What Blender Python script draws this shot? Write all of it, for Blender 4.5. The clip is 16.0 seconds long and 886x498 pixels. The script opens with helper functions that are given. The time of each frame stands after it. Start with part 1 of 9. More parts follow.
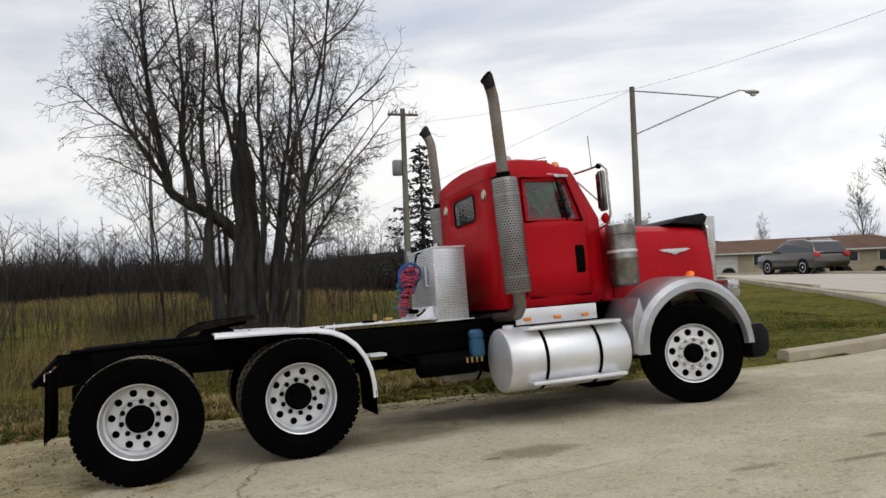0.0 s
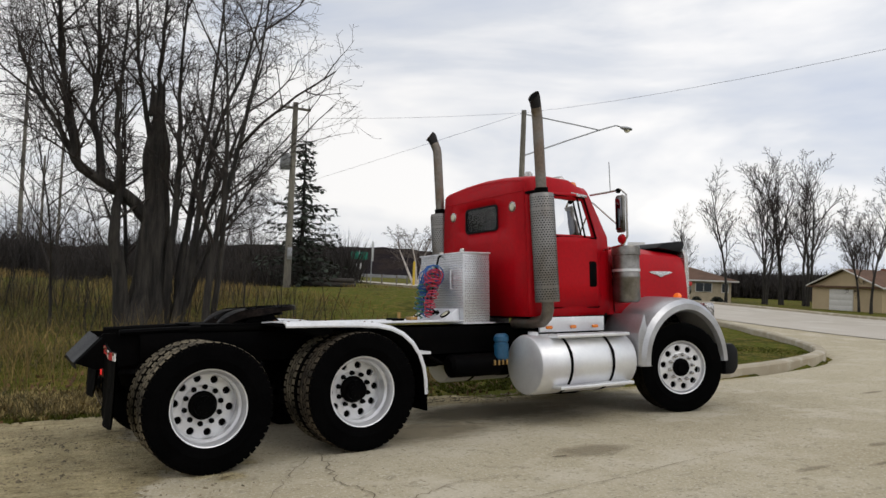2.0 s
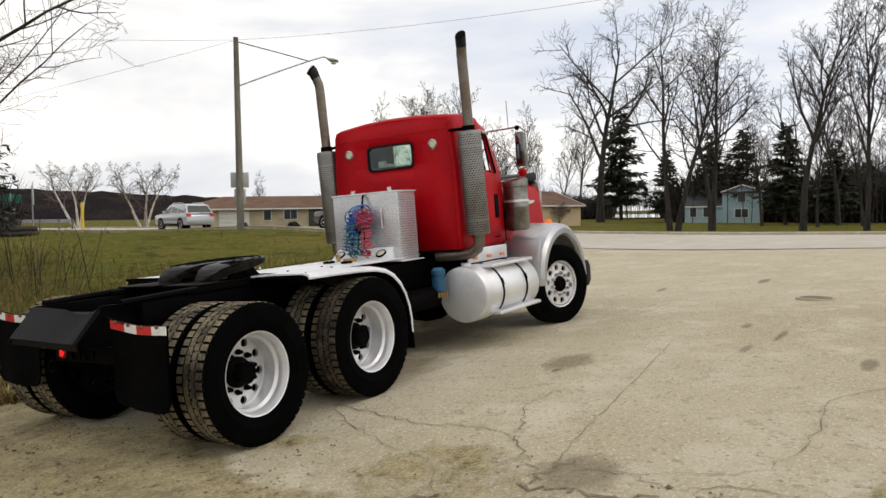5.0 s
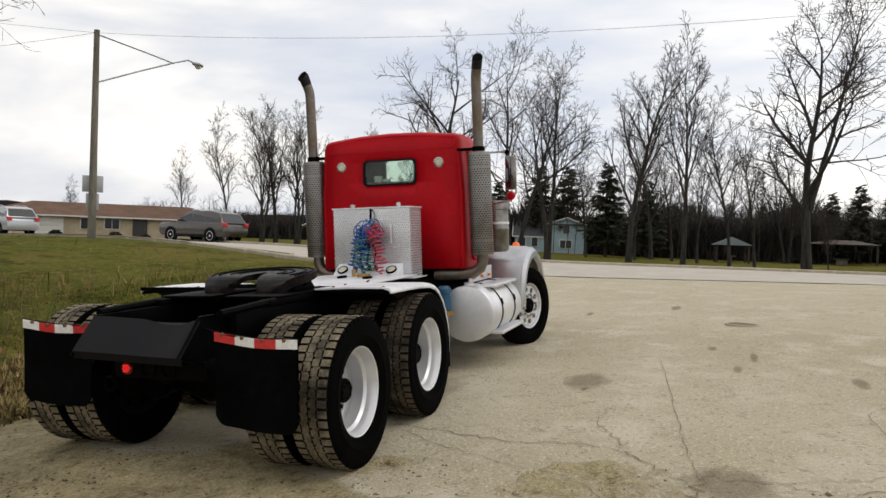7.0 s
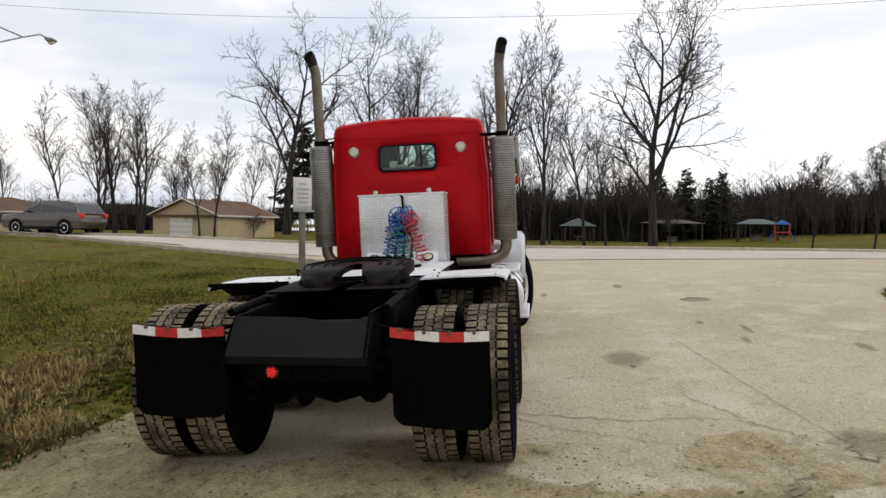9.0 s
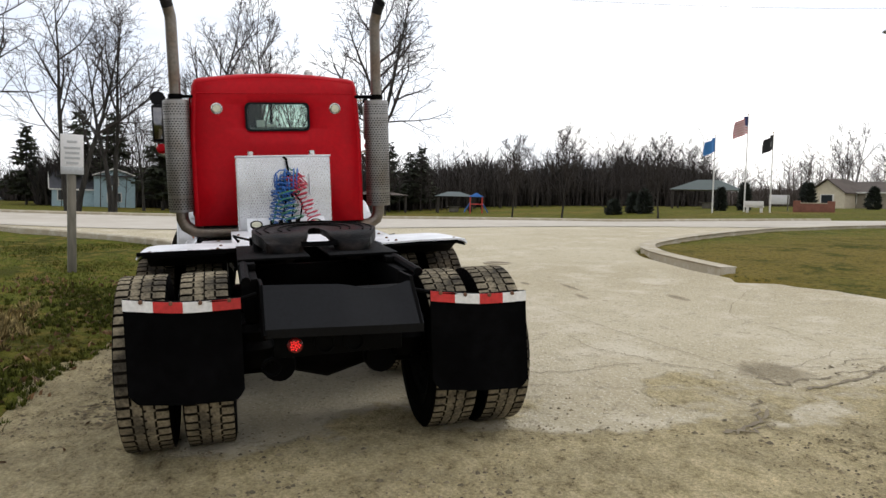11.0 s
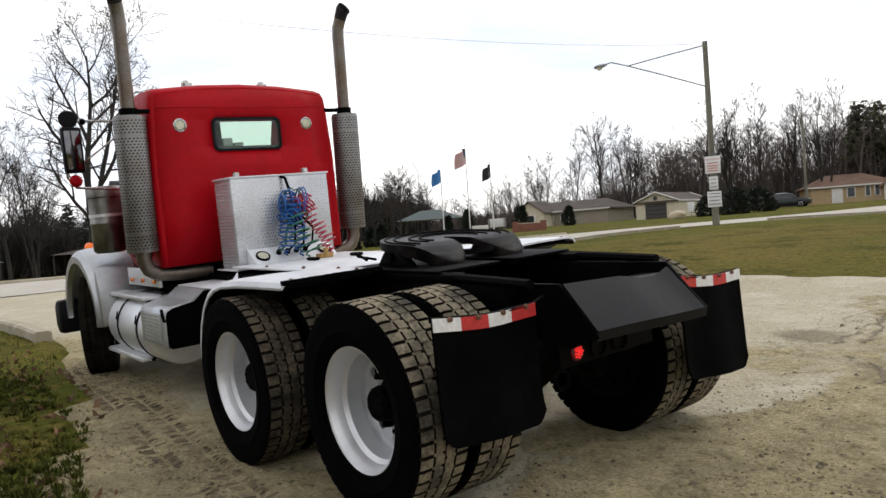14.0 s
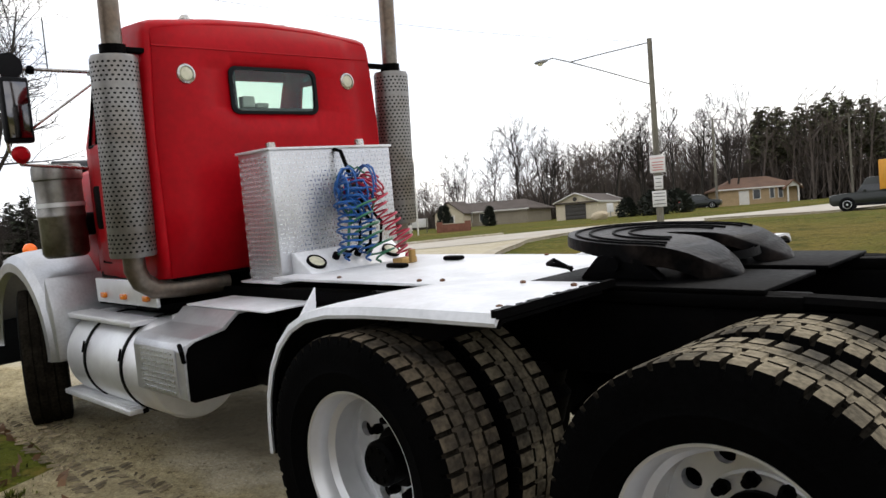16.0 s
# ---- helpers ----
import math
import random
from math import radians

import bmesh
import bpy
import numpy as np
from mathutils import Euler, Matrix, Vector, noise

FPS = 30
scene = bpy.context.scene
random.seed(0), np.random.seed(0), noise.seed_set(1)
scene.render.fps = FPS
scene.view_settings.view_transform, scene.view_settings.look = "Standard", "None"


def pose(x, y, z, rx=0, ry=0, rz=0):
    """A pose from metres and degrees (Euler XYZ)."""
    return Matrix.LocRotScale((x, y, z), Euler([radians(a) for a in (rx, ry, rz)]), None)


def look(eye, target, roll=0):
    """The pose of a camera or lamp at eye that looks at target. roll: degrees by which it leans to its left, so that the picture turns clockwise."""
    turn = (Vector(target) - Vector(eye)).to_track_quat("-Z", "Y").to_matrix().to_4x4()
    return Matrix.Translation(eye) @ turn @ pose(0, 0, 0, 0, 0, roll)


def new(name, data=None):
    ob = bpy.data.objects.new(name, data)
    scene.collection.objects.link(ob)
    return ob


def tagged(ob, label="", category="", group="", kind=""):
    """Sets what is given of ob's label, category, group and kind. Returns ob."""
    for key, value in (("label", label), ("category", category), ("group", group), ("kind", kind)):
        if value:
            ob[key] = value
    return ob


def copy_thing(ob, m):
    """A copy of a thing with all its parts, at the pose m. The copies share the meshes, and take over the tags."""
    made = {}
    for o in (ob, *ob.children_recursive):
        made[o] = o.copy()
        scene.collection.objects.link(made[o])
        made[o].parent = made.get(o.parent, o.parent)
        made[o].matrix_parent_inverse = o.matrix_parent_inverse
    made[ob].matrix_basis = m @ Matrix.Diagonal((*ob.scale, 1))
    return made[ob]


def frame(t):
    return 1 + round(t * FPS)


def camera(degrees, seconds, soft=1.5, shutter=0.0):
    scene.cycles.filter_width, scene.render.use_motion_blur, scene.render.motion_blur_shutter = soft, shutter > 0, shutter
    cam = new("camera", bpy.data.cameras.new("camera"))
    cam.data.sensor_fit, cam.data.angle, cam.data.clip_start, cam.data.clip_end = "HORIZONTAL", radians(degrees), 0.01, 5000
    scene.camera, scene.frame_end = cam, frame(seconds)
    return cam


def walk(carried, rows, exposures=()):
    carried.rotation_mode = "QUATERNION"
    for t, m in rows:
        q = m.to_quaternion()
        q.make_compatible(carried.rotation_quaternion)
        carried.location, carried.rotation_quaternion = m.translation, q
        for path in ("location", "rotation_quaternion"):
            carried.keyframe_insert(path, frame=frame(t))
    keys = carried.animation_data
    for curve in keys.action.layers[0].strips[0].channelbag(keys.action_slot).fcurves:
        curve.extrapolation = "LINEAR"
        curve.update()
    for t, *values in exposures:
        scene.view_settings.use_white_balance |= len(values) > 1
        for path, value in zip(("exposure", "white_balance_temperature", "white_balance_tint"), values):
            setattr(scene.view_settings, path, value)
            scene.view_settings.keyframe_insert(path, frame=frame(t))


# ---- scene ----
cam = camera(61.0, 16.0)
METRES, EYE, TILT, LEAN, TURN = 15.957, 1.19, 0.0, 0.0, -17.3
ROWS = [
    (0.0, 0.0, 0.0, 0.0, 0.35, 4.28, 4.69),
    (0.5, -0.0316, -0.0072, -0.0005, -0.84, 5.41, 2.04),
    (1.0, -0.0618, -0.0091, 0.0013, -3.26, 4.92, 2.38),
    (1.5, -0.0932, -0.004, 0.0032, -8.41, 3.21, 2.42),
    (2.0, -0.1257, -0.0035, 0.0046, -12.43, 4.01, 0.59),
    (2.5, -0.1561, 0.006, 0.0057, -15.95, 2.74, 0.88),
    (3.0, -0.1876, 0.0135, 0.0087, -18.43, 1.98, -0.16),
    (3.5, -0.2172, 0.0212, 0.0121, -23.93, -2.65, 1.57),
    (4.0, -0.244, 0.0342, 0.0134, -29.96, -2.96, 3.04),
    (6.5, -0.3579, 0.1313, 0.0205, -48.57, -1.76, 2.37),
    (7.0, -0.3788, 0.1558, 0.0206, -51.94, -1.4, 1.56),
    (7.5, -0.3978, 0.1818, 0.0214, -53.27, -2.73, 1.98),
    (8.0, -0.412, 0.21, 0.0246, -55.42, -2.98, 2.45),
    (8.5, -0.4295, 0.2347, 0.026, -60.99, -3.27, 2.54),
    (9.0, -0.4392, 0.2648, 0.0253, -64.06, -2.94, 2.59),
    (9.5, -0.4523, 0.2924, 0.0246, -68.02, -2.81, 1.25),
    (10.0, -0.4588, 0.3205, 0.0248, -74.69, -4.88, 1.64),
    (12.5, -0.4542, 0.4739, 0.0244, -100.7, -4.34, 3.06),
    (13.0, -0.4446, 0.5021, 0.0228, -104.42, -5.04, 5.33),
    (13.5, -0.436, 0.5282, 0.0215, -107.12, -4.0, 6.62),
    (14.0, -0.4159, 0.5508, 0.0181, -109.13, -4.06, 5.4),
    (14.5, -0.3884, 0.565, 0.0197, -111.74, -4.66, 4.42),
    (15.0, -0.3564, 0.5763, 0.0198, -115.98, -5.02, 4.55),
    (15.5, -0.3193, 0.5814, 0.0194, -118.77, -6.29, 5.72),
    (16.0, -0.2852, 0.5888, 0.0181, -116.08, -4.62, 5.04),
]
# The truck stands on a pad that slopes against the level land round it.
LEVEL = Vector((0.029, -0.055, 0.998)).rotation_difference(Vector((0, 0, 1))).to_matrix().to_4x4()
walk(cam, [(t, LEVEL @ pose(0.613, -7.66, EYE) @ pose(0, 0, 0, TILT, LEAN, TURN) @ pose(METRES * x, METRES * y, METRES * z, 90 + pitch, roll, yaw)) for t, x, y, z, yaw, pitch, roll in ROWS], ((0, -0.22, 6450, 10), (0.5, -0.22, 6450, 10), (1.5, -0.29, 6480, 10), (2.5, -0.29, 6500, 10), (3, -0.28, 6650, 10), (3.5, -0.17, 6850, 10), (4, -0.06, 6850, 10), (5, -0.05, 6840, 10), (6.5, -0.13, 6800, 10), (7, -0.16, 6750, 10), (7.5, 0.07, 6750, 10), (8, 0.0, 6700, 10), (8.5, -0.01, 6700, 10), (9, -0.09, 6650, 10), (9.5, -0.05, 6600, 10), (10, 0.27, 6450, 10), (11, 0.12, 6450, 10), (12.5, -0.13, 6450, 10), (13, -0.13, 6550, 10), (13.5, -0.42, 6450, 10), (14, 0.04, 6450, 10), (14.5, -0.1, 6480, 10), (15, -0.08, 6480, 10), (16, 0.24, 6480, 10)))

# ---- light ----
SUN_AZ, SUN_EL = radians(-75.0), radians(48.0)
world = bpy.data.worlds.new("overcast_sky")
scene.world = world
world.use_nodes = True
wn, wl = world.node_tree.nodes, world.node_tree.links
wn.clear()
sky = wn.new("ShaderNodeTexSky")
sky.sky_type = "NISHITA"
sky.sun_disc = False
sky.sun_elevation, sky.sun_rotation = SUN_EL, radians(90) - SUN_AZ
sky.air_density, sky.dust_density = 1.0, 2.0
coords = wn.new("ShaderNodeTexCoord")
flat = wn.new("ShaderNodeMapping")
flat.inputs["Scale"].default_value = (1.3, 1.0, 3.8)
flat.inputs["Rotation"].default_value = (0, 0, 0.6)
wl.new(coords.outputs["Generated"], flat.inputs["Vector"])
clouds = wn.new("ShaderNodeTexNoise")
clouds.inputs["Scale"].default_value, clouds.inputs["Detail"].default_value, clouds.inputs["Roughness"].default_value = 1.7, 6.0, 0.52
clouds.inputs["Distortion"].default_value = 0.35
wl.new(flat.outputs["Vector"], clouds.inputs["Vector"])
cover = wn.new("ShaderNodeValToRGB")
cover.color_ramp.elements[0].position, cover.color_ramp.elements[0].color = 0.29, (0.56, 0.63, 0.78, 1)
cover.color_ramp.elements[1].position, cover.color_ramp.elements[1].color = 0.58, (1.12, 1.10, 1.08, 1)
mid = cover.color_ramp.elements.new(0.45)
mid.color = (0.79, 0.82, 0.88, 1)
wl.new(clouds.outputs["Fac"], cover.inputs["Fac"])
blend = wn.new("ShaderNodeMixRGB")
blend.inputs["Fac"].default_value = 0.93
skyscale = wn.new("ShaderNodeMixRGB")
skyscale.blend_type = "MULTIPLY"
skyscale.inputs["Fac"].default_value = 1.0
skyscale.inputs["Color2"].default_value = (0.1, 0.1, 0.1, 1)
wl.new(sky.outputs["Color"], skyscale.inputs["Color1"])
wl.new(skyscale.outputs["Color"], blend.inputs["Color1"])
wl.new(cover.outputs["Color"], blend.inputs["Color2"])
# the cover is thinner, and so brighter, towards the sun's side
side_dot = wn.new("ShaderNodeVectorMath")
side_dot.operation = "DOT_PRODUCT"
side_dot.inputs[1].default_value = (0.72, -0.69, 0.0)
wl.new(coords.outputs["Generated"], side_dot.inputs[0])
thin = wn.new("ShaderNodeMapRange")
thin.inputs["From Min"].default_value, thin.inputs["From Max"].default_value = -1.0, 1.0
thin.inputs["To Min"].default_value, thin.inputs["To Max"].default_value = 0.86, 1.15
wl.new(side_dot.outputs["Value"], thin.inputs["Value"])
graded = wn.new("ShaderNodeMixRGB")
graded.blend_type = "MULTIPLY"
graded.inputs["Fac"].default_value = 1.0
wl.new(blend.outputs["Color"], graded.inputs["Color1"])
wl.new(thin.outputs["Result"], graded.inputs["Color2"])
back = wn.new("ShaderNodeBackground")
back.inputs["Strength"].default_value = 1.17
wl.new(graded.outputs["Color"], back.inputs["Color"])
wout = wn.new("ShaderNodeOutputWorld")
wl.new(back.outputs["Background"], wout.inputs["Surface"])

sun = new("sun", bpy.data.lights.new("sun", "SUN"))
sun.data.energy, sun.data.angle, sun.data.color = 0.6, radians(22), (1.0, 0.95, 0.88)
sun.matrix_world = look((math.cos(SUN_AZ) * 50, math.sin(SUN_AZ) * 50, math.tan(SUN_EL) * 50), (0, 0, 0))


# ---- materials ----
def mat(name, colour, rough=0.6, metal=0.0, vary=0.15, scale=3.0, fine=40.0, bump=0.1, second=None, edge=(0.42, 0.62), coat=0.0, island=0.0, piece=0.0, stretch=None, bump_dist=0.01):
    """Base colour varied at two scales, with fine relief; second: a stain or wear colour mixed in by the coarse noise."""
    m = bpy.data.materials.new(name)
    m.use_nodes = True
    n, l = m.node_tree.nodes, m.node_tree.links
    b = n["Principled BSDF"]
    b.inputs["Metallic"].default_value = metal
    b.inputs["Coat Weight"].default_value = coat
    b.inputs["Coat Roughness"].default_value = 0.08
    tc = n.new("ShaderNodeTexCoord")
    src = tc.outputs["Object"]
    if stretch:
        mp = n.new("ShaderNodeMapping")
        mp.inputs["Scale"].default_value = stretch
        l.new(src, mp.inputs["Vector"])
        src = mp.outputs["Vector"]
    big = n.new("ShaderNodeTexNoise")
    big.inputs["Scale"].default_value, big.inputs["Detail"].default_value = scale, 6.0
    small = n.new("ShaderNodeTexNoise")
    small.inputs["Scale"].default_value, small.inputs["Detail"].default_value = fine, 4.0
    l.new(src, big.inputs["Vector"])
    l.new(src, small.inputs["Vector"])
    ramp = n.new("ShaderNodeValToRGB")
    ramp.color_ramp.elements[0].position, ramp.color_ramp.elements[1].position = edge
    other = second or tuple(c * (1 - vary) for c in colour)
    ramp.color_ramp.elements[0].color, ramp.color_ramp.elements[1].color = (*colour, 1), (*other, 1)
    l.new(big.outputs["Fac"], ramp.inputs["Fac"])
    mix = n.new("ShaderNodeMixRGB")
    mix.blend_type = "MULTIPLY"
    mix.inputs["Fac"].default_value = 1.0
    tone = n.new("ShaderNodeMapRange")
    tone.inputs["From Min"].default_value, tone.inputs["From Max"].default_value = 0.3, 0.7
    tone.inputs["To Min"].default_value, tone.inputs["To Max"].default_value = 1 - vary, 1 + vary
    l.new(small.outputs["Fac"], tone.inputs["Value"])
    l.new(ramp.outputs["Color"], mix.inputs["Color1"])
    l.new(tone.outputs["Result"], mix.inputs["Color2"])
    out = mix.outputs["Color"]
    if island or piece:
        if island:
            rnd = n.new("ShaderNodeNewGeometry").outputs["Random Per Island"]
        else:
            rnd = n.new("ShaderNodeObjectInfo").outputs["Random"]
        k = island or piece
        spread = n.new("ShaderNodeMapRange")
        spread.inputs["To Min"].default_value, spread.inputs["To Max"].default_value = 1 - k, 1 + k
        l.new(rnd, spread.inputs["Value"])
        m2 = n.new("ShaderNodeMixRGB")
        m2.blend_type = "MULTIPLY"
        m2.inputs["Fac"].default_value = 1.0
        l.new(out, m2.inputs["Color1"])
        l.new(spread.outputs["Result"], m2.inputs["Color2"])
        out = m2.outputs["Color"]
    l.new(out, b.inputs["Base Color"])
    rr = n.new("ShaderNodeMapRange")
    rr.inputs["To Min"].default_value, rr.inputs["To Max"].default_value = max(0.03, rough - 0.12), min(1.0, rough + 0.12)
    l.new(small.outputs["Fac"], rr.inputs["Value"])
    l.new(rr.outputs["Result"], b.inputs["Roughness"])
    if bump:
        bp = n.new("ShaderNodeBump")
        bp.inputs["Strength"].default_value, bp.inputs["Distance"].default_value = bump, bump_dist
        l.new(small.outputs["Fac"], bp.inputs["Height"])
        l.new(bp.outputs["Normal"], b.inputs["Normal"])
    return m


def glass_mat(name, tint, rough=0.03):
    m = bpy.data.materials.new(name)
    m.use_nodes = True
    n, l = m.node_tree.nodes, m.node_tree.links
    n.remove(n["Principled BSDF"])
    thin, gloss, mix, fres = n.new("ShaderNodeBsdfTransparent"), n.new("ShaderNodeBsdfGlossy"), n.new("ShaderNodeMixShader"), n.new("ShaderNodeFresnel")
    thin.inputs["Color"].default_value = (*tint, 1)
    gloss.inputs["Roughness"].default_value = rough
    fres.inputs["IOR"].default_value = 1.4
    l.new(fres.outputs[0], mix.inputs[0])
    l.new(thin.outputs[0], mix.inputs[1])
    l.new(gloss.outputs[0], mix.inputs[2])
    l.new(mix.outputs[0], n["Material Output"].inputs["Surface"])
    return m


def glow_mat(name, colour, strength):
    m = mat(name, colour, 0.3, vary=0.05)
    b = m.node_tree.nodes["Principled BSDF"]
    b.inputs["Emission Color"].default_value = (*colour, 1)
    b.inputs["Emission Strength"].default_value = strength
    return m


RED = mat("red_paint", (0.42, 0.002, 0.008), 0.45, vary=0.10, scale=1.5, fine=25, bump=0.02)
BLACK = mat("black_frame_paint", (0.001, 0.001, 0.0012), 0.55, vary=0.4, scale=4, fine=60, bump=0.15, second=(0.002, 0.0018, 0.0017))
SATIN = mat("satin_black_paint", (0.0045, 0.005, 0.0065), 0.5, vary=0.3, scale=3, fine=50, bump=0.05)
RUBBER = mat("tyre_rubber", (0.0018, 0.0018, 0.0019), 0.75, vary=0.35, scale=5, fine=70, bump=0.2)
TREAD = mat("dusty_tread_rubber", (0.215, 0.182, 0.126), 0.9, vary=0.4, scale=5, fine=60, bump=0.5, second=(0.05, 0.044, 0.034), edge=(0.40, 0.64))
# darker tread colour for the tyres under the half fenders
TREAD_DARK = mat("dark_tread_rubber", (0.105, 0.084, 0.058), 0.9, vary=0.4, scale=7, fine=50, bump=0.4, second=(0.03, 0.026, 0.021), edge=(0.4, 0.62))
# darker colour for the gaps between tread blocks and the steer tread
GROOVE = mat("dark_groove_rubber", (0.016, 0.0135, 0.010), 0.95, vary=0.5, scale=9, fine=50, bump=0.2)
FLAP = mat("mud_flap_rubber", (0.002, 0.002, 0.0022), 0.7, vary=0.5, scale=3, fine=14, bump=0.25, bump_dist=0.02)
ALU = mat("brushed_aluminium", (0.78, 0.79, 0.80), 0.44, metal=0.65, vary=0.03, scale=3, fine=30, bump=0.01, second=(0.68, 0.68, 0.70))
SILVER = mat("silver_fender_paint", (0.50, 0.51, 0.53), 0.36, metal=0.75, vary=0.08, scale=3, fine=60, bump=0.03, second=(0.40, 0.40, 0.41))
WHITE = mat("white_silver_deck_paint", (0.76, 0.77, 0.80), 0.45, metal=0.1, vary=0.06, scale=4, fine=40, bump=0.05, second=(0.64, 0.65, 0.67))
DIAMOND = mat("diamond_plate_aluminium", (0.60, 0.61, 0.63), 0.34, metal=0.7, vary=0.08, scale=5, fine=40, bump=0.04, second=(0.52, 0.52, 0.54))
LUG = mat("raised_diamond_aluminium", (0.86, 0.87, 0.88), 0.22, metal=0.85, vary=0.05, bump=0)
CHROME = mat("weathered_chrome", (0.48, 0.47, 0.46), 0.25, metal=0.95, vary=0.12, scale=6, fine=50, bump=0.03, second=(0.42, 0.38, 0.34))
STEEL = mat("dull_exhaust_steel", (0.19, 0.168, 0.145), 0.42, metal=0.8, vary=0.2, scale=5, fine=40, bump=0.06, second=(0.17, 0.13, 0.1))
SHIELD = mat("perforated_shield_steel", (0.24, 0.232, 0.22), 0.42, metal=0.8, vary=0.15, scale=5, fine=40, bump=0.06, second=(0.19, 0.17, 0.15))
DARKCHROME = mat("tarnished_dark_chrome", (0.27, 0.26, 0.245), 0.36, metal=0.9, vary=0.2, scale=5, fine=40, bump=0.03, second=(0.14, 0.13, 0.11))
SOOT = mat("soot", (0.012, 0.011, 0.011), 0.9, vary=0.3)
# near-black colour standing in for shade inside openings and between dual wheels
HOLE_SHADE = mat("painted_hole_shade", (0.01, 0.01, 0.01), 0.9, vary=0.2)
GREASE = mat("greasy_fifth_wheel_steel", (0.0022, 0.0022, 0.0024), 0.36, metal=0.0, vary=0.4, scale=8, fine=50, bump=0.2, second=(0.014, 0.0105, 0.009))
GLASS = glass_mat("cab_glass", (0.82, 0.89, 0.85))
DOORGLASS = glass_mat("tinted_door_glass", (0.80, 0.90, 0.86))
AMBER = mat("amber_lens", (0.75, 0.20, 0.01), 0.25, vary=0.1, coat=0.5)
AMBER_ON = glow_mat("lit_amber_lens", (0.9, 0.18, 0.02), 0.35)
RED_ON = glow_mat("lit_red_lens", (1.0, 0.03, 0.03), 0.7)
LAMPRED = mat("dark_red_lens", (0.16, 0.006, 0.006), 0.3, vary=0.1)
REDLENS = mat("red_reflective_tape", (0.55, 0.03, 0.03), 0.35, vary=0.15)
WHITETAPE = mat("white_reflective_tape", (0.78, 0.77, 0.75), 0.35, vary=0.12)
CREAM = mat("cream_lamp_lens", (0.62, 0.60, 0.45), 0.3, vary=0.1)
BLUE = mat("blue_hose", (0.01, 0.09, 0.32), 0.35, vary=0.15)
BLUETANK = mat("blue_filter_paint", (0.012, 0.085, 0.17), 0.4, vary=0.15)
REDHOSE = mat("red_hose", (0.42, 0.02, 0.05), 0.35, vary=0.15)
GREEN = mat("green_hose", (0.02, 0.14, 0.07), 0.35, vary=0.15)
# tint lowered to stand in for dark surroundings reflected in the glass
MIRROR = mat("reflection_darkened_mirror", (0.16, 0.16, 0.17), 0.05, metal=1.0, vary=0.03, bump=0)
DARKCLOTH = mat("dark_seat_cloth", (0.025, 0.026, 0.028), 0.9, vary=0.2)
GREYCLOTH = mat("grey_interior", (0.16, 0.16, 0.16), 0.9, vary=0.2)
PAPER = mat("white_paper", (0.75, 0.75, 0.74), 0.8, vary=0.05)
RUST = mat("rusty_steel", (0.16, 0.075, 0.04), 0.85, vary=0.3, scale=8)
BRASS = mat("brass_fitting", (0.45, 0.28, 0.1), 0.4, metal=0.8)

for dull, amount in ((BLACK, 0.03), (RUBBER, 0.02), (FLAP, 0.03), (TREAD, 0.1), (TREAD_DARK, 0.1), (SATIN, 0.14), (GREASE, 0.04), (GROOVE, 0.02), (RED, 0.14), (HOLE_SHADE, 0.0)):
    dull.node_tree.nodes["Principled BSDF"].inputs["Specular IOR Level"].default_value = amount

BARK = mat("grey_bark", (0.038, 0.033, 0.027), 0.95, vary=0.45, scale=7, fine=22, bump=1.0, second=(0.012, 0.010, 0.0085), stretch=(1, 1, 0.12), bump_dist=0.05)
TWIG = mat("twig_bark", (0.034, 0.026, 0.021), 0.95, vary=0.25, scale=2, fine=9, bump=0)
# paler than FARTWIG: distance haze is mixed into this bark colour
HAZETWIG = mat("hazed_grey_brown_twigs", (0.115, 0.093, 0.080), 0.95, vary=0.25, scale=0.4, fine=3, bump=0)
FARTWIG = mat("distant_branches", (0.040, 0.031, 0.027), 0.95, vary=0.25, scale=0.4, fine=3, bump=0)
BIRCH = mat("pale_birch_bark", (0.62, 0.56, 0.51), 0.9, vary=0.3, scale=3, fine=15, bump=0.1)
NEEDLE = mat("spruce_needles", (0.026, 0.036, 0.022), 0.9, vary=0.4, scale=1.5, fine=12, bump=0, island=0.4)
PINE = mat("pine_needles", (0.040, 0.048, 0.024), 0.9, vary=0.4, scale=0.8, fine=5, bump=0, island=0.4)
PINEGREEN = mat("green_pine_needles", (0.115, 0.12, 0.06), 0.9, vary=0.4, scale=0.8, fine=5, bump=0, island=0.4)
DRYLEAF = mat("dry_hanging_leaves", (0.16, 0.085, 0.04), 0.9, vary=0.3, scale=2, fine=10, bump=0, island=0.4)
WEED = mat("dry_weed_stalks", (0.12, 0.09, 0.034), 0.95, vary=0.3, scale=0.8, fine=6, bump=0, island=0.55, second=(0.07, 0.062, 0.02))
STRAW = mat("golden_field_grass", (0.20, 0.135, 0.045), 0.95, vary=0.3, scale=0.25, fine=4, bump=0, island=0.4, second=(0.11, 0.095, 0.022), edge=(0.45, 0.62))
TUFT = mat("dead_grass_tufts", (0.27, 0.21, 0.09), 0.95, vary=0.3, scale=3.0, fine=9, bump=0, island=0.6, second=(0.12, 0.085, 0.033), edge=(0.45, 0.62))
CLOD = mat("loose_earth", (0.20, 0.16, 0.095), 0.95, vary=0.3, scale=2, fine=20, bump=0, island=0.5)
BLADE = mat("grass_blades", (0.062, 0.070, 0.012), 0.9, vary=0.3, scale=0.35, fine=3, bump=0, island=0.6, second=(0.13, 0.105, 0.026), edge=(0.52, 0.64))
for dull in (TUFT, BLADE):
    dull.node_tree.nodes["Principled BSDF"].inputs["Specular IOR Level"].default_value = 0.1
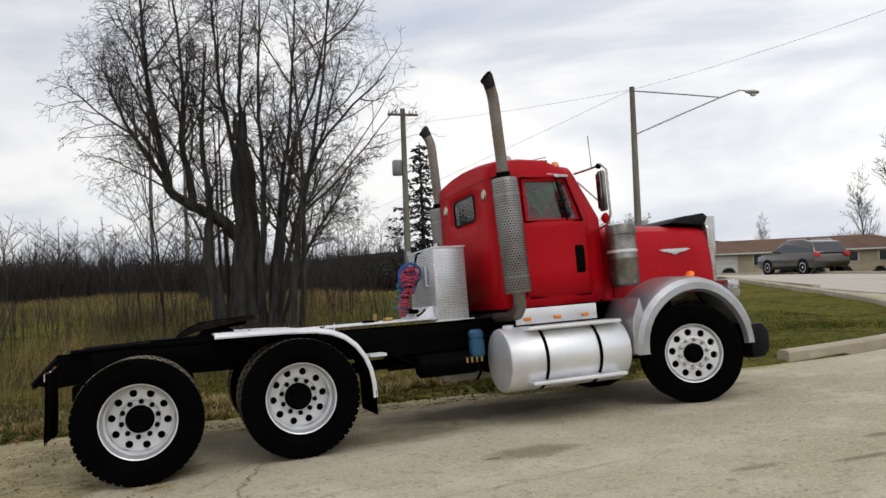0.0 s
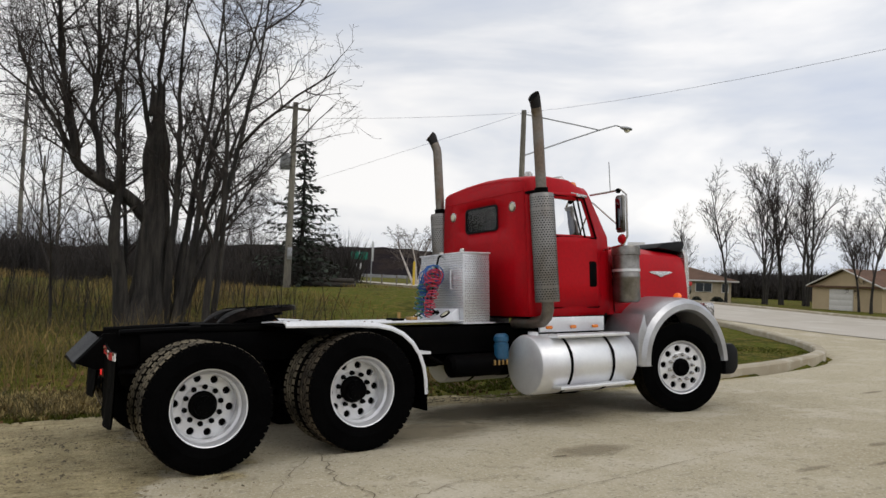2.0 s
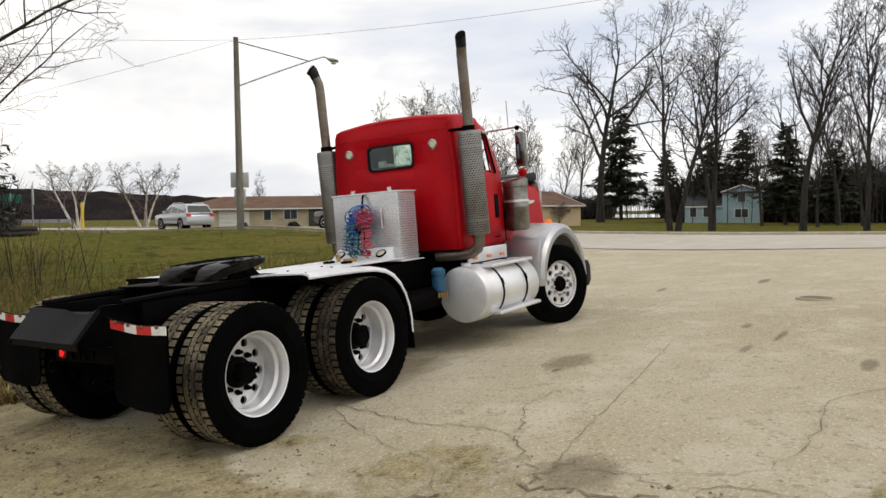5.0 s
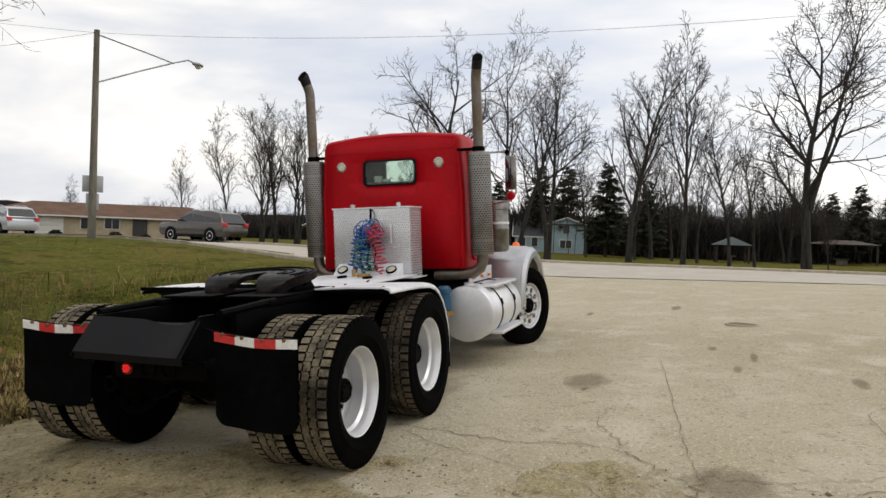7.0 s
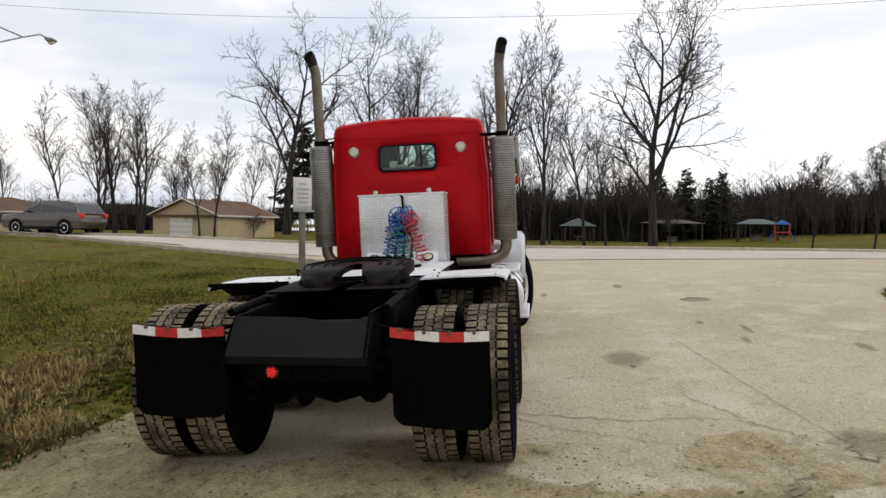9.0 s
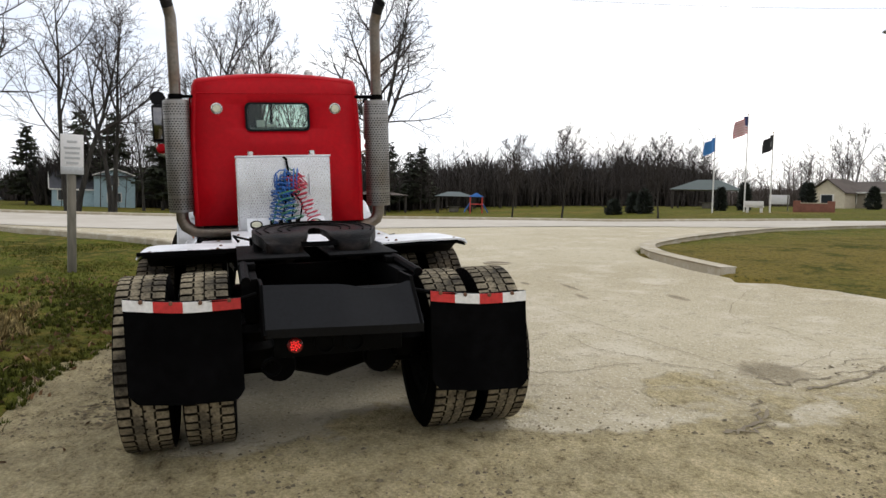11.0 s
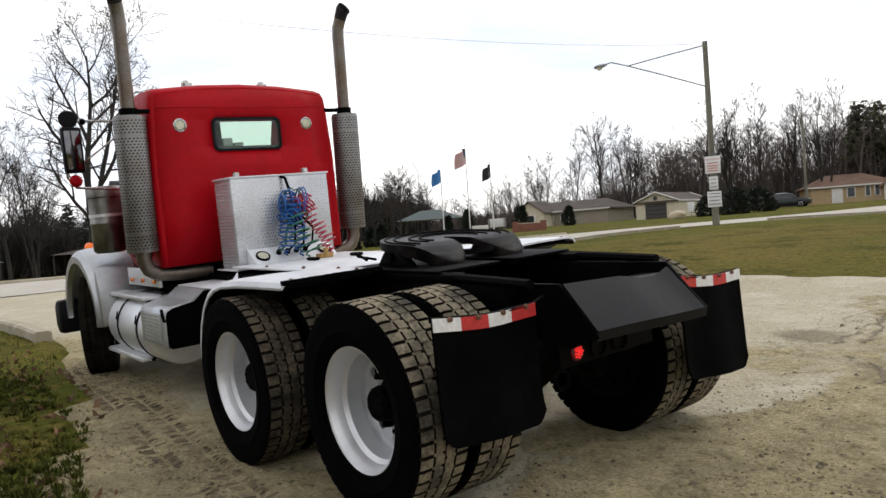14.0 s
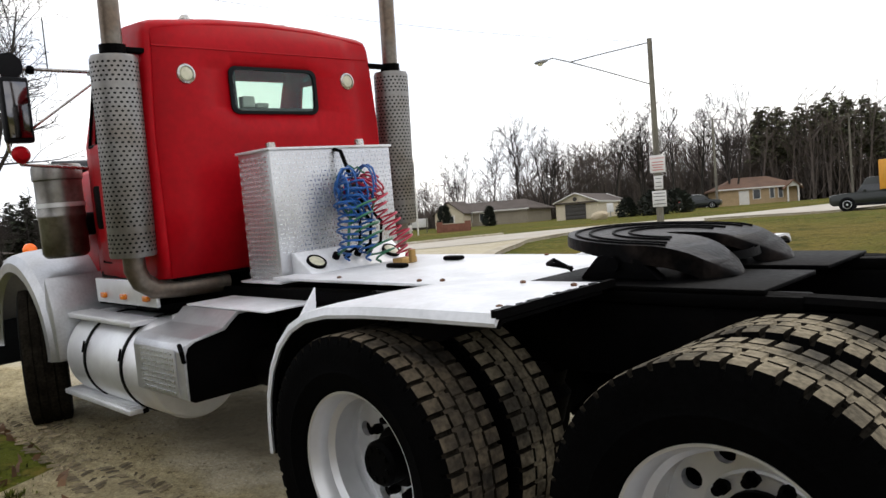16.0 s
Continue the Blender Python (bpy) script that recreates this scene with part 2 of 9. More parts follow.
BRUSH = mat("brown_brush", (0.026, 0.021, 0.018), 0.95, vary=0.3, scale=0.3, fine=2, bump=0, island=0.4)
POLE = mat("weathered_wood_pole", (0.19, 0.175, 0.14), 0.9, vary=0.25, scale=2, fine=20, bump=0.3, second=(0.11, 0.10, 0.085), stretch=(1, 1, 0.15))
GALV = mat("galvanised_steel", (0.32, 0.33, 0.34), 0.45, metal=0.7, vary=0.15)
SIGN = mat("white_sign_sheet", (0.72, 0.71, 0.70), 0.5, vary=0.06)
SIGNBACK = mat("bare_sign_back", (0.46, 0.47, 0.47), 0.5, metal=0.2, vary=0.1)
SIGNRED = mat("red_sign_print", (0.55, 0.06, 0.05), 0.5, vary=0.05)
SIGNINK = mat("black_sign_print", (0.03, 0.03, 0.03), 0.5, vary=0.05)
SIGNGREEN = mat("green_sign_sheet", (0.0, 0.16, 0.10), 0.5, vary=0.05)
YELLOW = mat("yellow_post_paint", (0.62, 0.42, 0.03), 0.5, vary=0.1)

SIDING = mat("tan_siding", (0.50, 0.39, 0.24), 0.8, vary=0.08, scale=0.8, fine=12, bump=0.05)
BRICKTAN = mat("pale_tan_brick", (0.47, 0.39, 0.27), 0.9, vary=0.15, scale=1, fine=14, bump=0.2)
GREYWALL = mat("grey_tan_siding", (0.27, 0.235, 0.18), 0.8, vary=0.08, scale=0.8, fine=12, bump=0.05)
CREAMWALL = mat("cream_wall_paint", (0.60, 0.53, 0.40), 0.8, vary=0.08)
ORANGEWALL = mat("orange_tan_wall", (0.40, 0.29, 0.165), 0.85, vary=0.12)
ROOFBROWN = mat("brown_shingles", (0.14, 0.075, 0.045), 0.95, vary=0.25, scale=0.7, fine=18, bump=0.3)
ROOFGREY = mat("grey_brown_shingles", (0.085, 0.066, 0.055), 0.95, vary=0.25, scale=0.7, fine=18, bump=0.3)
ROOFGREEN = mat("green_metal_roof", (0.035, 0.055, 0.05), 0.5, vary=0.1)
ROOFDARK = mat("dark_slate_shingles", (0.06, 0.062, 0.07), 0.9, vary=0.2)
TRIM = mat("white_trim", (0.68, 0.66, 0.62), 0.6, vary=0.06)
BLUEWALL = mat("pale_blue_siding", (0.33, 0.45, 0.50), 0.8, vary=0.08)
DARKDOOR = mat("dark_garage_door", (0.05, 0.045, 0.04), 0.6, vary=0.15)
PANE = mat("dark_window_pane", (0.03, 0.035, 0.04), 0.08, vary=0.1, bump=0)
BRICKRED = mat("red_brick", (0.22, 0.09, 0.06), 0.9, vary=0.2)
WATER = mat("pale_lake_water", (0.55, 0.58, 0.62), 0.15, vary=0.05, scale=0.05, fine=0.6, bump=0.02)
CARGREY = mat("grey_brown_car_paint", (0.085, 0.075, 0.068), 0.3, metal=0.5, vary=0.06, bump=0, coat=0.6)
CARSILVER = mat("silver_car_paint", (0.42, 0.44, 0.46), 0.3, metal=0.5, vary=0.06, bump=0, coat=0.6)
CARBLACK = mat("black_car_paint", (0.008, 0.012, 0.010), 0.35, vary=0.1, bump=0, coat=0.15)
ORANGEBOX = mat("orange_yellow_van_body", (0.72, 0.33, 0.03), 0.5, vary=0.06)
CARGLASS = mat("dark_car_glass", (0.02, 0.023, 0.025), 0.06, vary=0.05, bump=0, coat=0.5)
HEADLAMP = mat("clear_headlamp", (0.7, 0.7, 0.68), 0.15, vary=0.05)
PLAYBLUE = mat("blue_play_plastic", (0.03, 0.17, 0.55), 0.4, vary=0.05)
PLAYRED = mat("red_play_plastic", (0.5, 0.05, 0.04), 0.4, vary=0.05)
FLAGBLUE = mat("blue_flag_cloth", (0.05, 0.2, 0.5), 0.85, vary=0.1)
FLAGRED = mat("red_flag_cloth", (0.42, 0.015, 0.03), 0.85, vary=0.1)
FLAGWHITE = mat("white_flag_cloth", (0.72, 0.71, 0.70), 0.85, vary=0.05)
FLAGNAVY = mat("navy_flag_cloth", (0.02, 0.03, 0.11), 0.85, vary=0.1)
FLAGBLACK = mat("black_flag_cloth", (0.015, 0.015, 0.016), 0.85, vary=0.1)
HILL = mat("wooded_hill", (0.020, 0.017, 0.019), 1.0, vary=0.3, scale=0.05, fine=0.5, bump=0.6, bump_dist=2.0, second=(0.030, 0.024, 0.022))
HILL.node_tree.nodes["Principled BSDF"].inputs["Specular IOR Level"].default_value = 0.0
CONIFER = mat("dark_shrub", (0.018, 0.024, 0.015), 0.95, vary=0.4, scale=2, fine=10, bump=0, island=0.4)
ASH = mat("charred_wood", (0.05, 0.042, 0.035), 0.9, vary=0.3)


def ground_mat(name, colours, scales, bump=0.4, rough=0.95, bump_dist=0.03):
    """Four colours mixed by three noises; used for earth, grass and paving."""
    m = bpy.data.materials.new(name)
    m.use_nodes = True
    n, l = m.node_tree.nodes, m.node_tree.links
    b = n["Principled BSDF"]
    b.inputs["Roughness"].default_value = rough
    b.inputs["Specular IOR Level"].default_value = 0.25
    tc = n.new("ShaderNodeTexCoord")
    out = None
    for i, c in enumerate(colours):
        if i == 0:
            rgb = n.new("ShaderNodeRGB")
            rgb.outputs[0].default_value = (*c[0], 1)
            out = rgb.outputs[0]
            continue
        t = n.new("ShaderNodeTexNoise")
        t.inputs["Scale"].default_value, t.inputs["Detail"].default_value, t.inputs["Roughness"].default_value = scales[i - 1], 8.0, 0.6
        off = n.new("ShaderNodeMapping")
        off.inputs["Location"].default_value = (i * 7.3, i * 3.1, i)
        l.new(tc.outputs["Object"], off.inputs["Vector"])
        l.new(off.outputs["Vector"], t.inputs["Vector"])
        r = n.new("ShaderNodeMapRange")
        r.inputs["From Min"].default_value, r.inputs["From Max"].default_value = c[1], c[2]
        l.new(t.outputs["Fac"], r.inputs["Value"])
        x = n.new("ShaderNodeMixRGB")
        x.inputs["Color2"].default_value = (*c[0], 1)
        l.new(out, x.inputs["Color1"])
        l.new(r.outputs["Result"], x.inputs["Fac"])
        out = x.outputs["Color"]
        last = t
    l.new(out, b.inputs["Base Color"])
    bp = n.new("ShaderNodeBump")
    bp.inputs["Strength"].default_value, bp.inputs["Distance"].default_value = bump, bump_dist
    l.new(last.outputs["Fac"], bp.inputs["Height"])
    l.new(bp.outputs["Normal"], b.inputs["Normal"])
    return m


GRASS = ground_mat("winter_grass", [((0.088, 0.100, 0.012),), ((0.155, 0.118, 0.028), 0.50, 0.62), ((0.055, 0.058, 0.008), 0.5, 0.62), ((0.155, 0.122, 0.026), 0.50, 0.6), ((0.04, 0.04, 0.008), 0.52, 0.66)], (0.10, 0.7, 4.0, 14.0), bump=1.0, bump_dist=0.06)
GRASS.node_tree.nodes["Principled BSDF"].inputs["Specular IOR Level"].default_value = 0.06


def paving_mat():
    """Worn concrete that gives way to tracked mud at the rear of the lot and along the verge."""
    a = ground_mat("worn_beige_paving", [((0.475, 0.42, 0.300),), ((0.40, 0.345, 0.232), 0.44, 0.62), ((0.53, 0.475, 0.360), 0.5, 0.64), ((0.32, 0.28, 0.20), 0.56, 0.70), ((0.61, 0.56, 0.445), 0.54, 0.66), ((0.22, 0.19, 0.13), 0.58, 0.69)], (0.25, 1.3, 9.0, 45.0, 28.0), bump=0.8)
    n, l = a.node_tree.nodes, a.node_tree.links
    b = n["Principled BSDF"]
    old = b.inputs["Base Color"].links[0].from_socket
    tc = n.new("ShaderNodeTexCoord")
    sep = n.new("ShaderNodeSeparateXYZ")
    l.new(tc.outputs["Object"], sep.inputs[0])
    wob = n.new("ShaderNodeTexNoise")
    wob.inputs["Scale"].default_value, wob.inputs["Detail"].default_value, wob.inputs["Roughness"].default_value = 0.7, 8.0, 0.65
    l.new(tc.outputs["Object"], wob.inputs["Vector"])

    def calc(op, p, q):
        m = n.new("ShaderNodeMath")
        m.operation = op
        for k, v in enumerate((p, q)):
            if isinstance(v, (int, float)):
                m.inputs[k].default_value = v
            else:
                l.new(v, m.inputs[k])
        return m.outputs[0]
    shake = calc("MULTIPLY", calc("SUBTRACT", wob.outputs["Fac"], 0.5), 5.0)
    rear = calc("SUBTRACT", calc("ADD", shake, -0.1), sep.outputs[0])
    side = calc("SUBTRACT", calc("ADD", calc("MULTIPLY", shake, 0.35), sep.outputs[1]), 0.75)
    side = calc("MINIMUM", side, calc("MULTIPLY", calc("SUBTRACT", 8.5, sep.outputs[0]), 0.4))
    edge = n.new("ShaderNodeMapRange")
    edge.inputs["From Min"].default_value, edge.inputs["From Max"].default_value = -0.12, 0.18
    l.new(calc("MAXIMUM", rear, side), edge.inputs["Value"])
    mud = n.new("ShaderNodeValToRGB")
    mud.color_ramp.elements[0].position, mud.color_ramp.elements[0].color = 0.37, (0.16, 0.12, 0.055, 1)
    mud.color_ramp.elements[1].position, mud.color_ramp.elements[1].color = 0.62, (0.635, 0.535, 0.32, 1)
    mud.color_ramp.elements.new(0.45).color = (0.455, 0.375, 0.205, 1)
    streak = n.new("ShaderNodeMapping")
    streak.inputs["Scale"].default_value = (1.2, 1.8, 1.0)
    l.new(tc.outputs["Object"], streak.inputs["Vector"])
    clod = n.new("ShaderNodeTexNoise")
    clod.inputs["Scale"].default_value, clod.inputs["Detail"].default_value, clod.inputs["Roughness"].default_value = 5.0, 13.0, 0.82
    l.new(streak.outputs["Vector"], clod.inputs["Vector"])
    l.new(clod.outputs["Fac"], mud.inputs["Fac"])
    mix = n.new("ShaderNodeMixRGB")
    l.new(edge.outputs["Result"], mix.inputs["Fac"])
    l.new(old, mix.inputs["Color1"])
    patch = n.new("ShaderNodeTexNoise")
    patch.inputs["Scale"].default_value, patch.inputs["Detail"].default_value, patch.inputs["Roughness"].default_value = 1.6, 8.0, 0.65
    l.new(tc.outputs["Object"], patch.inputs["Vector"])
    damp = n.new("ShaderNodeMapRange")
    damp.inputs["From Min"].default_value, damp.inputs["From Max"].default_value = 0.36, 0.62
    damp.inputs["To Min"].default_value, damp.inputs["To Max"].default_value = 0.74, 1.12
    l.new(patch.outputs["Fac"], damp.inputs["Value"])
    wet = n.new("ShaderNodeMixRGB")
    wet.blend_type = "MULTIPLY"
    wet.inputs["Fac"].default_value = 1.0
    l.new(mud.outputs["Color"], wet.inputs["Color1"])
    l.new(damp.outputs["Result"], wet.inputs["Color2"])
    # the strip along the verge stays damp
    soak = n.new("ShaderNodeMapRange")
    soak.inputs["From Min"].default_value, soak.inputs["From Max"].default_value = -0.2, 0.5
    soak.inputs["To Min"].default_value, soak.inputs["To Max"].default_value = 1.0, 0.86
    l.new(side, soak.inputs["Value"])
    soaked = n.new("ShaderNodeMixRGB")
    soaked.blend_type = "MULTIPLY"
    soaked.inputs["Fac"].default_value = 1.0
    l.new(wet.outputs["Color"], soaked.inputs["Color1"])
    l.new(soak.outputs["Result"], soaked.inputs["Color2"])
    # grit of the size of peas
    grit = n.new("ShaderNodeTexNoise")
    grit.inputs["Scale"].default_value, grit.inputs["Detail"].default_value, grit.inputs["Roughness"].default_value = 48.0, 5.0, 0.75
    l.new(tc.outputs["Object"], grit.inputs["Vector"])
    speck = n.new("ShaderNodeMapRange")
    speck.inputs["From Min"].default_value, speck.inputs["From Max"].default_value = 0.36, 0.62
    speck.inputs["To Min"].default_value, speck.inputs["To Max"].default_value = 0.62, 1.2
    l.new(grit.outputs["Fac"], speck.inputs["Value"])
    gritty = n.new("ShaderNodeMixRGB")
    gritty.blend_type = "MULTIPLY"
    gritty.inputs["Fac"].default_value = 1.0
    l.new(soaked.outputs["Color"], gritty.inputs["Color1"])
    l.new(speck.outputs["Result"], gritty.inputs["Color2"])
    l.new(gritty.outputs["Color"], mix.inputs["Color2"])
    l.new(mix.outputs["Color"], b.inputs["Base Color"])
    bump2 = n.new("ShaderNodeBump")
    bump2.inputs["Strength"].default_value, bump2.inputs["Distance"].default_value = 1.0, 0.036
    l.new(calc("MULTIPLY", calc("ADD", clod.outputs["Fac"], calc("MULTIPLY", grit.outputs["Fac"], 0.35)), edge.outputs["Result"]), bump2.inputs["Height"])
    l.new(b.inputs["Normal"].links[0].from_socket, bump2.inputs["Normal"])
    l.new(bump2.outputs["Normal"], b.inputs["Normal"])
    return a


CONCRETE = paving_mat()
ROADMAT = ground_mat("pale_street_concrete", [((0.47, 0.43, 0.37),), ((0.40, 0.36, 0.30), 0.45, 0.65), ((0.51, 0.48, 0.42), 0.5, 0.66), ((0.38, 0.34, 0.28), 0.58, 0.75)], (0.2, 1.1, 20.0), bump=0.25)
KERB = ground_mat("kerb_concrete", [((0.41, 0.36, 0.27),), ((0.34, 0.295, 0.215), 0.45, 0.65), ((0.50, 0.46, 0.38), 0.5, 0.66), ((0.33, 0.29, 0.22), 0.56, 0.72)], (0.8, 3.3, 30.0), bump=0.3)
STAIN = ground_mat("oil_stain", [((0.22, 0.18, 0.115),), ((0.28, 0.235, 0.16), 0.45, 0.65), ((0.17, 0.135, 0.085), 0.5, 0.66), ((0.14, 0.11, 0.07), 0.56, 0.72)], (1.5, 5.0, 40.0), bump=0.2)
def soft_edge(m, start, end):
    """Lets a mark fade out towards its rim, with a ragged edge."""
    n, l = m.node_tree.nodes, m.node_tree.links
    out = n["Material Output"]
    b = n["Principled BSDF"]
    tc = n.new("ShaderNodeTexCoord")
    gap = n.new("ShaderNodeVectorMath")
    gap.operation = "DISTANCE"
    gap.inputs[1].default_value = (0.5, 0.5, 0.5)
    flat2 = n.new("ShaderNodeMapping")
    flat2.inputs["Scale"].default_value = (1, 1, 0)
    flat2.inputs["Location"].default_value = (0, 0, 0.5)
    l.new(tc.outputs["Generated"], flat2.inputs["Vector"])
    l.new(flat2.outputs["Vector"], gap.inputs[0])
    rag = n.new("ShaderNodeTexNoise")
    rag.inputs["Scale"].default_value, rag.inputs["Detail"].default_value, rag.inputs["Roughness"].default_value = 5.0, 8.0, 0.7
    l.new(tc.outputs["Object"], rag.inputs["Vector"])
    add = n.new("ShaderNodeMath")
    add.operation = "MULTIPLY_ADD"
    add.inputs[1].default_value = 0.5
    l.new(rag.outputs["Fac"], add.inputs[0])
    l.new(gap.outputs["Value"], add.inputs[2])
    fade = n.new("ShaderNodeMapRange")
    fade.inputs["From Min"].default_value, fade.inputs["From Max"].default_value = start, end
    fade.inputs["To Min"].default_value, fade.inputs["To Max"].default_value = 0.4, 0.0
    l.new(add.outputs[0], fade.inputs["Value"])
    clear = n.new("ShaderNodeBsdfTransparent")
    mix = n.new("ShaderNodeMixShader")
    l.new(fade.outputs["Result"], mix.inputs["Fac"])
    l.new(clear.outputs[0], mix.inputs[1])
    l.new(b.outputs[0], mix.inputs[2])
    l.new(mix.outputs[0], out.inputs["Surface"])


soft_edge(STAIN, 0.50, 0.72)
CRACK = ground_mat("crack_filler_dirt", [((0.22, 0.185, 0.125),), ((0.15, 0.12, 0.08), 0.45, 0.65), ((0.2, 0.165, 0.12), 0.5, 0.66), ((0.1, 0.08, 0.06), 0.56, 0.72)], (2, 6.0, 40.0), bump=0.3)


# ---- mesh helpers ----
def part(name, bm, material, parent=None, label="", smooth=True):
    """Links a bmesh as one mesh object, under a thing or a part."""
    me = bpy.data.meshes.new(name)
    bmesh.ops.recalc_face_normals(bm, faces=bm.faces)
    bm.to_mesh(me)
    bm.free()
    for mt in (material if isinstance(material, (list, tuple)) else [material]):
        me.materials.append(mt)
    if smooth:
        me.shade_smooth()
        me.set_sharp_from_angle(angle=radians(32))
    ob = new(name, me)
    ob.parent = parent
    if label:
        ob["label"] = label
    return ob


def mesh_part(name, verts, faces, material, parent=None, label="", smooth=False, idx=None):
    me = bpy.data.meshes.new(name)
    me.from_pydata(verts, [], faces)
    for mt in (material if isinstance(material, (list, tuple)) else [material]):
        me.materials.append(mt)
    if idx is not None:
        me.polygons.foreach_set("material_index", idx)
    me.update()
    if smooth:
        me.shade_smooth()
    ob = new(name, me)
    ob.parent = parent
    if label:
        ob["label"] = label
    return ob


def thing(name, label, category, m=None, group="", kind=""):
    ob = new(name)
    ob.empty_display_size = 0.2
    if m is not None:
        ob.matrix_world = m
    return tagged(ob, label, category, group, kind)


def box(bm, x0, x1, y0, y1, z0, z1, bevel=0.0, m=None, mi=0):
    vs = [bm.verts.new((x, y, z)) for x in (x0, x1) for y in (y0, y1) for z in (z0, z1)]
    fs = [bm.faces.new([vs[i] for i in f]) for f in ((0, 1, 3, 2), (4, 6, 7, 5), (0, 4, 5, 1), (2, 3, 7, 6), (0, 2, 6, 4), (1, 5, 7, 3))]
    for f in fs:
        f.material_index = mi
    if bevel:
        es = list({e for f in fs for e in f.edges})
        r = bmesh.ops.bevel(bm, geom=es, offset=bevel, segments=2, affect="EDGES", profile=0.5)
        vs = list({v for f in r["faces"] for v in f.verts} | {v for v in vs if v.is_valid})
    if m is not None:
        bmesh.ops.transform(bm, matrix=m, verts=[v for v in vs if v.is_valid])
    return bm


def boxm(x0, x1, y0, y1, z0, z1, bevel=0.0, m=None):
    return box(bmesh.new(), x0, x1, y0, y1, z0, z1, bevel, m)


def ring_frames(pts):
    pts = [Vector(p) for p in pts]
    out = []
    up = None
    for i, p in enumerate(pts):
        d = (pts[min(i + 1, len(pts) - 1)] - pts[max(i - 1, 0)]).normalized()
        if up is None:
            up = Vector((0, 0, 1)) if abs(d.z) < 0.9 else Vector((1, 0, 0))
        a = d.cross(up).normalized()
        up = a.cross(d).normalized()
        out.append((p, a, up))
    return out


def tube(bm, pts, r, seg=10, caps=True, mi=0):
    """A round tube along points; r: one radius or one a point."""
    rs = r if isinstance(r, (list, tuple)) else [r] * len(pts)
    prev = None
    for (p, a, u), rad in zip(ring_frames(pts), rs):
        ring = [bm.verts.new(p + rad * (math.cos(2 * math.pi * k / seg) * a + math.sin(2 * math.pi * k / seg) * u)) for k in range(seg)]
        if prev:
            for k in range(seg):
                bm.faces.new((prev[k], prev[(k + 1) % seg], ring[(k + 1) % seg], ring[k])).material_index = mi
        elif caps:
            bm.faces.new(ring).material_index = mi
        prev = ring
    if caps:
        bm.faces.new(prev[::-1]).material_index = mi
    return bm


def tubem(pts, r, seg=10, caps=True):
    return tube(bmesh.new(), pts, r, seg, caps)


def lathe(bm, profile, seg=32, m=None, closed=False, mi=0):
    """Turns (radius, height) pairs round z; m places the result."""
    rings = []
    for r, h in profile:
        if r < 1e-5:
            rings.append([bm.verts.new((0, 0, h))] * seg)
        else:
            rings.append([bm.verts.new((r * math.cos(2 * math.pi * k / seg), r * math.sin(2 * math.pi * k / seg), h)) for k in range(seg)])
    pairs = list(zip(rings, rings[1:])) + ([(rings[-1], rings[0])] if closed else [])
    for a, b in pairs:
        for k in range(seg):
            q = []
            for v in (a[k], a[(k + 1) % seg], b[(k + 1) % seg], b[k]):
                if v not in q:
                    q.append(v)
            if len(q) > 2:
                bm.faces.new(q).material_index = mi
    if m is not None:
        bmesh.ops.transform(bm, matrix=m, verts=list({v for r in rings for v in r}))
    return bm


def lathem(profile, seg=32, m=None, closed=False):
    return lathe(bmesh.new(), profile, seg, m, closed)


def prism(bm, outline, axis, a, b, bevel=0.0, mi=0):
    """Extrudes an outline along axis from a to b. The outline's pairs are the two other axes in order."""
    def at(u, v, w):
        return {"x": (w, u, v), "y": (u, w, v), "z": (u, v, w)}[axis]
    lo = [bm.verts.new(at(u, v, a)) for u, v in outline]
    hi = [bm.verts.new(at(u, v, b)) for u, v in outline]
    fs = [bm.faces.new(lo), bm.faces.new(hi[::-1])]
    n = len(outline)
    for k in range(n):
        fs.append(bm.faces.new((lo[k], hi[k], hi[(k + 1) % n], lo[(k + 1) % n])))
    for f in fs:
        f.material_index = mi
    if bevel:
        bmesh.ops.bevel(bm, geom=list({e for f in fs for e in f.edges}), offset=bevel, segments=2, affect="EDGES", profile=0.5)
    return bm


def prismm(outline, axis, a, b, bevel=0.0):
    return prism(bmesh.new(), outline, axis, a, b, bevel)


def loft(bm, rings, caps=True):
    """Skins rings with the same number of points."""
    vs = [[bm.verts.new(p) for p in r] for r in rings]
    n = len(vs[0])
    for a, b in zip(vs, vs[1:]):
        for k in range(n):
            bm.faces.new((a[k], a[(k + 1) % n], b[(k + 1) % n], b[k]))
    if caps:
        bm.faces.new(vs[0])
        bm.faces.new(vs[-1][::-1])
    return bm


def rounded(w, h, r, n=5, cx=0.0, cy=0.0):
    """A rounded rectangle's outline."""
    out = []
    for sx, sy, a0 in ((1, 1, 0), (-1, 1, 90), (-1, -1, 180), (1, -1, 270)):
        for k in range(n + 1):
            a = radians(a0 + 90 * k / n)
            out.append((cx + sx * (w / 2 - r) + r * math.cos(a), cy + sy * (h / 2 - r) + r * math.sin(a)))
    return out


def smooth(a, b, v):
    k = min(1.0, max(0.0, (v - a) / (b - a)))
    return k * k * (3 - 2 * k)


AX_X = pose(0, 0, 0, 0, 90, 0)      # turns a lathe's axis from z to x


# ---- the truck ----
TRUCK = thing("semi_truck", "red day-cab semi truck with white deck and tall exhaust stacks", "truck", LEVEL @ pose(0, -0.045, 0, 0, 0, 1.8))


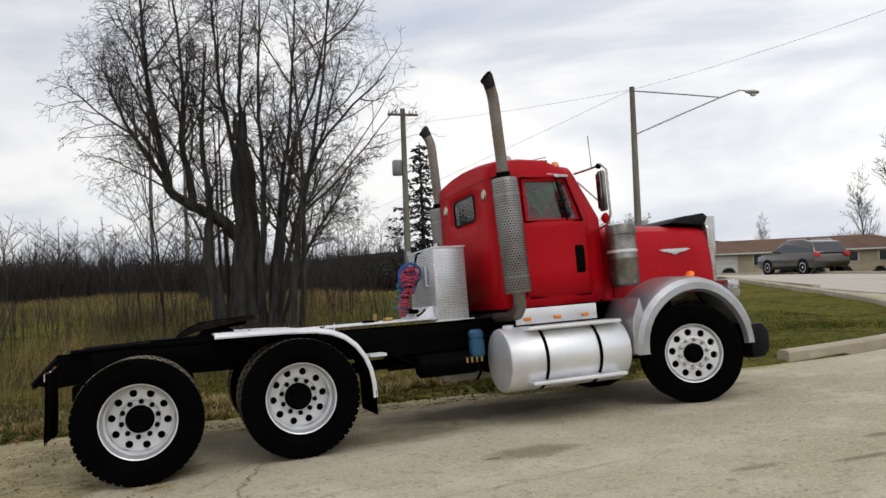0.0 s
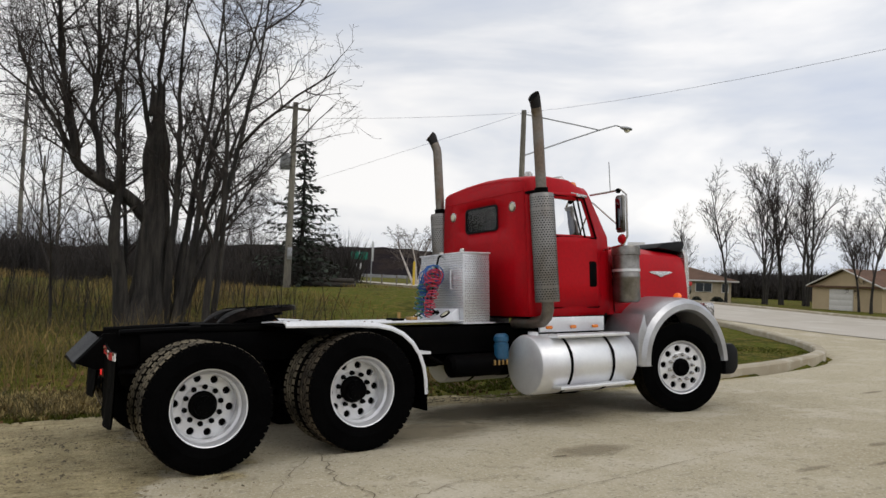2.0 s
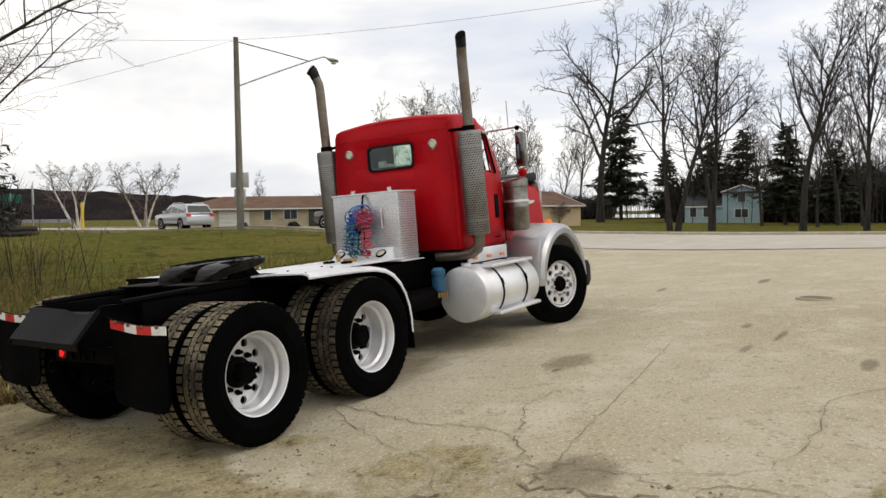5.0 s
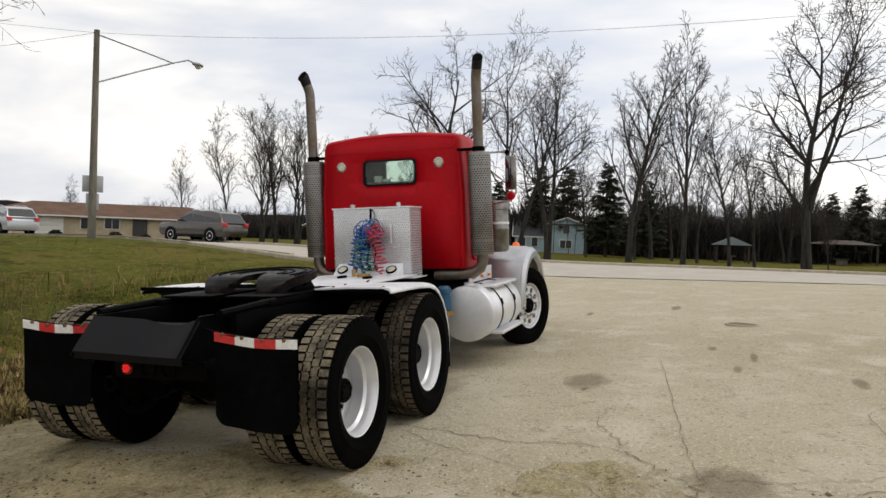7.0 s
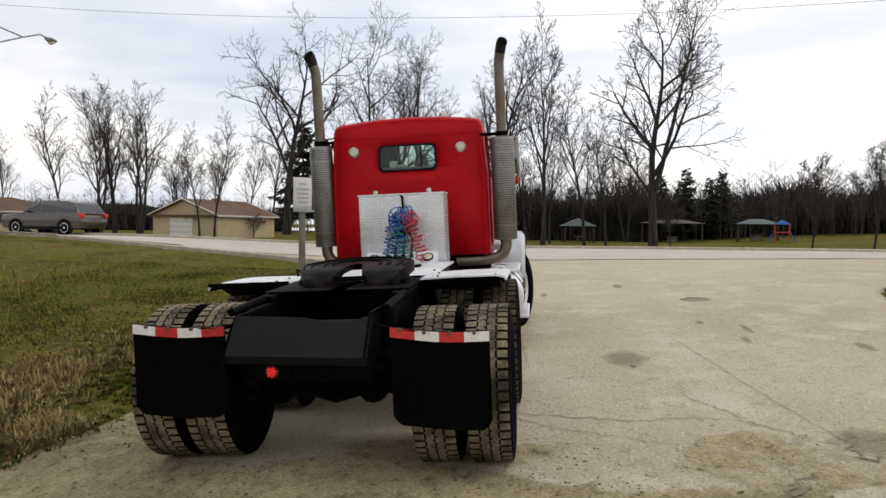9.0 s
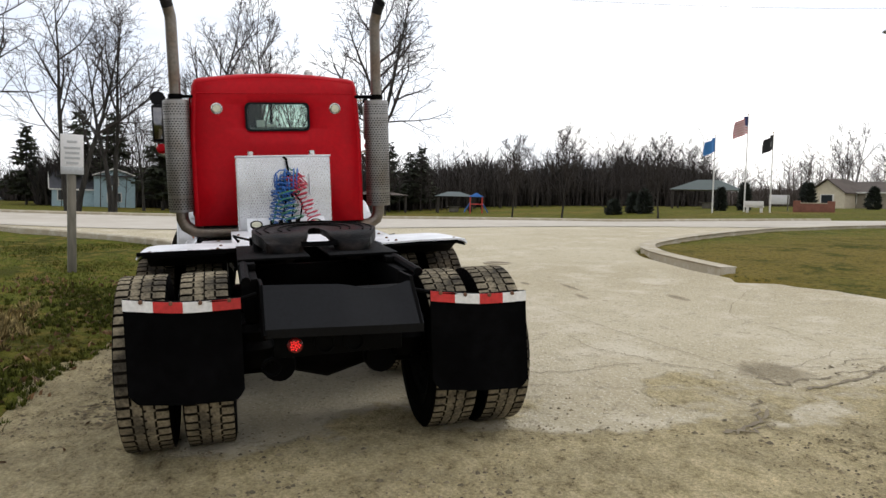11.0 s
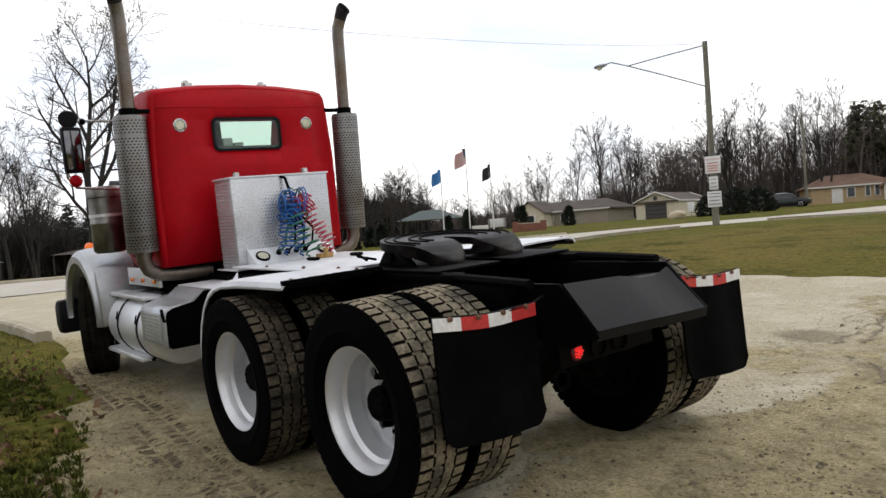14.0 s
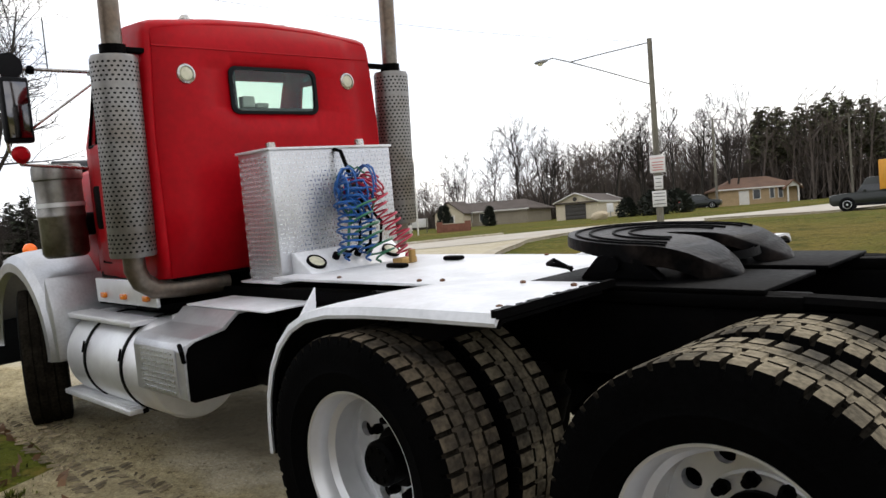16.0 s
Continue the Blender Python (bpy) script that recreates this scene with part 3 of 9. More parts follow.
def hoop_disc(r_out, r_in, holes, hole_r, hole_at, h, hub_r=0.0, seg=60):
    """A flat disc at height h with a centre bore and a ring of round holes."""
    bm = bmesh.new()
    loops = [(0, 0, r_out, seg), (0, 0, r_in, 30)]
    loops += [(hole_at * math.cos(2 * math.pi * k / holes), hole_at * math.sin(2 * math.pi * k / holes), hole_r, 12) for k in range(holes)]
    es = []
    rims = []
    for cx, cy, r, n in loops:
        vs = [bm.verts.new((cx + r * math.cos(2 * math.pi * k / n), cy + r * math.sin(2 * math.pi * k / n), h)) for k in range(n)]
        rims.append(vs)
        es += [bm.edges.new((vs[k], vs[(k + 1) % n])) for k in range(n)]
    bmesh.ops.triangle_fill(bm, use_beauty=True, edges=es)
    for vs in rims[2:]:
        low = [bm.verts.new((v.co.x, v.co.y, h - 0.025)) for v in vs]
        n = len(vs)
        for k in range(n):
            bm.faces.new((vs[k], low[k], low[(k + 1) % n], vs[(k + 1) % n]))
    return bm


def tyre_bm(radius, half, lugs, depth):
    """A tyre with a carcass, side ribs, notched shoulder blocks and zigzag centre ribs; axis z."""
    bm = bmesh.new()
    t = half
    ribbed = lugs == 60
    # (radius, half width, row): row 1 shoulder blocks, row 2 centre ribs, row 0 carcass and grooves
    prof = [(0.292, t * 0.80, 0), (0.305, t * 0.92, 0), (0.36, t * 1.03, 0), (0.372, t * 1.06, 0), (0.385, t * 1.03, 0), (0.43, t * 1.05, 0), (0.468, t * 1.01, 0), (radius - 0.022, t * 0.985, 0 if ribbed else 1),
            (radius - 0.004, t * 0.94, 1), (radius, t * 0.84, 1), (radius, t * 0.50, 1), (radius - depth * 0.6, t * 0.465, 0), (radius - depth * 0.6, t * 0.44, 0), (radius, t * 0.41, 2),
            (radius, t * 0.06, 2), (radius - depth * 0.35, t * 0.03, 0)]
    prof = prof + [(r, -h, {1: 3, 2: 4}.get(c, c)) for r, h, c in prof[::-1]]
    n = len(prof)
    rings = []
    for k in range(lugs * 4):
        low = k % 4 < 2
        ring = []
        for j, (r, h, c) in enumerate(prof):
            side = 1 if h > 0 else -1
            inner = 10 <= j <= n - 11
            shift = 0.0 if j < n // 2 else 0.5
            a = 2 * math.pi * (k // 4 + (0.0, 0.17, 0.23, 0.95)[k % 4] + shift) / lugs
            cut = 0 if ribbed or not c else depth * (1.0 if c in (1, 3) else 0.30)
            rr = r - (cut if low else 0)
            hh = h + (0 if ribbed or not inner else side * t * (0.05 if low else -0.03))
            ring.append(bm.verts.new((rr * math.cos(a), rr * math.sin(a), hh)))
        rings.append(ring)
    for k in range(lugs * 4):
        a, b = rings[k], rings[(k + 1) % (lugs * 4)]
        for j in range(n - 1):
            f = bm.faces.new((a[j], b[j], b[j + 1], a[j + 1]))
            c, e = prof[j][2], prof[j + 1][2]
            top = k % 4 == 2 or ribbed or (c in (2, 4) and e in (2, 4))
            f.material_index = (1 if top and c and e else 2) if 8 <= j < n - 9 else 0
    return bm


def wheel_set():
    """Mesh data of the wheel kinds: (name, bmesh, materials) lists, axis z, outward +z."""
    def rim(dish):
        bm = hoop_disc(0.262, 0.085, 10, 0.036 if dish > 0 else 0.031, 0.214, dish)
        prof = [(0.262, dish), (0.268, dish + 0.015), (0.266, dish * 0.5 + 0.03), (0.270, 0.07), (0.276, 0.085), (0.282, 0.098), (0.288, 0.112), (0.297, 0.116), (0.299, 0.106), (0.290, 0.095), (0.287, 0.06), (0.25, 0.02), (0.25, -0.06), (0.287, -0.09), (0.297, -0.11), (0.285, -0.11), (0.262, -0.09), (0.262, dish - 0.02)]
        lathe(bm, prof, 60)
        lathe(bm, [(0.165, dish), (0.165, dish + 0.004), (0.158, dish + 0.007), (0.15, dish + 0.004), (0.15, dish)], 40)
        return bm

    def hub(dish, r, out, cap):
        bm = lathem([(0.25, dish - 0.05), (0, dish - 0.05)], 30)
        lathe(bm, [(r, dish - 0.02), (r, dish + 0.02), (r * 0.92, dish + 0.035), (cap, dish + 0.045), (cap, dish + out - 0.015), (cap * 0.85, dish + out), (0, dish + out)], 24)
        for k in range(8):
            a = 2 * math.pi * k / 8 + 0.2
            lathe(bm, [(0, dish + out + 0.006), (0.011, dish + out + 0.006), (0.011, dish + out - 0.002)], 6, pose(cap * 0.66 * math.cos(a), cap * 0.66 * math.sin(a), 0))
        return bm

    def nuts(dish, at):
        bm = bmesh.new()
        for k in range(1):
            a = 2 * math.pi * (k + 0.5) / 10
            lathe(bm, [(0.021, dish), (0.021, dish + 0.022), (0.017, dish + 0.027), (0.014, dish + 0.05), (0, dish + 0.056)], 8, pose(at * math.cos(a), at * math.sin(a), 0))
        return bm

    def bead(at, r):
        return lathem([(r, at), (r + 0.004, at + 0.006), (r + 0.01, at)], 40)
    kinds = {}
    for kind, dish, hubr, out, cap, lug, dep in (("drive", -0.105, 0.112, 0.125, 0.082, 50, 0.016), ("tag", -0.105, 0.116, 0.125, 0.086, 50, 0.016), ("steer", 0.085, 0.10, 0.05, 0.072, 60, 0.02), ("inner", -0.05, 0.11, 0.03, 0.08, 50, 0.016)):
        kinds[kind] = (rim(dish), hub(dish, hubr, out, cap), nuts(dish, 0.143), tyre_bm(0.502, 0.134, lug, dep), dish)
    return kinds


WHEELS = {}
for kind, (rim_bm, hub_bm, nut_bm, tyre_b, dish) in wheel_set().items():
    meshes = []
    # inner rims get the shade colour, as if unlit between the duals
    for nm, b, ms in (("wheel", rim_bm, [ALU if kind != "inner" else HOLE_SHADE]), ("hub", hub_bm, [BLACK]), ("lug_nuts", nut_bm, [BLACK if kind != "steer" else CHROME]), ("tyre", tyre_b, [RUBBER, {"drive": TREAD, "inner": TREAD, "tag": TREAD_DARK}.get(kind, GROOVE), GROOVE])):
        me = bpy.data.meshes.new(nm)
        bmesh.ops.recalc_face_normals(b, faces=b.faces)
        b.to_mesh(me)
        b.free()
        for q in ms:
            me.materials.append(q)
        me.shade_smooth()
        me.set_sharp_from_angle(angle=radians(30))
        meshes.append((nm, me))
    WHEELS[kind] = meshes


def wheel(x, y, kind, turn, z=0.498, steer=0.0):
    """One wheel with its tyre, hub and nuts at (x, y), facing away from the middle."""
    out = pose(0, 0, 0, 90, 0, 0) if y < 0 else pose(0, 0, 0, -90, 0, 0)
    (nm, me), *rest = WHEELS[kind]
    w = new("wheel", me)
    w.parent = TRUCK
    w.matrix_basis = pose(x, y, z, 0, 0, steer) @ out @ pose(0, 0, 0, 0, 0, turn)
    w["label"] = {"drive": "deep-dish aluminium drive wheel with ten hand holes", "tag": "deep-dish aluminium wheel under the half fender", "steer": "polished aluminium steer wheel with round holes", "inner": "inner dual wheel behind the outer one"}[kind]
    for nm, me in rest:
        if kind == "inner" and nm != "tyre":
            continue
        if nm == "lug_nuts":
            for k in range(10):
                o = new("lug_nut", me)
                o.parent = w
                o.matrix_basis = pose(0, 0, 0, 0, 0, 36 * k)
            continue
        o = new(nm, me)
        o.parent = w
    return w


for i, ax in enumerate((-0.03, 1.26)):
    for s in (-1, 1):
        # the wheels ride the uneven pad
        dx, dy, dz = {(0, 1): (-0.045, -0.035, 0.042), (0, -1): (0, 0.02, -0.026), (1, -1): (-0.01, 0, 0.012)}.get((i, s), (0, 0, 0))
        wheel(ax + dx, s * 1.055 + dy, "tag" if i else "drive", 11 * i + 7 * s, 0.498 + dz)
        wheel(ax + dx, s * 0.725 + dy, "inner", 17 * i + 5, 0.498 + dz)
for s in (-1, 1):
    wheel(5.26, s * (1.03 if s < 0 else 0.96), "steer", 9 * s, 0.498, -18.0)

# chassis
for s in (-1, 1):
    bm = prismm([(-0.42, 1.033), (5.9, 0.98), (5.9, 0.74), (2.2, 0.74), (-0.2, 0.78), (-0.42, 0.79)], "y", s * 0.44 - 0.04, s * 0.44 + 0.04, 0.008)
    part("frame_rail", bm, BLACK, TRUCK)
    bm = boxm(-0.05, 0.95, s * 0.45 - 0.05, s * 0.45 + 0.05, 1.03, 1.075, 0.008)
    part("slider_rail", bm, BLACK, TRUCK)
    for ax in (0.0, 1.32):
        bm = prismm([(ax - 0.22, 0.74), (ax - 0.12, 0.42), (ax + 0.12, 0.42), (ax + 0.22, 0.74)], "y", s * 0.44 - 0.09, s * 0.44 + 0.09, 0.02)
        part("spring_hanger", bm, BLACK, TRUCK)
        part("air_spring", lathem([(0, 0.78), (0.09, 0.78), (0.12, 0.74), (0.10, 0.68), (0.125, 0.64), (0.10, 0.57), (0.09, 0.53), (0, 0.53)], 18, pose(ax - 0.33, s * 0.44, 0)), BLACK, TRUCK)
for x in (-0.62, 0.66, 1.9, 3.0, 4.6):
    part("crossmember", boxm(x - 0.06, x + 0.06, -0.4, 0.4, 0.78, 0.98, 0.01), BLACK, TRUCK)
for ax in (0.0, 1.32):
    bm = tubem([(ax, -0.7, 0.515), (ax, -0.3, 0.52), (ax, 0, 0.53), (ax, 0.3, 0.52), (ax, 0.7, 0.515)], [0.08, 0.10, 0.19, 0.10, 0.08], 16)
    part("axle", bm, BLACK, TRUCK)
    part("brake_chamber", lathem([(0, 0), (0.09, 0), (0.1, 0.04), (0.1, 0.09), (0.085, 0.13), (0.085, 0.2), (0, 0.2)], 16, pose(ax - 0.3, -0.3, 0.5, 0, 90, 0)), BLACK, TRUCK)
    part("brake_chamber", lathem([(0, 0), (0.09, 0), (0.1, 0.04), (0.1, 0.09), (0.085, 0.13), (0.085, 0.2), (0, 0.2)], 16, pose(ax - 0.3, 0.3, 0.5, 0, 90, 0)), BLACK, TRUCK)
part("drive_shaft", tubem([(1.3, 0, 0.6), (4.4, 0, 0.72)], 0.055, 12), BLACK, TRUCK)
part("axle", tubem([(5.26, -0.95, 0.5), (5.26, -0.6, 0.45), (5.26, 0.6, 0.45), (5.26, 0.95, 0.5)], 0.06, 10), BLACK, TRUCK, "front beam axle")
part("engine_block", boxm(4.4, 5.6, -0.35, 0.35, 0.45, 1.4, 0.05), BLACK, TRUCK)
part("transmission", prismm([(3.2, 0.55), (3.3, 0.45), (4.4, 0.45), (4.4, 1.0), (3.2, 0.85)], "y", -0.25, 0.25, 0.04), BLACK, TRUCK)
for s in (-1, 1):
    part("air_tank", lathem([(0, -0.32), (0.08, -0.31), (0.115, -0.28), (0.115, 0.28), (0.08, 0.31), (0, 0.32)], 20, pose(2.75, s * 0.62, 0.62) @ AX_X), BLACK, TRUCK)
part("coolant_filter", lathem([(0, 0.66), (0.06, 0.66), (0.075, 0.68), (0.075, 0.83), (0.065, 0.835), (0.065, 0.85), (0.075, 0.855), (0.075, 0.9), (0.05, 0.93), (0, 0.93)], 20, pose(3.04, -0.70, 0)), BLUETANK, TRUCK, "blue filter canister on the frame")
for k in range(4):
    part("fitting", tubem([(2.90 + 0.05 * k, -0.78, 0.62), (2.90 + 0.05 * k, -0.78, 0.67)], 0.012, 8), BRASS, TRUCK)
part("air_line", tubem([(2.2, -0.5, 0.78), (2.4, -0.52, 0.66), (2.6, -0.55, 0.60), (2.9, -0.7, 0.62)], 0.013, 6), BLACK, TRUCK)
part("air_line", tubem([(2.3, 0.5, 0.78), (2.5, 0.52, 0.6), (2.8, 0.55, 0.56), (3.1, 0.6, 0.6)], 0.013, 6), BLACK, TRUCK)

# tail plate with its lamps
bm = bmesh.new()
TAIL_Y = (0.39, 0.2, 0.0, -0.06, -0.14, -0.26, -0.33, -0.37, -0.41)
TAIL_DIP = (0, 0.002, 0.006, 0.014, 0.030, 0.034, 0.016, 0.0, 0.0)
upper = [(-0.705, y, 1.036 - 0.031 * (0.39 - y) - d) for y, d in zip(TAIL_Y, TAIL_DIP)]
lower = [(-0.897 + 0.008 * math.sin(6 * y), y * 1.01, 0.838 - 0.031 * (0.39 - y)) for y in TAIL_Y]
lip = [(x + 0.012, y, z - 0.047) for x, y, z in lower]
loft(bm, [upper + [(x + 0.012, y, z - 0.008) for x, y, z in upper[::-1]], lower + [(x + 0.014, y, z - 0.004) for x, y, z in lower[::-1]], lip + [(x + 0.012, y, z) for x, y, z in lip[::-1]]])
part("tail_plate", bm, SATIN, TRUCK, "sloped satin black tail plate")
for s, y in ((1, 0.395), (-1, -0.40)):
    part("tail_bracket", prismm([(-0.69, 1.036), (-0.905, 0.812), (-0.74, 0.75), (-0.40, 0.78), (-0.40, 1.03)], "y", y - 0.008, y + 0.008), BLACK, TRUCK)
SOCKET = mat("dusty_black_plastic", (0.002, 0.002, 0.002), 0.6, vary=0.4, scale=12, fine=60)
SOCKET.node_tree.nodes["Principled BSDF"].inputs["Specular IOR Level"].default_value = 0.06
part("light_bar", boxm(-0.60, -0.58, -0.36, 0.34, 0.62, 0.74, 0.004), SOCKET, TRUCK)
lamp = part("tail_lamp", lathem([(0.042, 0), (0.042, 0.012), (0.034, 0.018), (0, 0.018)], 24, pose(-0.60, 0.23, 0.685, 0, -90, 0)), LAMPRED, TRUCK, "lit red tail lamp")
for k in range(19):
    a, r = (k * 2.4, 0.0068 * math.sqrt(k))
    part("diode", lathem([(0.005, 0), (0.0035, 0.006), (0, 0.007)], 6, pose(-0.618, 0.23 + r * math.cos(a), 0.685 + r * math.sin(a), 0, -90, 0)), RED_ON, lamp)
for y in (0.07, -0.09):
    part("lamp_socket", lathem([(0.06, 0), (0.06, 0.014), (0.048, 0.014), (0.046, -0.01), (0, -0.01)], 24, pose(-0.60, y, 0.685, 0, -90, 0)), SOCKET, TRUCK)
part("tow_loop", tubem([(-0.62, 0.36 + 0.045 * math.cos(2 * math.pi * k / 12), 0.58 + 0.045 * math.sin(2 * math.pi * k / 12)) for k in range(13)], 0.01, 6), BLACK, TRUCK)

# mud flaps: inner and outer y, hanger x, top heights at both ends, drop
for y0, y1, hx, t0, t1, high in ((0.502, 1.075, -0.628, 0.958, 0.985, 0.535), (-0.508, -1.072, -0.690, 0.936, 0.900, 0.552)):
    nx, nz = 28, 12

    def flap_at(u, v, off=0.0):
        """A point of the flap: u from the inner to the outer end, v from the hanger down."""
        z = t0 + (t1 - t0) * u - 0.016 * math.sin(math.pi * u) * (1 - v) - high * v
        z += 0.06 * max(0.0, 1 - min(u, 1 - u) / 0.11) ** 2 * max(0.0, (v - 0.8) / 0.2)
        return (hx - 0.03 * v * v + 0.012 * math.sin(5 * u + 2 * v + y0) * v + 0.006 * math.sin(9 * u) + off, y0 + (y1 - y0) * u, z)
    bm = bmesh.new()
    for off in (0.0, 0.012):
        vs = [[bm.verts.new(flap_at(j / nx, i / nz, off)) for j in range(nx + 1)] for i in range(nz + 1)]
        for a, b in zip(vs, vs[1:]):
            for j in range(nx):
                bm.faces.new((a[j], a[j + 1], b[j + 1], b[j]))
    flap = part("mud_flap", bm, FLAP, TRUCK, "black rubber mud flap with a red and white strip")
    ends = [flap_at(0.0, 0.0, 0.012), flap_at(0.5, 0.0, 0.012), flap_at(1.0, 0.0, 0.012)]
    part("flap_hanger", tubem([(hx + 0.02, math.copysign(0.42, y0), ends[0][2] + 0.02)] + ends, 0.012, 8), BLACK, TRUCK)
    for k in range(4):
        rows = []
        for u in (k / 4, k / 4 + 0.125, k / 4 + 0.25):
            x, y, z = flap_at(u, 0.0)
            x2, _, z2 = flap_at(u, 0.1)
            rows.append([(x - 0.006, y, z + 0.008), (x2 - 0.006, y, z + 0.008 - 0.056), (x2, y, z - 0.048), (x, y, z + 0.008)])
        red = (k in (0, 2))
        part("reflective_strip", loft(bmesh.new(), rows), REDLENS if red else WHITETAPE, flap)
        x, y, z = flap_at(k / 4 + 0.1, 0.0)
        part("bolt", lathem([(0.011, 0), (0.011, 0.012), (0, 0.016)], 8, pose(x - 0.006, y, z + 0.003, 0, -90, 0)), RUST, flap)

# half fenders over the front drive axle
for s in (-1, 1):
    path = [(0.58, 1.112), (0.95, 1.108), (1.2, 1.102), (1.42, 1.088), (1.56, 1.06), (1.68, 1.005), (1.78, 0.92), (1.855, 0.81), (1.90, 0.69), (1.92, 0.57), (1.925, 0.44)]
    bm = bmesh.new()
    rings = []
    for x, z in path:
        k = path.index((x, z))
        px, pz = path[max(k - 1, 0)]
        qx, qz = path[min(k + 1, len(path) - 1)]
        dx, dz = qx - px, qz - pz
        ln = math.hypot(dx, dz)
        nx, nz = -dz / ln, dx / ln
        inner = 0.50 if k < 4 else 0.56
        prof = [(inner, -0.01), (0.78, 0.0), (1.06, 0.0), (1.12, -0.008), (1.135, -0.035), (1.130, -0.048), (1.112, -0.025), (1.06, -0.012), (0.78, -0.012), (inner, -0.022)]
        rings.append([(x + nx * o, s * y, z + nz * o) for y, o in prof])
    part("rear_fender", loft(bm, rings), WHITE, TRUCK, "white-painted half fender over the drive wheels")
    # a black shell covers the fender's inner face
    bm = bmesh.new()
    under_rings = []
    for k, (x, z) in enumerate(path):
        (px, pz), (qx, qz) = path[max(k - 1, 0)], path[min(k + 1, len(path) - 1)]
        ln = math.hypot(qx - px, qz - pz)
        nx, nz = -(qz - pz) / ln, (qx - px) / ln
        under_rings.append([(x + nx * o, s * y, z + nz * o) for y, o in ((0.57, -0.028), (1.10, -0.03), (1.122, -0.05), (1.112, -0.056), (1.095, -0.04), (0.57, -0.038))])
    part("fender_underside", loft(bm, under_rings), BLACK, TRUCK)
    if s < 0:
        part("fender_flap", boxm(1.89, 1.905, s * 0.84 - 0.29, s * 0.84 + 0.29, 0.29, 0.50, 0.004), FLAP, TRUCK)
    gusset = bmesh.new()
    if s > 0:
        prism(gusset, [(0.80, 1.09), (0.99, 0.86), (0.90, 0.86), (0.81, 0.97)], "x", 1.926, 1.938, 0.002)
    box(gusset, 1.93, 2.08, min(s * 0.70, s * 0.90), max(s * 0.70, s * 0.90), 0.775, 0.80)
    part("fender_bracket", gusset, WHITE, TRUCK)
    part("fender_brace", tubem([(1.5, s * 0.48, 1.0), (1.52, s * 0.8, 1.07)], 0.02, 8), BLACK, TRUCK)
    if s > 0:
        bm = bmesh.new()
        for k in range(22):
            y0, y1 = 0.50 + 0.0285 * k, 0.50 + 0.0285 * (k + 1)
            d = 0.012 + 0.010 * math.sin(k * 2.7) + 0.006 * math.sin(k * 5.1)
            box(bm, 0.572, 0.582 + d, min(s * y0, s * y1), max(s * y0, s * y1), 1.088, 1.1145)
        part("edge_strip", bm, BLACK, TRUCK, "black ragged edge of the half fender")
    # a black wedge fills the underside of the fender's rear end
    part("fender_wedge", prismm([(0.60, 1.096), (1.05, 1.086), (1.0, 1.0), (0.88, 0.985)], "y", min(s * 0.50, s * 1.08), max(s * 0.50, s * 1.08), 0.006), BLACK, TRUCK)
    for x, y in ((0.63, 1.05), (0.66, 0.62), (0.9, 0.6), (1.3, 0.62)):
        part("bolt", lathem([(0.011, 0), (0.011, 0.008), (0, 0.012)], 8, pose(x, s * y, 1.106)), RUST, TRUCK)
part("deck_plate", boxm(0.98, 2.72, -0.52, 0.52, 1.06, 1.075, 0.004), WHITE, TRUCK, "white-painted deck plate over the frame")
for x, y in ((1.05, -0.45), (1.05, 0.45), (1.6, 0.47), (1.6, -0.47), (2.2, 0.46)):
    part("bolt", lathem([(0.012, 0), (0.012, 0.008), (0, 0.012)], 8, pose(x, y, 1.075)), RUST, TRUCK)

# fifth wheel
FW = pose(0.61, -0.03, 1.222, 0, -3.5, 0) @ Matrix.Diagonal((0.92, 0.92, 1, 1))


def horn_drop(x):
    """How far the plate's rear horns bend down."""
    return 1.15 * max(0.0, -0.10 - x) ** 2


bm = bmesh.new()
# the plate's rear splits in two horns round the throat
half = [(-0.30, 0.372), (-0.35, 0.345), (-0.385, 0.30), (-0.395, 0.25), (-0.385, 0.20), (-0.34, 0.145), (-0.24, 0.085), (-0.10, 0.058), (0.02, 0.045)]
out = [(0.47 * math.cos(radians(-122 + 244 * k / 36)), 0.46 * math.sin(radians(-122 + 244 * k / 36))) for k in range(37)]
out += half + [(0.07, 0.0)] + [(x, -y) for x, y in half[::-1]]
prism(bm, out, "z", -0.042, 0.0)
rim_edges = [e for e in bm.edges if all(v.co.z > -0.001 for v in e.verts)]
bmesh.ops.bevel(bm, geom=rim_edges, offset=0.012, segments=2, affect="EDGES", profile=0.5)
bmesh.ops.triangulate(bm, faces=[f for f in bm.faces if len(f.verts) > 4])
for cut in (-0.10, -0.14, -0.18, -0.22, -0.26, -0.30, -0.34, -0.37):
    bmesh.ops.bisect_plane(bm, geom=list(bm.verts) + list(bm.edges) + list(bm.faces), plane_co=(cut, 0, 0), plane_no=(1, 0, 0))
for v in bm.verts:
    # the rim is deepest at the horns' outer sides
    if v.co.z < -0.03 and abs(v.co.y) > 0.12:
        v.co.z -= 0.03 * smooth(0.3, -0.2, v.co.x)
    v.co.z -= horn_drop(v.co.x)
bmesh.ops.transform(bm, matrix=FW, verts=bm.verts)
fifth = part("fifth_wheel", bm, GREASE, TRUCK, "greasy black fifth wheel plate with a rear throat")
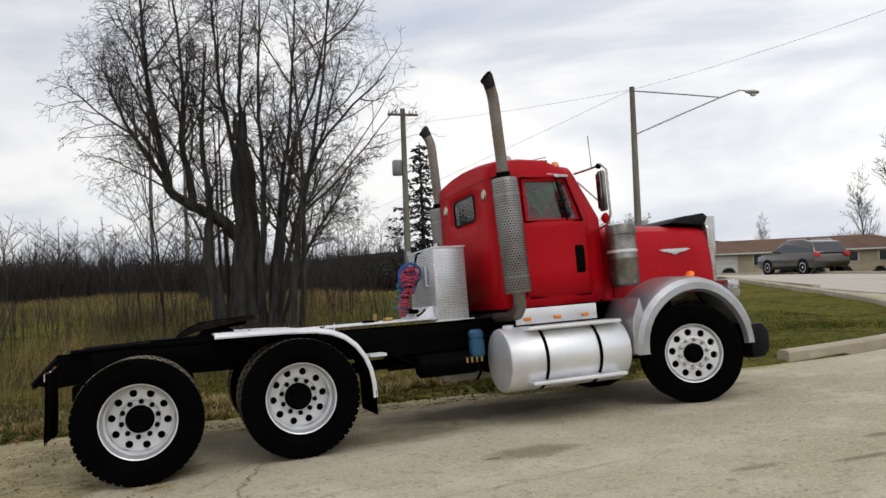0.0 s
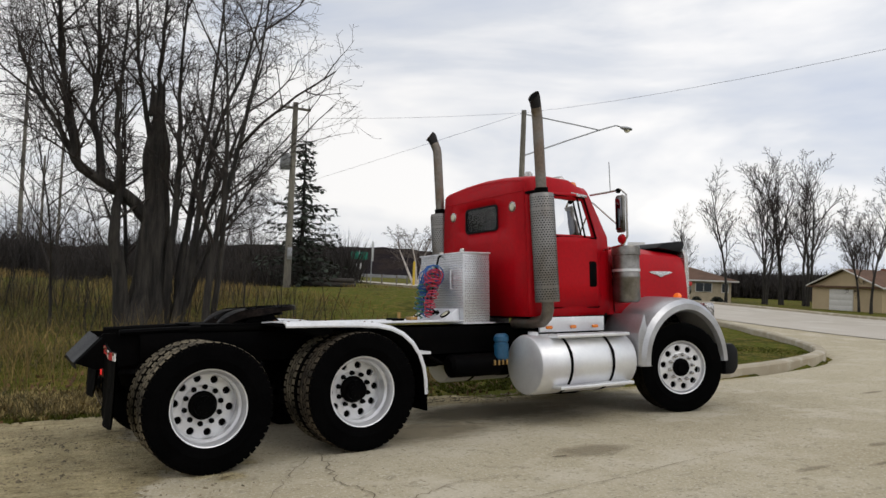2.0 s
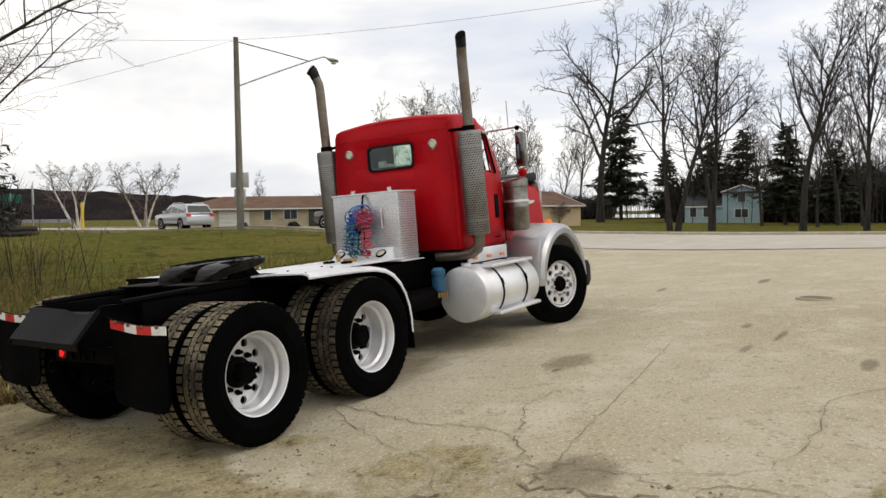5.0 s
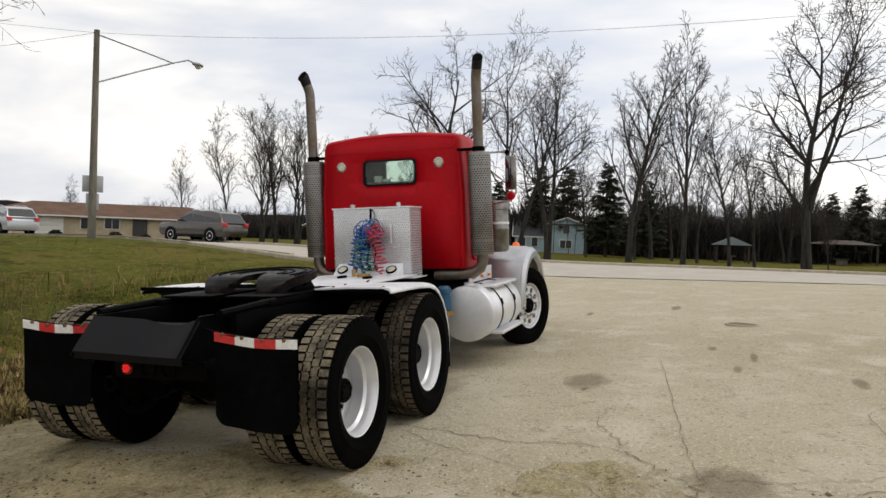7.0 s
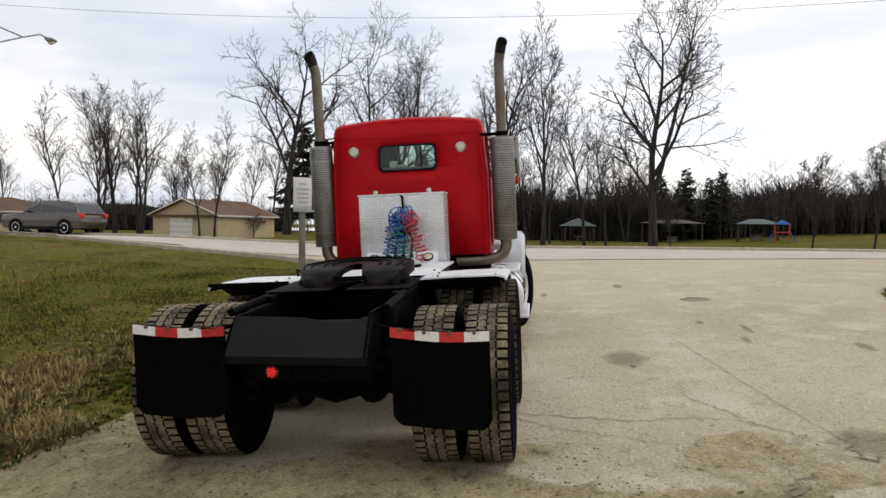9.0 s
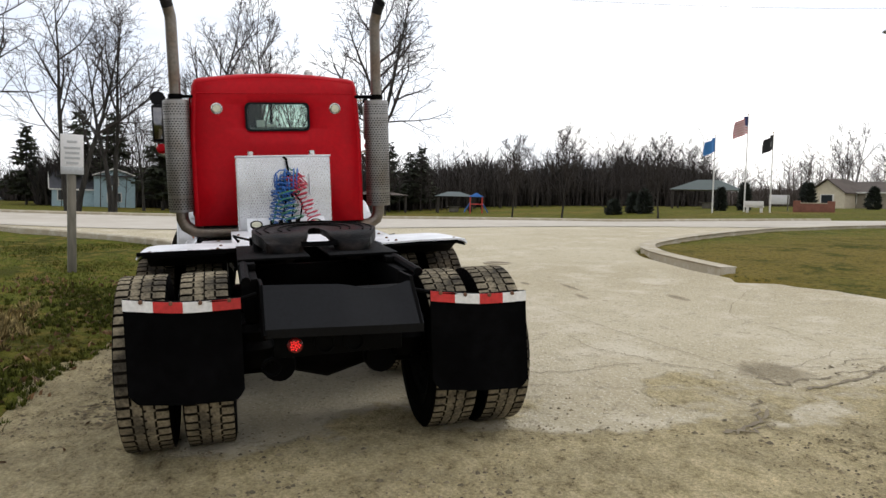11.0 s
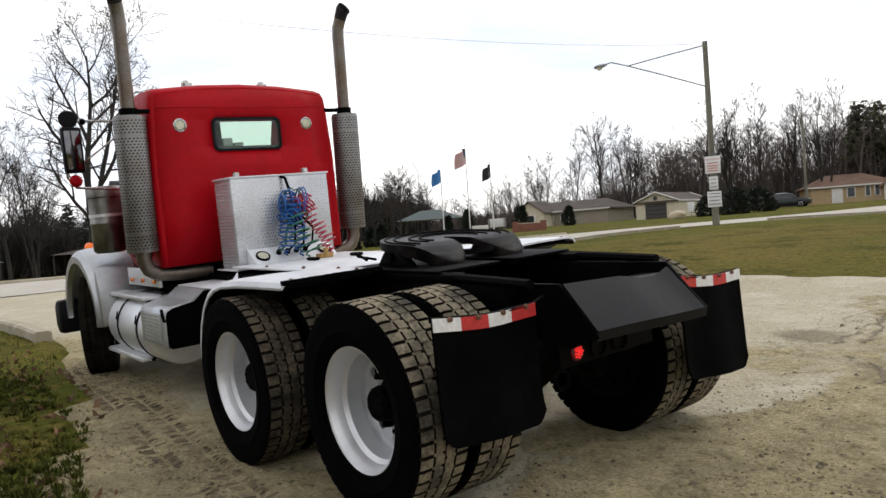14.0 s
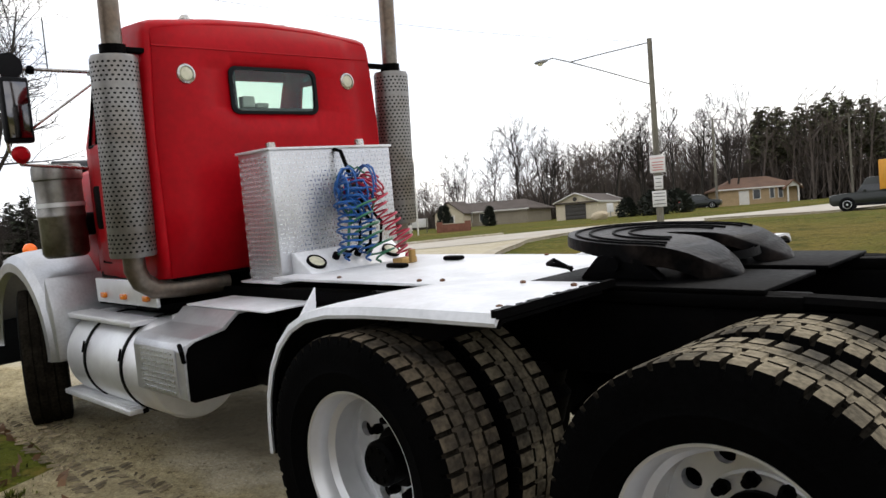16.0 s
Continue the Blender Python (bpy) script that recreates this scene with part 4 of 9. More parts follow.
for r in (0.43, 0.37, 0.27, 0.2):
    bm = tubem([(r * math.cos(radians(a)), r * math.sin(radians(a)), 0.002) for a in range(-112, 113, 8)], 0.006, 6)
    for v in bm.verts:
        v.co.z -= horn_drop(v.co.x)
    bmesh.ops.transform(bm, matrix=FW, verts=bm.verts)
    part("grease_groove", bm, BLACK, fifth)
bm = lathem([(0.33, -0.045), (0.34, -0.075), (0.32, -0.08), (0.31, -0.05)], 40)
bmesh.ops.transform(bm, matrix=FW, verts=bm.verts)
part("skirt", bm, BLACK, fifth)
for s in (-1, 1):
    part("fifth_wheel_bracket", prismm([(0.46, 1.092), (0.55, 1.175), (0.60, 1.19), (0.68, 1.19), (0.72, 1.175), (0.80, 1.092)], "y", s * 0.36 - 0.03, s * 0.36 + 0.03, 0.01), BLACK, TRUCK)
    part("pivot_pin", tubem([(0.64, s * 0.28, 1.15), (0.64, s * 0.41, 1.15)], 0.028, 12), BLACK, TRUCK)
    part("side_rail_bar", tubem([(-0.58, s * 0.47, 1.04), (-0.1, s * 0.47, 1.055), (0.12, s * 0.47, 1.06)], 0.026, 8), BLACK, TRUCK)
    part("slider_plate", boxm(0.06, 0.98, min(s * 0.06, s * 0.50), max(s * 0.06, s * 0.50), 1.076, 1.092, 0.004), BLACK, TRUCK)
part("release_handle", tubem([(0.85, 0.36, 1.13), (0.88, 0.47, 1.16), (0.82, 0.51, 1.18), (0.76, 0.48, 1.14)], 0.009, 6), BLACK, TRUCK)
part("release_handle", tubem([(0.80, -0.42, 1.10), (0.80, -0.56, 1.08), (0.72, -0.58, 1.10)], 0.009, 6), BLACK, TRUCK)

# headache box and the sloped connector box
boxbm = boxm(2.75, 3.09, -0.44, 0.44, 1.035, 1.775, 0.012)
toolbox = part("headache_box", boxbm, DIAMOND, TRUCK, "white diamond-plate headache box behind the cab")
part("lid", boxm(2.74, 3.10, -0.45, 0.45, 1.77, 1.785, 0.004), WHITE, toolbox)
bm = bmesh.new()
for yy in (-0.443, 0.443):
    for i in range(12):
        for j in range(27):
            x, z = 2.775 + 0.026 * i + (0.013 if j % 2 else 0), 1.06 + 0.026 * j
            sx, sz = (0.0095, 0.0035) if (i + j) % 2 else (0.0035, 0.0095)
            box(bm, x - sx, x + sx, yy - 0.003, yy + 0.003, z - sz, z + sz)
tagged(part("tread_pattern", bm, LUG, toolbox, smooth=False), kind="stuff")
bm = bmesh.new()
for i in range(32):
    for j in range(22):
        y, z = -0.425 + 0.027 * i + (0.013 if j % 2 else 0), 1.20 + 0.026 * j
        sy, sz = (0.0095, 0.003) if (i + j) % 2 else (0.003, 0.0095)
        box(bm, 2.7465, 2.75, y - sy, y + sy, z - sz, z + sz)
tagged(part("tread_pattern", bm, LUG, toolbox, smooth=False), kind="stuff")
for x, y in ((2.85, -0.28), (2.95, 0.3)):
    part("cap", lathem([(0.03, 0), (0.03, 0.035), (0.026, 0.045), (0, 0.045)], 12, pose(x, y, 1.785)), CHROME, toolbox)
part("latch", tubem([(2.74, -0.24, 1.60), (2.72, -0.24, 1.60), (2.72, -0.24, 1.40), (2.74, -0.24, 1.40), (2.74, -0.20, 1.40)], 0.008, 6), ALU, toolbox)
part("base_flange", boxm(2.71, 3.13, -0.48, 0.48, 1.03, 1.042, 0.003), WHITE, toolbox)
conn = part("connector_box", prismm([(2.52, 1.045), (2.54, 1.06), (2.72, 1.19), (2.75, 1.19), (2.75, 1.045)], "y", -0.36, 0.37, 0.006), WHITE, TRUCK, "sloped white connector panel with round lamps")
SLOPE = math.degrees(math.atan2(0.13, 0.18))
for y in (-0.27, 0.285):
    m = pose(2.632, y, 1.127) @ pose(0, 0, 0, 0, -SLOPE, 0)
    part("work_lamp", lathem([(0, 0.02), (0.035, 0.018), (0.046, 0.012)], 24, m), CREAM, conn, "round cream work lamp")
    part("lamp_ring", lathem([(0.046, 0.0), (0.046, 0.016), (0.058, 0.014), (0.058, 0.0)], 24, m), BLACK, conn)
for k, y in enumerate((-0.1, -0.02, 0.06, 0.14)):
    m = pose(2.645, y, 1.136) @ pose(0, 0, 0, 0, -SLOPE, 0)
    part("socket", lathem([(0.022, 0), (0.022, 0.03), (0.014, 0.035), (0, 0.035)], 10, m), BLACK, conn)
part("valve", boxm(2.28, 2.36, -0.16, -0.04, 1.076, 1.11, 0.006), BRASS, TRUCK)
part("valve", tubem([(2.2, -0.05, 1.09), (2.2, -0.05, 1.16)], 0.02, 10), BRASS, TRUCK)
part("gladhand", boxm(2.12, 2.26, 0.05, 0.10, 1.076, 1.10, 0.01), BLACK, TRUCK)
part("gladhand", boxm(2.02, 2.14, -0.28, -0.22, 1.076, 1.10, 0.01), BLACK, TRUCK)


def coil(p, q, turns, r, wire, sag=0.0, wob=0.0):
    """Points of a coiled hose from p to q."""
    p, q = Vector(p), Vector(q)
    d = (q - p).normalized()
    a = d.cross(Vector((1, 0.2, 0.1))).normalized()
    b = d.cross(a)
    n = turns * 12
    lively = random.Random(int(turns * 100 + r * 1000))
    swing = [(lively.uniform(-0.5, 0.5) * r, lively.uniform(-0.5, 0.5) * r, lively.uniform(0.65, 1.4)) for _ in range(turns + 2)]
    out = []
    for k in range(n + 1):
        t = k / n
        c = p.lerp(q, t) + Vector((-sag * 4 * t * (1 - t), wob * math.sin(6 * t), 0))
        g = min(1, 8 * t, 8 * (1 - t))
        k0, fr = int(turns * t), turns * t - int(turns * t)
        w0, w1 = swing[k0], swing[k0 + 1]
        sa, sb, sr = (w0[i] * (1 - fr) + w1[i] * fr for i in range(3))
        out.append(c + sa * a + sb * b + r * sr * g * (math.cos(2 * math.pi * turns * t) * a + math.sin(2 * math.pi * turns * t) * b))
    return out


HANG = (2.65, -0.04, 1.56)
part("hose_hook", tubem([(2.75, 0.0, 1.765), (2.71, -0.02, 1.75), (2.68, -0.03, 1.66), HANG], 0.012, 6), BLACK, TRUCK)
for nm, col, p, q, turns, r in (("air_hose", BLUE, (2.62, 0.02, 1.60), (2.56, 0.12, 1.12), 13, 0.062), ("air_hose", BLUE, (2.60, -0.04, 1.62), (2.52, 0.0, 1.10), 11, 0.056),
                                ("air_hose", REDHOSE, (2.62, -0.10, 1.60), (2.46, -0.24, 1.09), 14, 0.055), ("air_hose", BLUE, (2.64, 0.10, 1.54), (2.60, -0.12, 1.52), 7, 0.095),
                                ("power_cable", GREEN, (2.60, 0.0, 1.48), (2.46, -0.04, 1.09), 7, 0.065), ("air_hose", REDHOSE, (2.60, -0.16, 1.60), (2.62, -0.02, 1.46), 6, 0.08),
                                ("air_hose", BLUE, (2.58, -0.08, 1.50), (2.62, 0.10, 1.40), 6, 0.09)):
    part(nm, tubem(coil(p, q, turns, r, 0.008, 0.02, 0.015), 0.0066, 5), col, TRUCK)
tangle = random.Random(61)
for k in range(8):
    cx, cy, cz, r = 2.63 + tangle.uniform(-0.03, 0.03), -0.02 + tangle.uniform(-0.06, 0.06), 1.50 + tangle.uniform(-0.06, 0.06), tangle.uniform(0.06, 0.115)
    m = pose(cx, cy, cz, tangle.uniform(-50, 50), 90 + tangle.uniform(-30, 30), tangle.uniform(-40, 40))
    ring = [m @ Vector((r * math.cos(2 * math.pi * q / 24) * (1 + 0.12 * math.sin(3 * q + k)), r * math.sin(2 * math.pi * q / 24), 0.01 * math.sin(q * 0.8 + k))) for q in range(25)]
    part("power_cable" if k % 4 == 3 else "air_hose", tubem(ring, 0.0066, 5), (BLUE, BLUE, REDHOSE, GREEN)[k % 4], TRUCK)
for y in (-0.1, -0.02, 0.06, 0.14):
    part("cable", tubem([(2.63, y, 1.15), (2.54, y - 0.02, 1.20), (2.54, y - 0.04, 1.32), (2.62, -0.04 + y * 0.2, 1.46)], 0.009, 6), BLACK if y < 0.1 else GREEN, TRUCK)

# cab shell
ZROWS = [1.10, 1.30, 1.55, 1.80, 1.97, 2.10, 2.24, 2.36, 2.42]
SX = [3.30, 3.305, 3.325, 3.37, 3.46, 3.58, 3.64, 3.92, 4.22, 4.28, 4.50]
BACKIN = {3.30: 0.055, 3.305: 0.033, 3.325: 0.012}


def roof_z(s):
    """The roof's height above the side's top row, along the cab."""
    t = (s - 3.3) / 1.2
    return 2.57 + 0.05 * math.sin(math.pi * min(1, t * 1.35)) ** 0.8 - 0.04 * t if s > 3.3 else 2.57


def cab_point(s, v, z):
    """A point of the right side's skin: station s, height z, v metres inward over the roof."""
    x = s - max(0.0, z - 1.95) * max(0.0, (s - 3.9) / 0.6) * 0.50
    half = 0.865 - 0.03 * max(0.0, (z - 1.97) / 0.45) - 0.10 * max(0.0, (s - 3.9) / 0.6) - BACKIN.get(s, 0.0)
    return x, half - v, z


def cab_ring(s):
    pts = []
    for z in ZROWS:
        x, y, zz = cab_point(s, 0, z)
        pts.append((x, y, zz))
    top = roof_z(s) - BACKIN.get(s, 0) * 0.7
    x, y, _ = cab_point(s, 0, 2.42)
    for dv, dz in ((0.008, 0.5), (0.035, 0.88), (0.09, 1.0)):
        pts.append((cab_point(s, 0, 2.42 + (top - 2.42) * dz)[0], y - dv, 2.42 + (top - 2.42) * dz))
    crown = 0.05
    for f in (0.5, 0.0):
        pts.append((pts[-1][0] if f else pts[-1][0], (y - 0.09) * f, top + crown * (1 - f * f)))
    return pts


rings = [cab_ring(s) for s in SX]
bm = bmesh.new()
verts = {}
for sg in (-1, 1):
    for i, r in enumerate(rings):
        for j, (x, y, z) in enumerate(r):
            key = (i, j, 0 if j == len(r) - 1 else sg)
            if key not in verts:
                verts[key] = bm.verts.new((x, sg * y, z))
nj = len(rings[0])
for sg in (-1, 1):
    for i in range(len(SX) - 1):
        for j in range(nj - 1):
            if 3.63 < SX[i] < 4.21 and 4 <= j < 7:
                continue
            k = [(i, j), (i + 1, j), (i + 1, j + 1), (i, j + 1)]
            q = []
            for a, b in k:
                v = verts[(a, b, 0 if b == nj - 1 else sg)]
                if v not in q:
                    q.append(v)
            bm.faces.new(q)
bmesh.ops.remove_doubles(bm, verts=bm.verts, dist=0.0005)
cab = part("cab", bm, RED, TRUCK, "red cab shell with a rounded roof")
sol = cab.modifiers.new("thickness", "SOLIDIFY")
sol.thickness, sol.offset = 0.02, -1
# back wall with its window opening
bm = bmesh.new()
ys = [-0.785, -0.55, -0.305, -0.26, 0.0, 0.26, 0.305, 0.55, 0.785]
zs = [1.10, 1.5, 1.9, 2.055, 2.09, 2.28, 2.32, 2.42, None]
grid = {}
for i, y in enumerate(ys):
    for j, z in enumerate(zs):
        yy = y
        if z is None:
            z = 2.530 + 0.05 * (1 - (y / 0.785) ** 2) + (0.0 if abs(y) < 0.7 else -0.012)
        yy = y / 0.785 * (0.814 - 0.032 * max(0.0, (min(z, 2.42) - 1.97) / 0.45))
        grid[i, j] = bm.verts.new((3.30, yy, z))
for i in range(len(ys) - 1):
    for j in range(len(zs) - 1):
        if 2 <= i <= 5 and 3 <= j <= 5:
            continue
        bm.faces.new((grid[i, j], grid[i + 1, j], grid[i + 1, j + 1], grid[i, j + 1]))
backw = part("back_wall", bm, RED, TRUCK, "red rear cab wall with a small window")
sol = backw.modifiers.new("thickness", "SOLIDIFY")
sol.thickness, sol.offset = 0.006, 0
bm = bmesh.new()
o, n_ = rounded(0.645, 0.29, 0.05), rounded(0.600, 0.252, 0.05)
va = [[bm.verts.new((x, y, z + 2.187)) for y, z in ol] for x, ol in ((3.305, o), (3.288, o), (3.286, n_), (3.31, n_))]
for a, b in zip(va, va[1:]):
    for k in range(len(a)):
        bm.faces.new((a[k], a[(k + 1) % len(a)], b[(k + 1) % len(a)], b[k]))
part("window_seal", bm, SATIN, backw)
bm = bmesh.new()
bm.faces.new([bm.verts.new((3.296, y, z + 2.187)) for y, z in n_])
bm.faces.new([bm.verts.new((3.300, y, z + 2.187)) for y, z in n_[::-1]])
g = part("window_pane", bm, GLASS, backw, "tinted rear window pane", smooth=False)
g.visible_shadow = False
part("roof_seam", tubem([(3.297, y, 2.425) for y in (-0.785, 0, 0.785)], 0.006, 6), RED, backw)
for y in (-0.588, 0.594):
    m = pose(3.298, y, 2.272, 0, -90, 0)
    part("marker_lamp", lathem([(0, 0.016), (0.035, 0.013), (0.042, 0.006)], 24, m), CREAM, backw, "round cream lamp in a chrome ring")
    part("lamp_ring", lathem([(0.042, 0.004), (0.044, 0.014), (0.056, 0.01), (0.06, 0.0)], 24, m), CHROME, backw)
part("cab_floor", boxm(3.32, 4.45, -0.78, 0.78, 1.08, 1.12, 0.005), BLACK, TRUCK)
part("firewall", boxm(4.42, 4.46, -0.74, 0.74, 1.12, 1.93, 0.005), GREYCLOTH, TRUCK)
part("dashboard", prismm([(4.15, 1.75), (4.2, 1.86), (4.42, 1.93), (4.42, 1.5), (4.2, 1.5)], "y", -0.72, 0.72, 0.02), GREYCLOTH, TRUCK)
for y, top in ((-0.50, 2.02), (0.42, 2.44)):
    seat = part("seat", boxm(3.58, 4.0, y - 0.24, y + 0.24, 1.35, 1.5, 0.04), DARKCLOTH, TRUCK)
    part("seat_back", boxm(3.46, 3.62, y - 0.27, y + 0.27, 1.45, top, 0.06), DARKCLOTH, seat)
part("steering_wheel", tubem([(4.02 + 0.05 * math.sin(2 * math.pi * k / 20), 0.42 + 0.21 * math.cos(2 * math.pi * k / 20), 1.82 + 0.2 * math.sin(2 * math.pi * k / 20)) for k in range(21)], 0.015, 6), BLACK, TRUCK)
for y, z0, z1 in ((0.16, 2.09, 2.16), (0.06, 2.09, 2.12)):
    part("clutter", boxm(3.34, 3.40, y - 0.035, y + 0.05, z0, z1, 0.008), PAPER, TRUCK)
part("window_ledge", boxm(3.32, 3.44, -0.4, 0.4, 2.06, 2.085, 0.004), GREYCLOTH, TRUCK)

# windscreen, pillars, visor
F = [cab_ring(4.50)[j] for j in range(nj)]
bm = bmesh.new()
lo, hi = F[4], F[8]
q = [(lo[0] - 0.006, -lo[1], lo[2]), (lo[0] - 0.006, lo[1], lo[2]), (hi[0] - 0.006, hi[1], hi[2]), (hi[0] - 0.006, -hi[1], hi[2])]
bm.faces.new([bm.verts.new(p) for p in q])
bm.faces.new([bm.verts.new((p[0] - 0.005, p[1], p[2])) for p in q[::-1]])
g = part("windscreen", bm, GLASS, TRUCK, "clear flat windscreen", smooth=False)
g.visible_shadow = False
part("screen_pillar", tubem([(lo[0], 0, lo[2]), (hi[0], 0, hi[2])], 0.018, 8), BLACK, TRUCK)
bm = bmesh.new()
tops = F[8:]
vs = [bm.verts.new((x, y, z)) for x, y, z in tops] + [bm.verts.new((x, -y, z)) for x, y, z in tops[:-1][::-1]]
bm.faces.new(vs)
part("header_panel", bm, RED, TRUCK)
part("cowl_panel", boxm(4.43, 4.50, -0.76, 0.76, 1.15, 1.97, 0.02), RED, TRUCK)

for s in (-1, 1):
    # door skin with window
    def skin(ss, z, off=0.012):
        x, y, zz = cab_point(ss, 0, z)
        return (x, s * (y + off), zz)
    bm = bmesh.new()
    ds, dz = [3.54, 3.59, 3.92, 4.27, 4.33], [1.20, 1.45, 1.7, 1.88, 1.945, 2.10, 2.24, 2.395, 2.425]
    gv = {(i, j): bm.verts.new(skin(a, b)) for i, a in enumerate(ds) for j, b in enumerate(dz)}
    for i in range(len(ds) - 1):
        for j in range(len(dz) - 1):
            if 1 <= i <= 2 and 4 <= j <= 6:
                continue
            bm.faces.new([gv[c] for c in ((i, j), (i + 1, j), (i + 1, j + 1), (i, j + 1))])
    door = part("door", bm, RED, TRUCK, "red cab door with a framed window")
    sol = door.modifiers.new("thickness", "SOLIDIFY")
    sol.thickness, sol.offset = 0.014, 0
    rim = [skin(a, b, 0.02) for a, b in ((3.59, 1.945), (4.27, 1.945), (4.25, 2.395), (3.59, 2.395), (3.59, 1.945))]
    bm = bmesh.new()
    for a, b in zip(rim, rim[1:]):
        tube(bm, [a, b], 0.010, 6)
    part("window_frame", bm, BLACK, door)
    part("vent_bar", tubem([skin(4.09, 1.945, 0.012), skin(4.06, 2.395, 0.012)], 0.010, 6), BLACK, door)
    bm = bmesh.new()
    bm.faces.new([bm.verts.new(skin(a, b, 0.0)) for a, b in ((3.59, 1.945), (4.27, 1.945), (4.27, 2.395), (3.59, 2.395))])
    bm.faces.new([bm.verts.new(skin(a, b, -0.005)) for a, b in ((3.59, 2.395), (4.27, 2.395), (4.27, 1.945), (3.59, 1.945))])
    g = part("window_pane", bm, DOORGLASS, door, "greenish side window", smooth=False)
    g.visible_shadow = False
    # the seam of the door
    seam = [skin(a, b, 0.009) for a, b in ((3.54, 2.42), (3.54, 1.30), (3.59, 1.185), (4.30, 1.185), (4.34, 1.3), (4.34, 2.42), (3.54, 2.42))]
    bm = bmesh.new()
    for a, b in zip(seam, seam[1:]):
        tube(bm, [a, b], 0.006, 5)
    part("door_seal", bm, BLACK, door)
    p = skin(4.17, 1.55, 0.016)
    bm = prismm(rounded(0.16, 0.28, 0.03, 4, p[0], p[2]), "y", p[1] - 0.008, p[1] + 0.008, 0.004)
    part("door_pocket", bm, BLACK, door, "black recessed grab pocket")
    p = skin(3.71, 1.36, 0.016)
    bm = lathem([(0.055, 0), (0.055, 0.012), (0.045, 0.018), (0.04, 0.008), (0, 0.008)], 20, pose(p[0], p[1], p[2], 90 * -s * -1 if s < 0 else -90, 0, 0))
    part("door_handle", bm, CHROME, door, "chrome paddle handle")
    part("wing_visor", prismm([(3.56, 2.44), (3.75, 2.46), (4.15, 2.42), (4.15, 2.39), (3.75, 2.41)], "y", s * 0.80 - 0.03, s * 0.80 + 0.03, 0.006), CHROME, TRUCK)
    # sill panel with lamps
    sill = part("sill_panel", boxm(3.40, 4.30, s * 0.87 - 0.012, s * 0.87 + 0.012, 0.935, 1.09, 0.005), ALU, TRUCK, "aluminium sill panel with amber lamps")
    for x in (3.52, 3.85, 4.16):
        part("sill_lamp", prismm(rounded(0.08, 0.035, 0.015, 3, x, 0.985), "y", s * 0.882, s * 0.90, 0.003), AMBER, sill)
    part("sill_bracket", boxm(3.42, 4.3, s * 0.60 - 0.27, s * 0.60 + 0.27, 0.92, 0.94), BLACK, TRUCK)

    # fuel tank, straps, steps
    # the port tank sits closer in and lower
    yc, zc, tr = (-0.90, 0.615, 0.305) if s < 0 else (0.785, 0.58, 0.285)
    low = 0.40 if s < 0 else 0.335
    tank = part("fuel_tank", lathem([(0, 3.165), (tr - 0.06, 3.172), (tr - 0.012, 3.185), (tr, 3.205), (tr, 4.445), (tr - 0.012, 4.465), (tr - 0.06, 4.478), (0, 4.485)], 48, pose(0, yc, zc) @ AX_X), ALU, TRUCK, "round polished aluminium fuel tank")
    for x in (3.55, 4.12):
        st = [(x, yc + (tr + 0.008) * math.cos(radians(a)), zc + (tr + 0.008) * math.sin(radians(a))) for a in range(-130, 260, 10)]
        bm = bmesh.new()
        loft(bm, [[(px - 0.015, py, pz), (px + 0.015, py, pz), (px + 0.015, yc + (py - yc) * 0.97, zc + (pz - zc) * 0.97), (px - 0.015, yc + (py - yc) * 0.97, zc + (pz - zc) * 0.97)] for px, py, pz in st], caps=True)
        part("tank_strap", bm, BLACK, tank)
        part("strap_bolt", tubem([(x, yc + s * (tr - 0.01), zc + 0.14), (x, yc + s * (tr + 0.01), zc + 0.07)], 0.007, 6), BLACK, tank)
        part("step_bracket", tubem([(x, yc + s * 0.16, zc - 0.25), (x, yc + s * (0.27 if s < 0 else 0.19), low - 0.01)], 0.016, 6), BLACK, tank)
    part("fuel_cap", lathem([(0.055, 0), (0.055, 0.03), (0, 0.035)], 16, pose(3.3, yc, zc + tr - 0.005)), ALU, tank)
    for x0, x1, y0, z in ((3.36, 4.36, 0.27, low), (3.40, 4.40, 0.18, 0.905)) if s < 0 else ((3.55, 4.62, 0.185, low), (3.50, 4.52, 0.14, 0.855)):
        stp = part("step", boxm(x0, x1, yc + s * y0 - 0.085, yc + s * y0 + 0.085, z - 0.02, z + 0.012, 0.006), ALU, TRUCK, "ribbed aluminium step")
        bm = bmesh.new()
        for k in range(22):
            x = x0 + 0.03 + (x1 - x0 - 0.06) * k / 21
            box(bm, x - 0.006, x + 0.006, yc + s * y0 - 0.07, yc + s * y0 + 0.07, z + 0.012, z + 0.018)
        part("grip_rib", bm, ALU, stp, smooth=False)

    # exhaust stack
    sx, sy = 3.393 + 0.007 * s, s * 1.008 - 0.027
    def st(z, dx=0.0, dy=0.0):
        """A point of the stack's axis, which leans back a little."""
        return (sx + dx - 0.046 * (z - 1.25), sy + s * dy, z)
    bend = [st(3.10), st(3.17, -0.004, 0.003), st(3.25, -0.025, 0.02), st(3.31, -0.05, 0.036), st(3.35, -0.075, 0.05)]

    def slash(bm):
        """Cuts the upper end obliquely, so that it opens to the rear."""
        end = Vector(bend[-1])
        for v in bm.verts:
            if (v.co - end).length < 0.08 and v.co.z > 3.32 - 0.08:
                v.co.z += 0.55 * (v.co.x - end.x) * smooth(3.26, 3.33, v.co.z)
        return bm
    stack = part("exhaust_pipe", slash(tubem([st(2.30)] + bend, 0.055, 24, False)), STEEL, TRUCK, "tall weathered exhaust stack with a sooty oblique tip")
